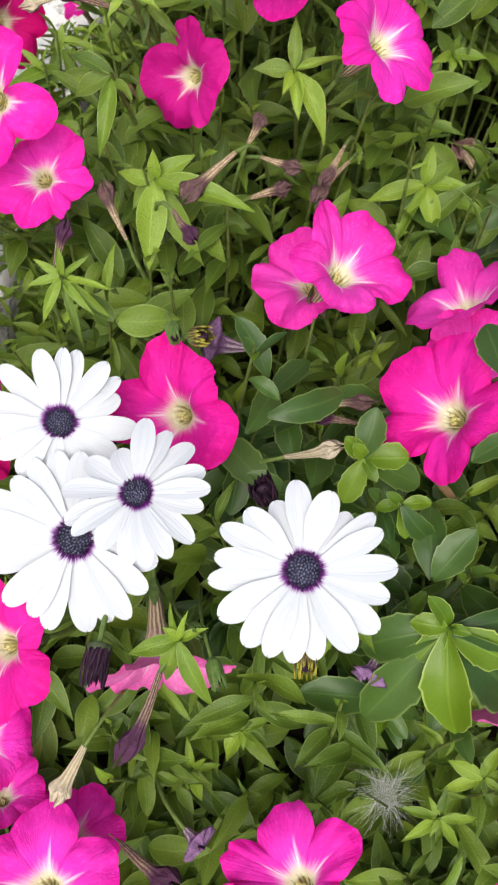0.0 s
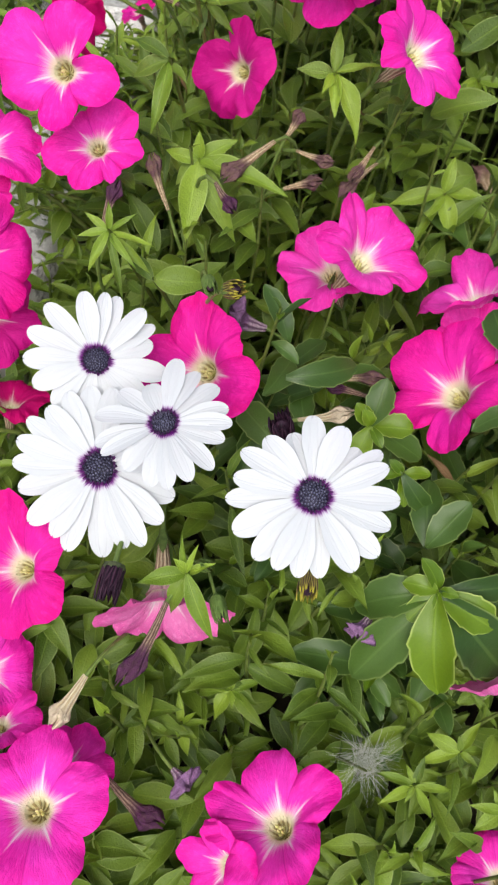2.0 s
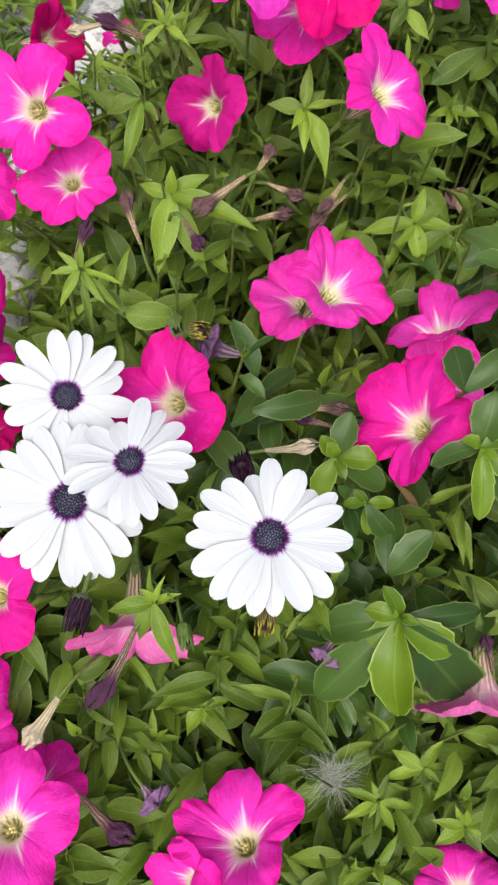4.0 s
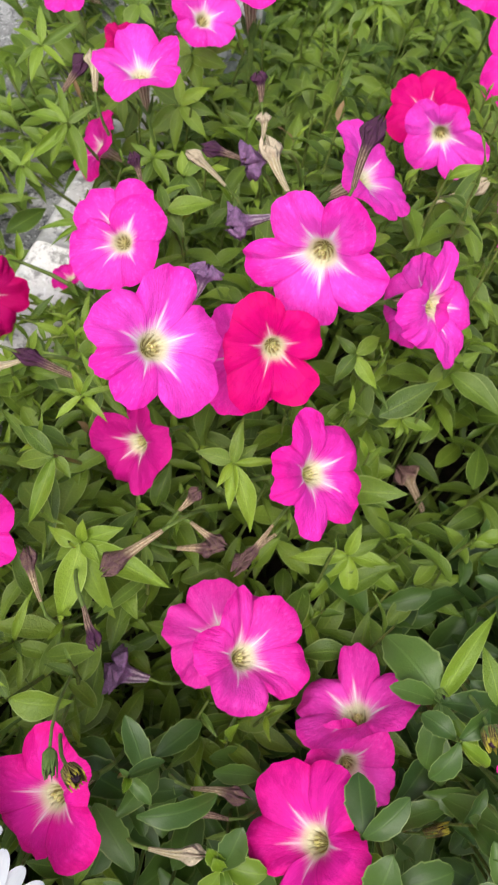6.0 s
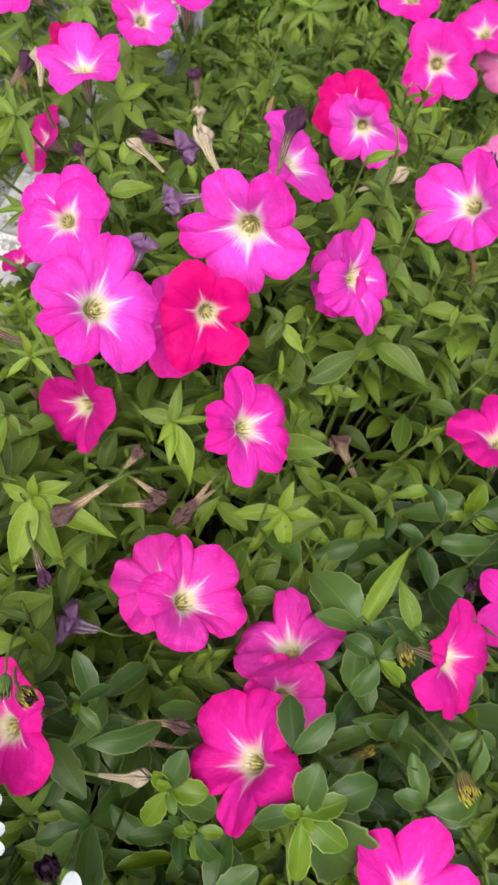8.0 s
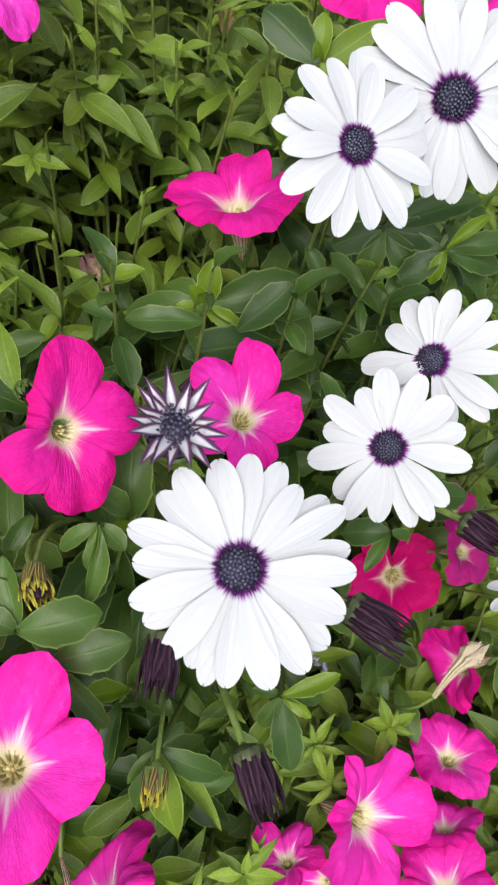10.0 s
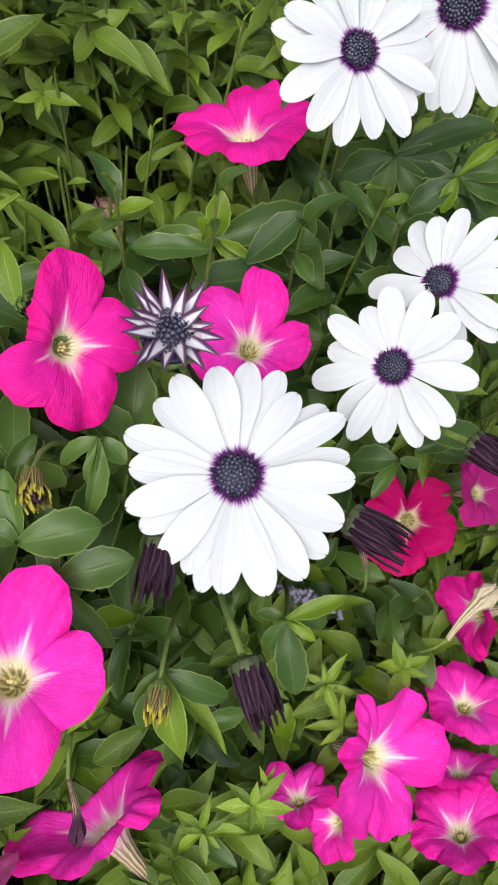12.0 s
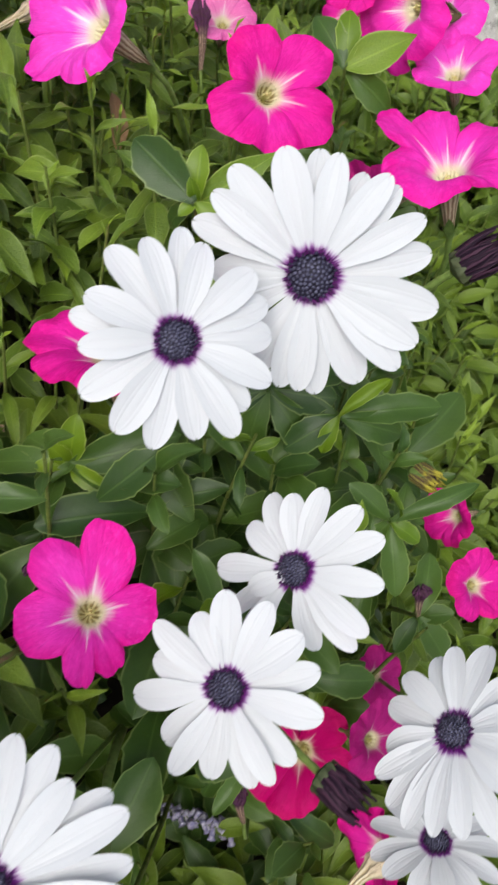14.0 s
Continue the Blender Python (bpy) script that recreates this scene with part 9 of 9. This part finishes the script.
def leaning_sprig(x, y, z, seed):
    """A side shoot that leans out over the kerb, with many narrow hairy leaves."""
    rng = random.Random(seed)
    tip = Vector((x, y, z))
    low = Vector((OUTER(y) + 0.075 + rng.uniform(0, 0.03), y + rng.uniform(-0.02, 0.03), soil_level(x, y) - 0.004))
    ob = new("petunia_shoot")
    ob.location = low
    ob.empty_display_size = 0.02
    tagged(ob, "side shoot with narrow hairy leaves leaning over kerb", "plant", "single leafy shoots")
    home = Matrix.Translation(-low)
    path = bend(low, (low.x, low.y, z + 0.02), tip, 10)
    part("stem", mesh_of("stem", *tube([home @ p for p in path], [0.0013] * 8 + [0.0010, 0.0008, 0.0005], 5), STEM_LOW), ob)
    spin = rng.uniform(0, 360)
    for k in range(17):
        t = 1 - (k + 0.3) / 26
        s = t * 10
        a = path[int(s)].lerp(path[min(10, int(s) + 1)], s - int(s))
        size = rng.uniform(0.013, 0.024) * min(1.0, 0.45 + 0.10 * k)
        m = leaf_pose(a, spin + 137.5 * k, rng.uniform(-5, 50), rng.uniform(-25, 25), size, rng.uniform(0.9, 1.4))
        if is_clear(m @ Vector((0.55, 0, 0)), 0.003):
            part("leaf", leaf_mesh("petunia" if rng.random() < 0.35 else "narrow", rng.randrange(6), LEAF_YOUNG if k < 6 or rng.random() < 0.3 else LEAF), ob, m=home @ m)


sprigs = random.Random(77)
for k in range(46):
    y = sprigs.uniform(0.16, 0.47) if k < 34 else sprigs.uniform(0.57, 0.74)
    x = OUTER(y) + sprigs.uniform(-0.035, 0.055)
    if math.hypot((x + 0.062) / 0.028, (y - 0.51) / 0.055) > 1:
        leaning_sprig(x, y, 0.225 + sprigs.uniform(0.0, 0.03), 900 + k)


for ix in range(-1, 8):
    for iy in range(12):
        if beyond(-0.10 + 0.106 * ix, -0.14 + 0.1145 * iy) > -0.05 or (ix < 0 and iy < 3):
            continue
        plant(-0.10 + 0.106 * ix, -0.14 + 0.1145 * iy, -0.10 + 0.106 * (ix + 1), -0.14 + 0.1145 * (iy + 1), 100 + ix * 17 + iy)
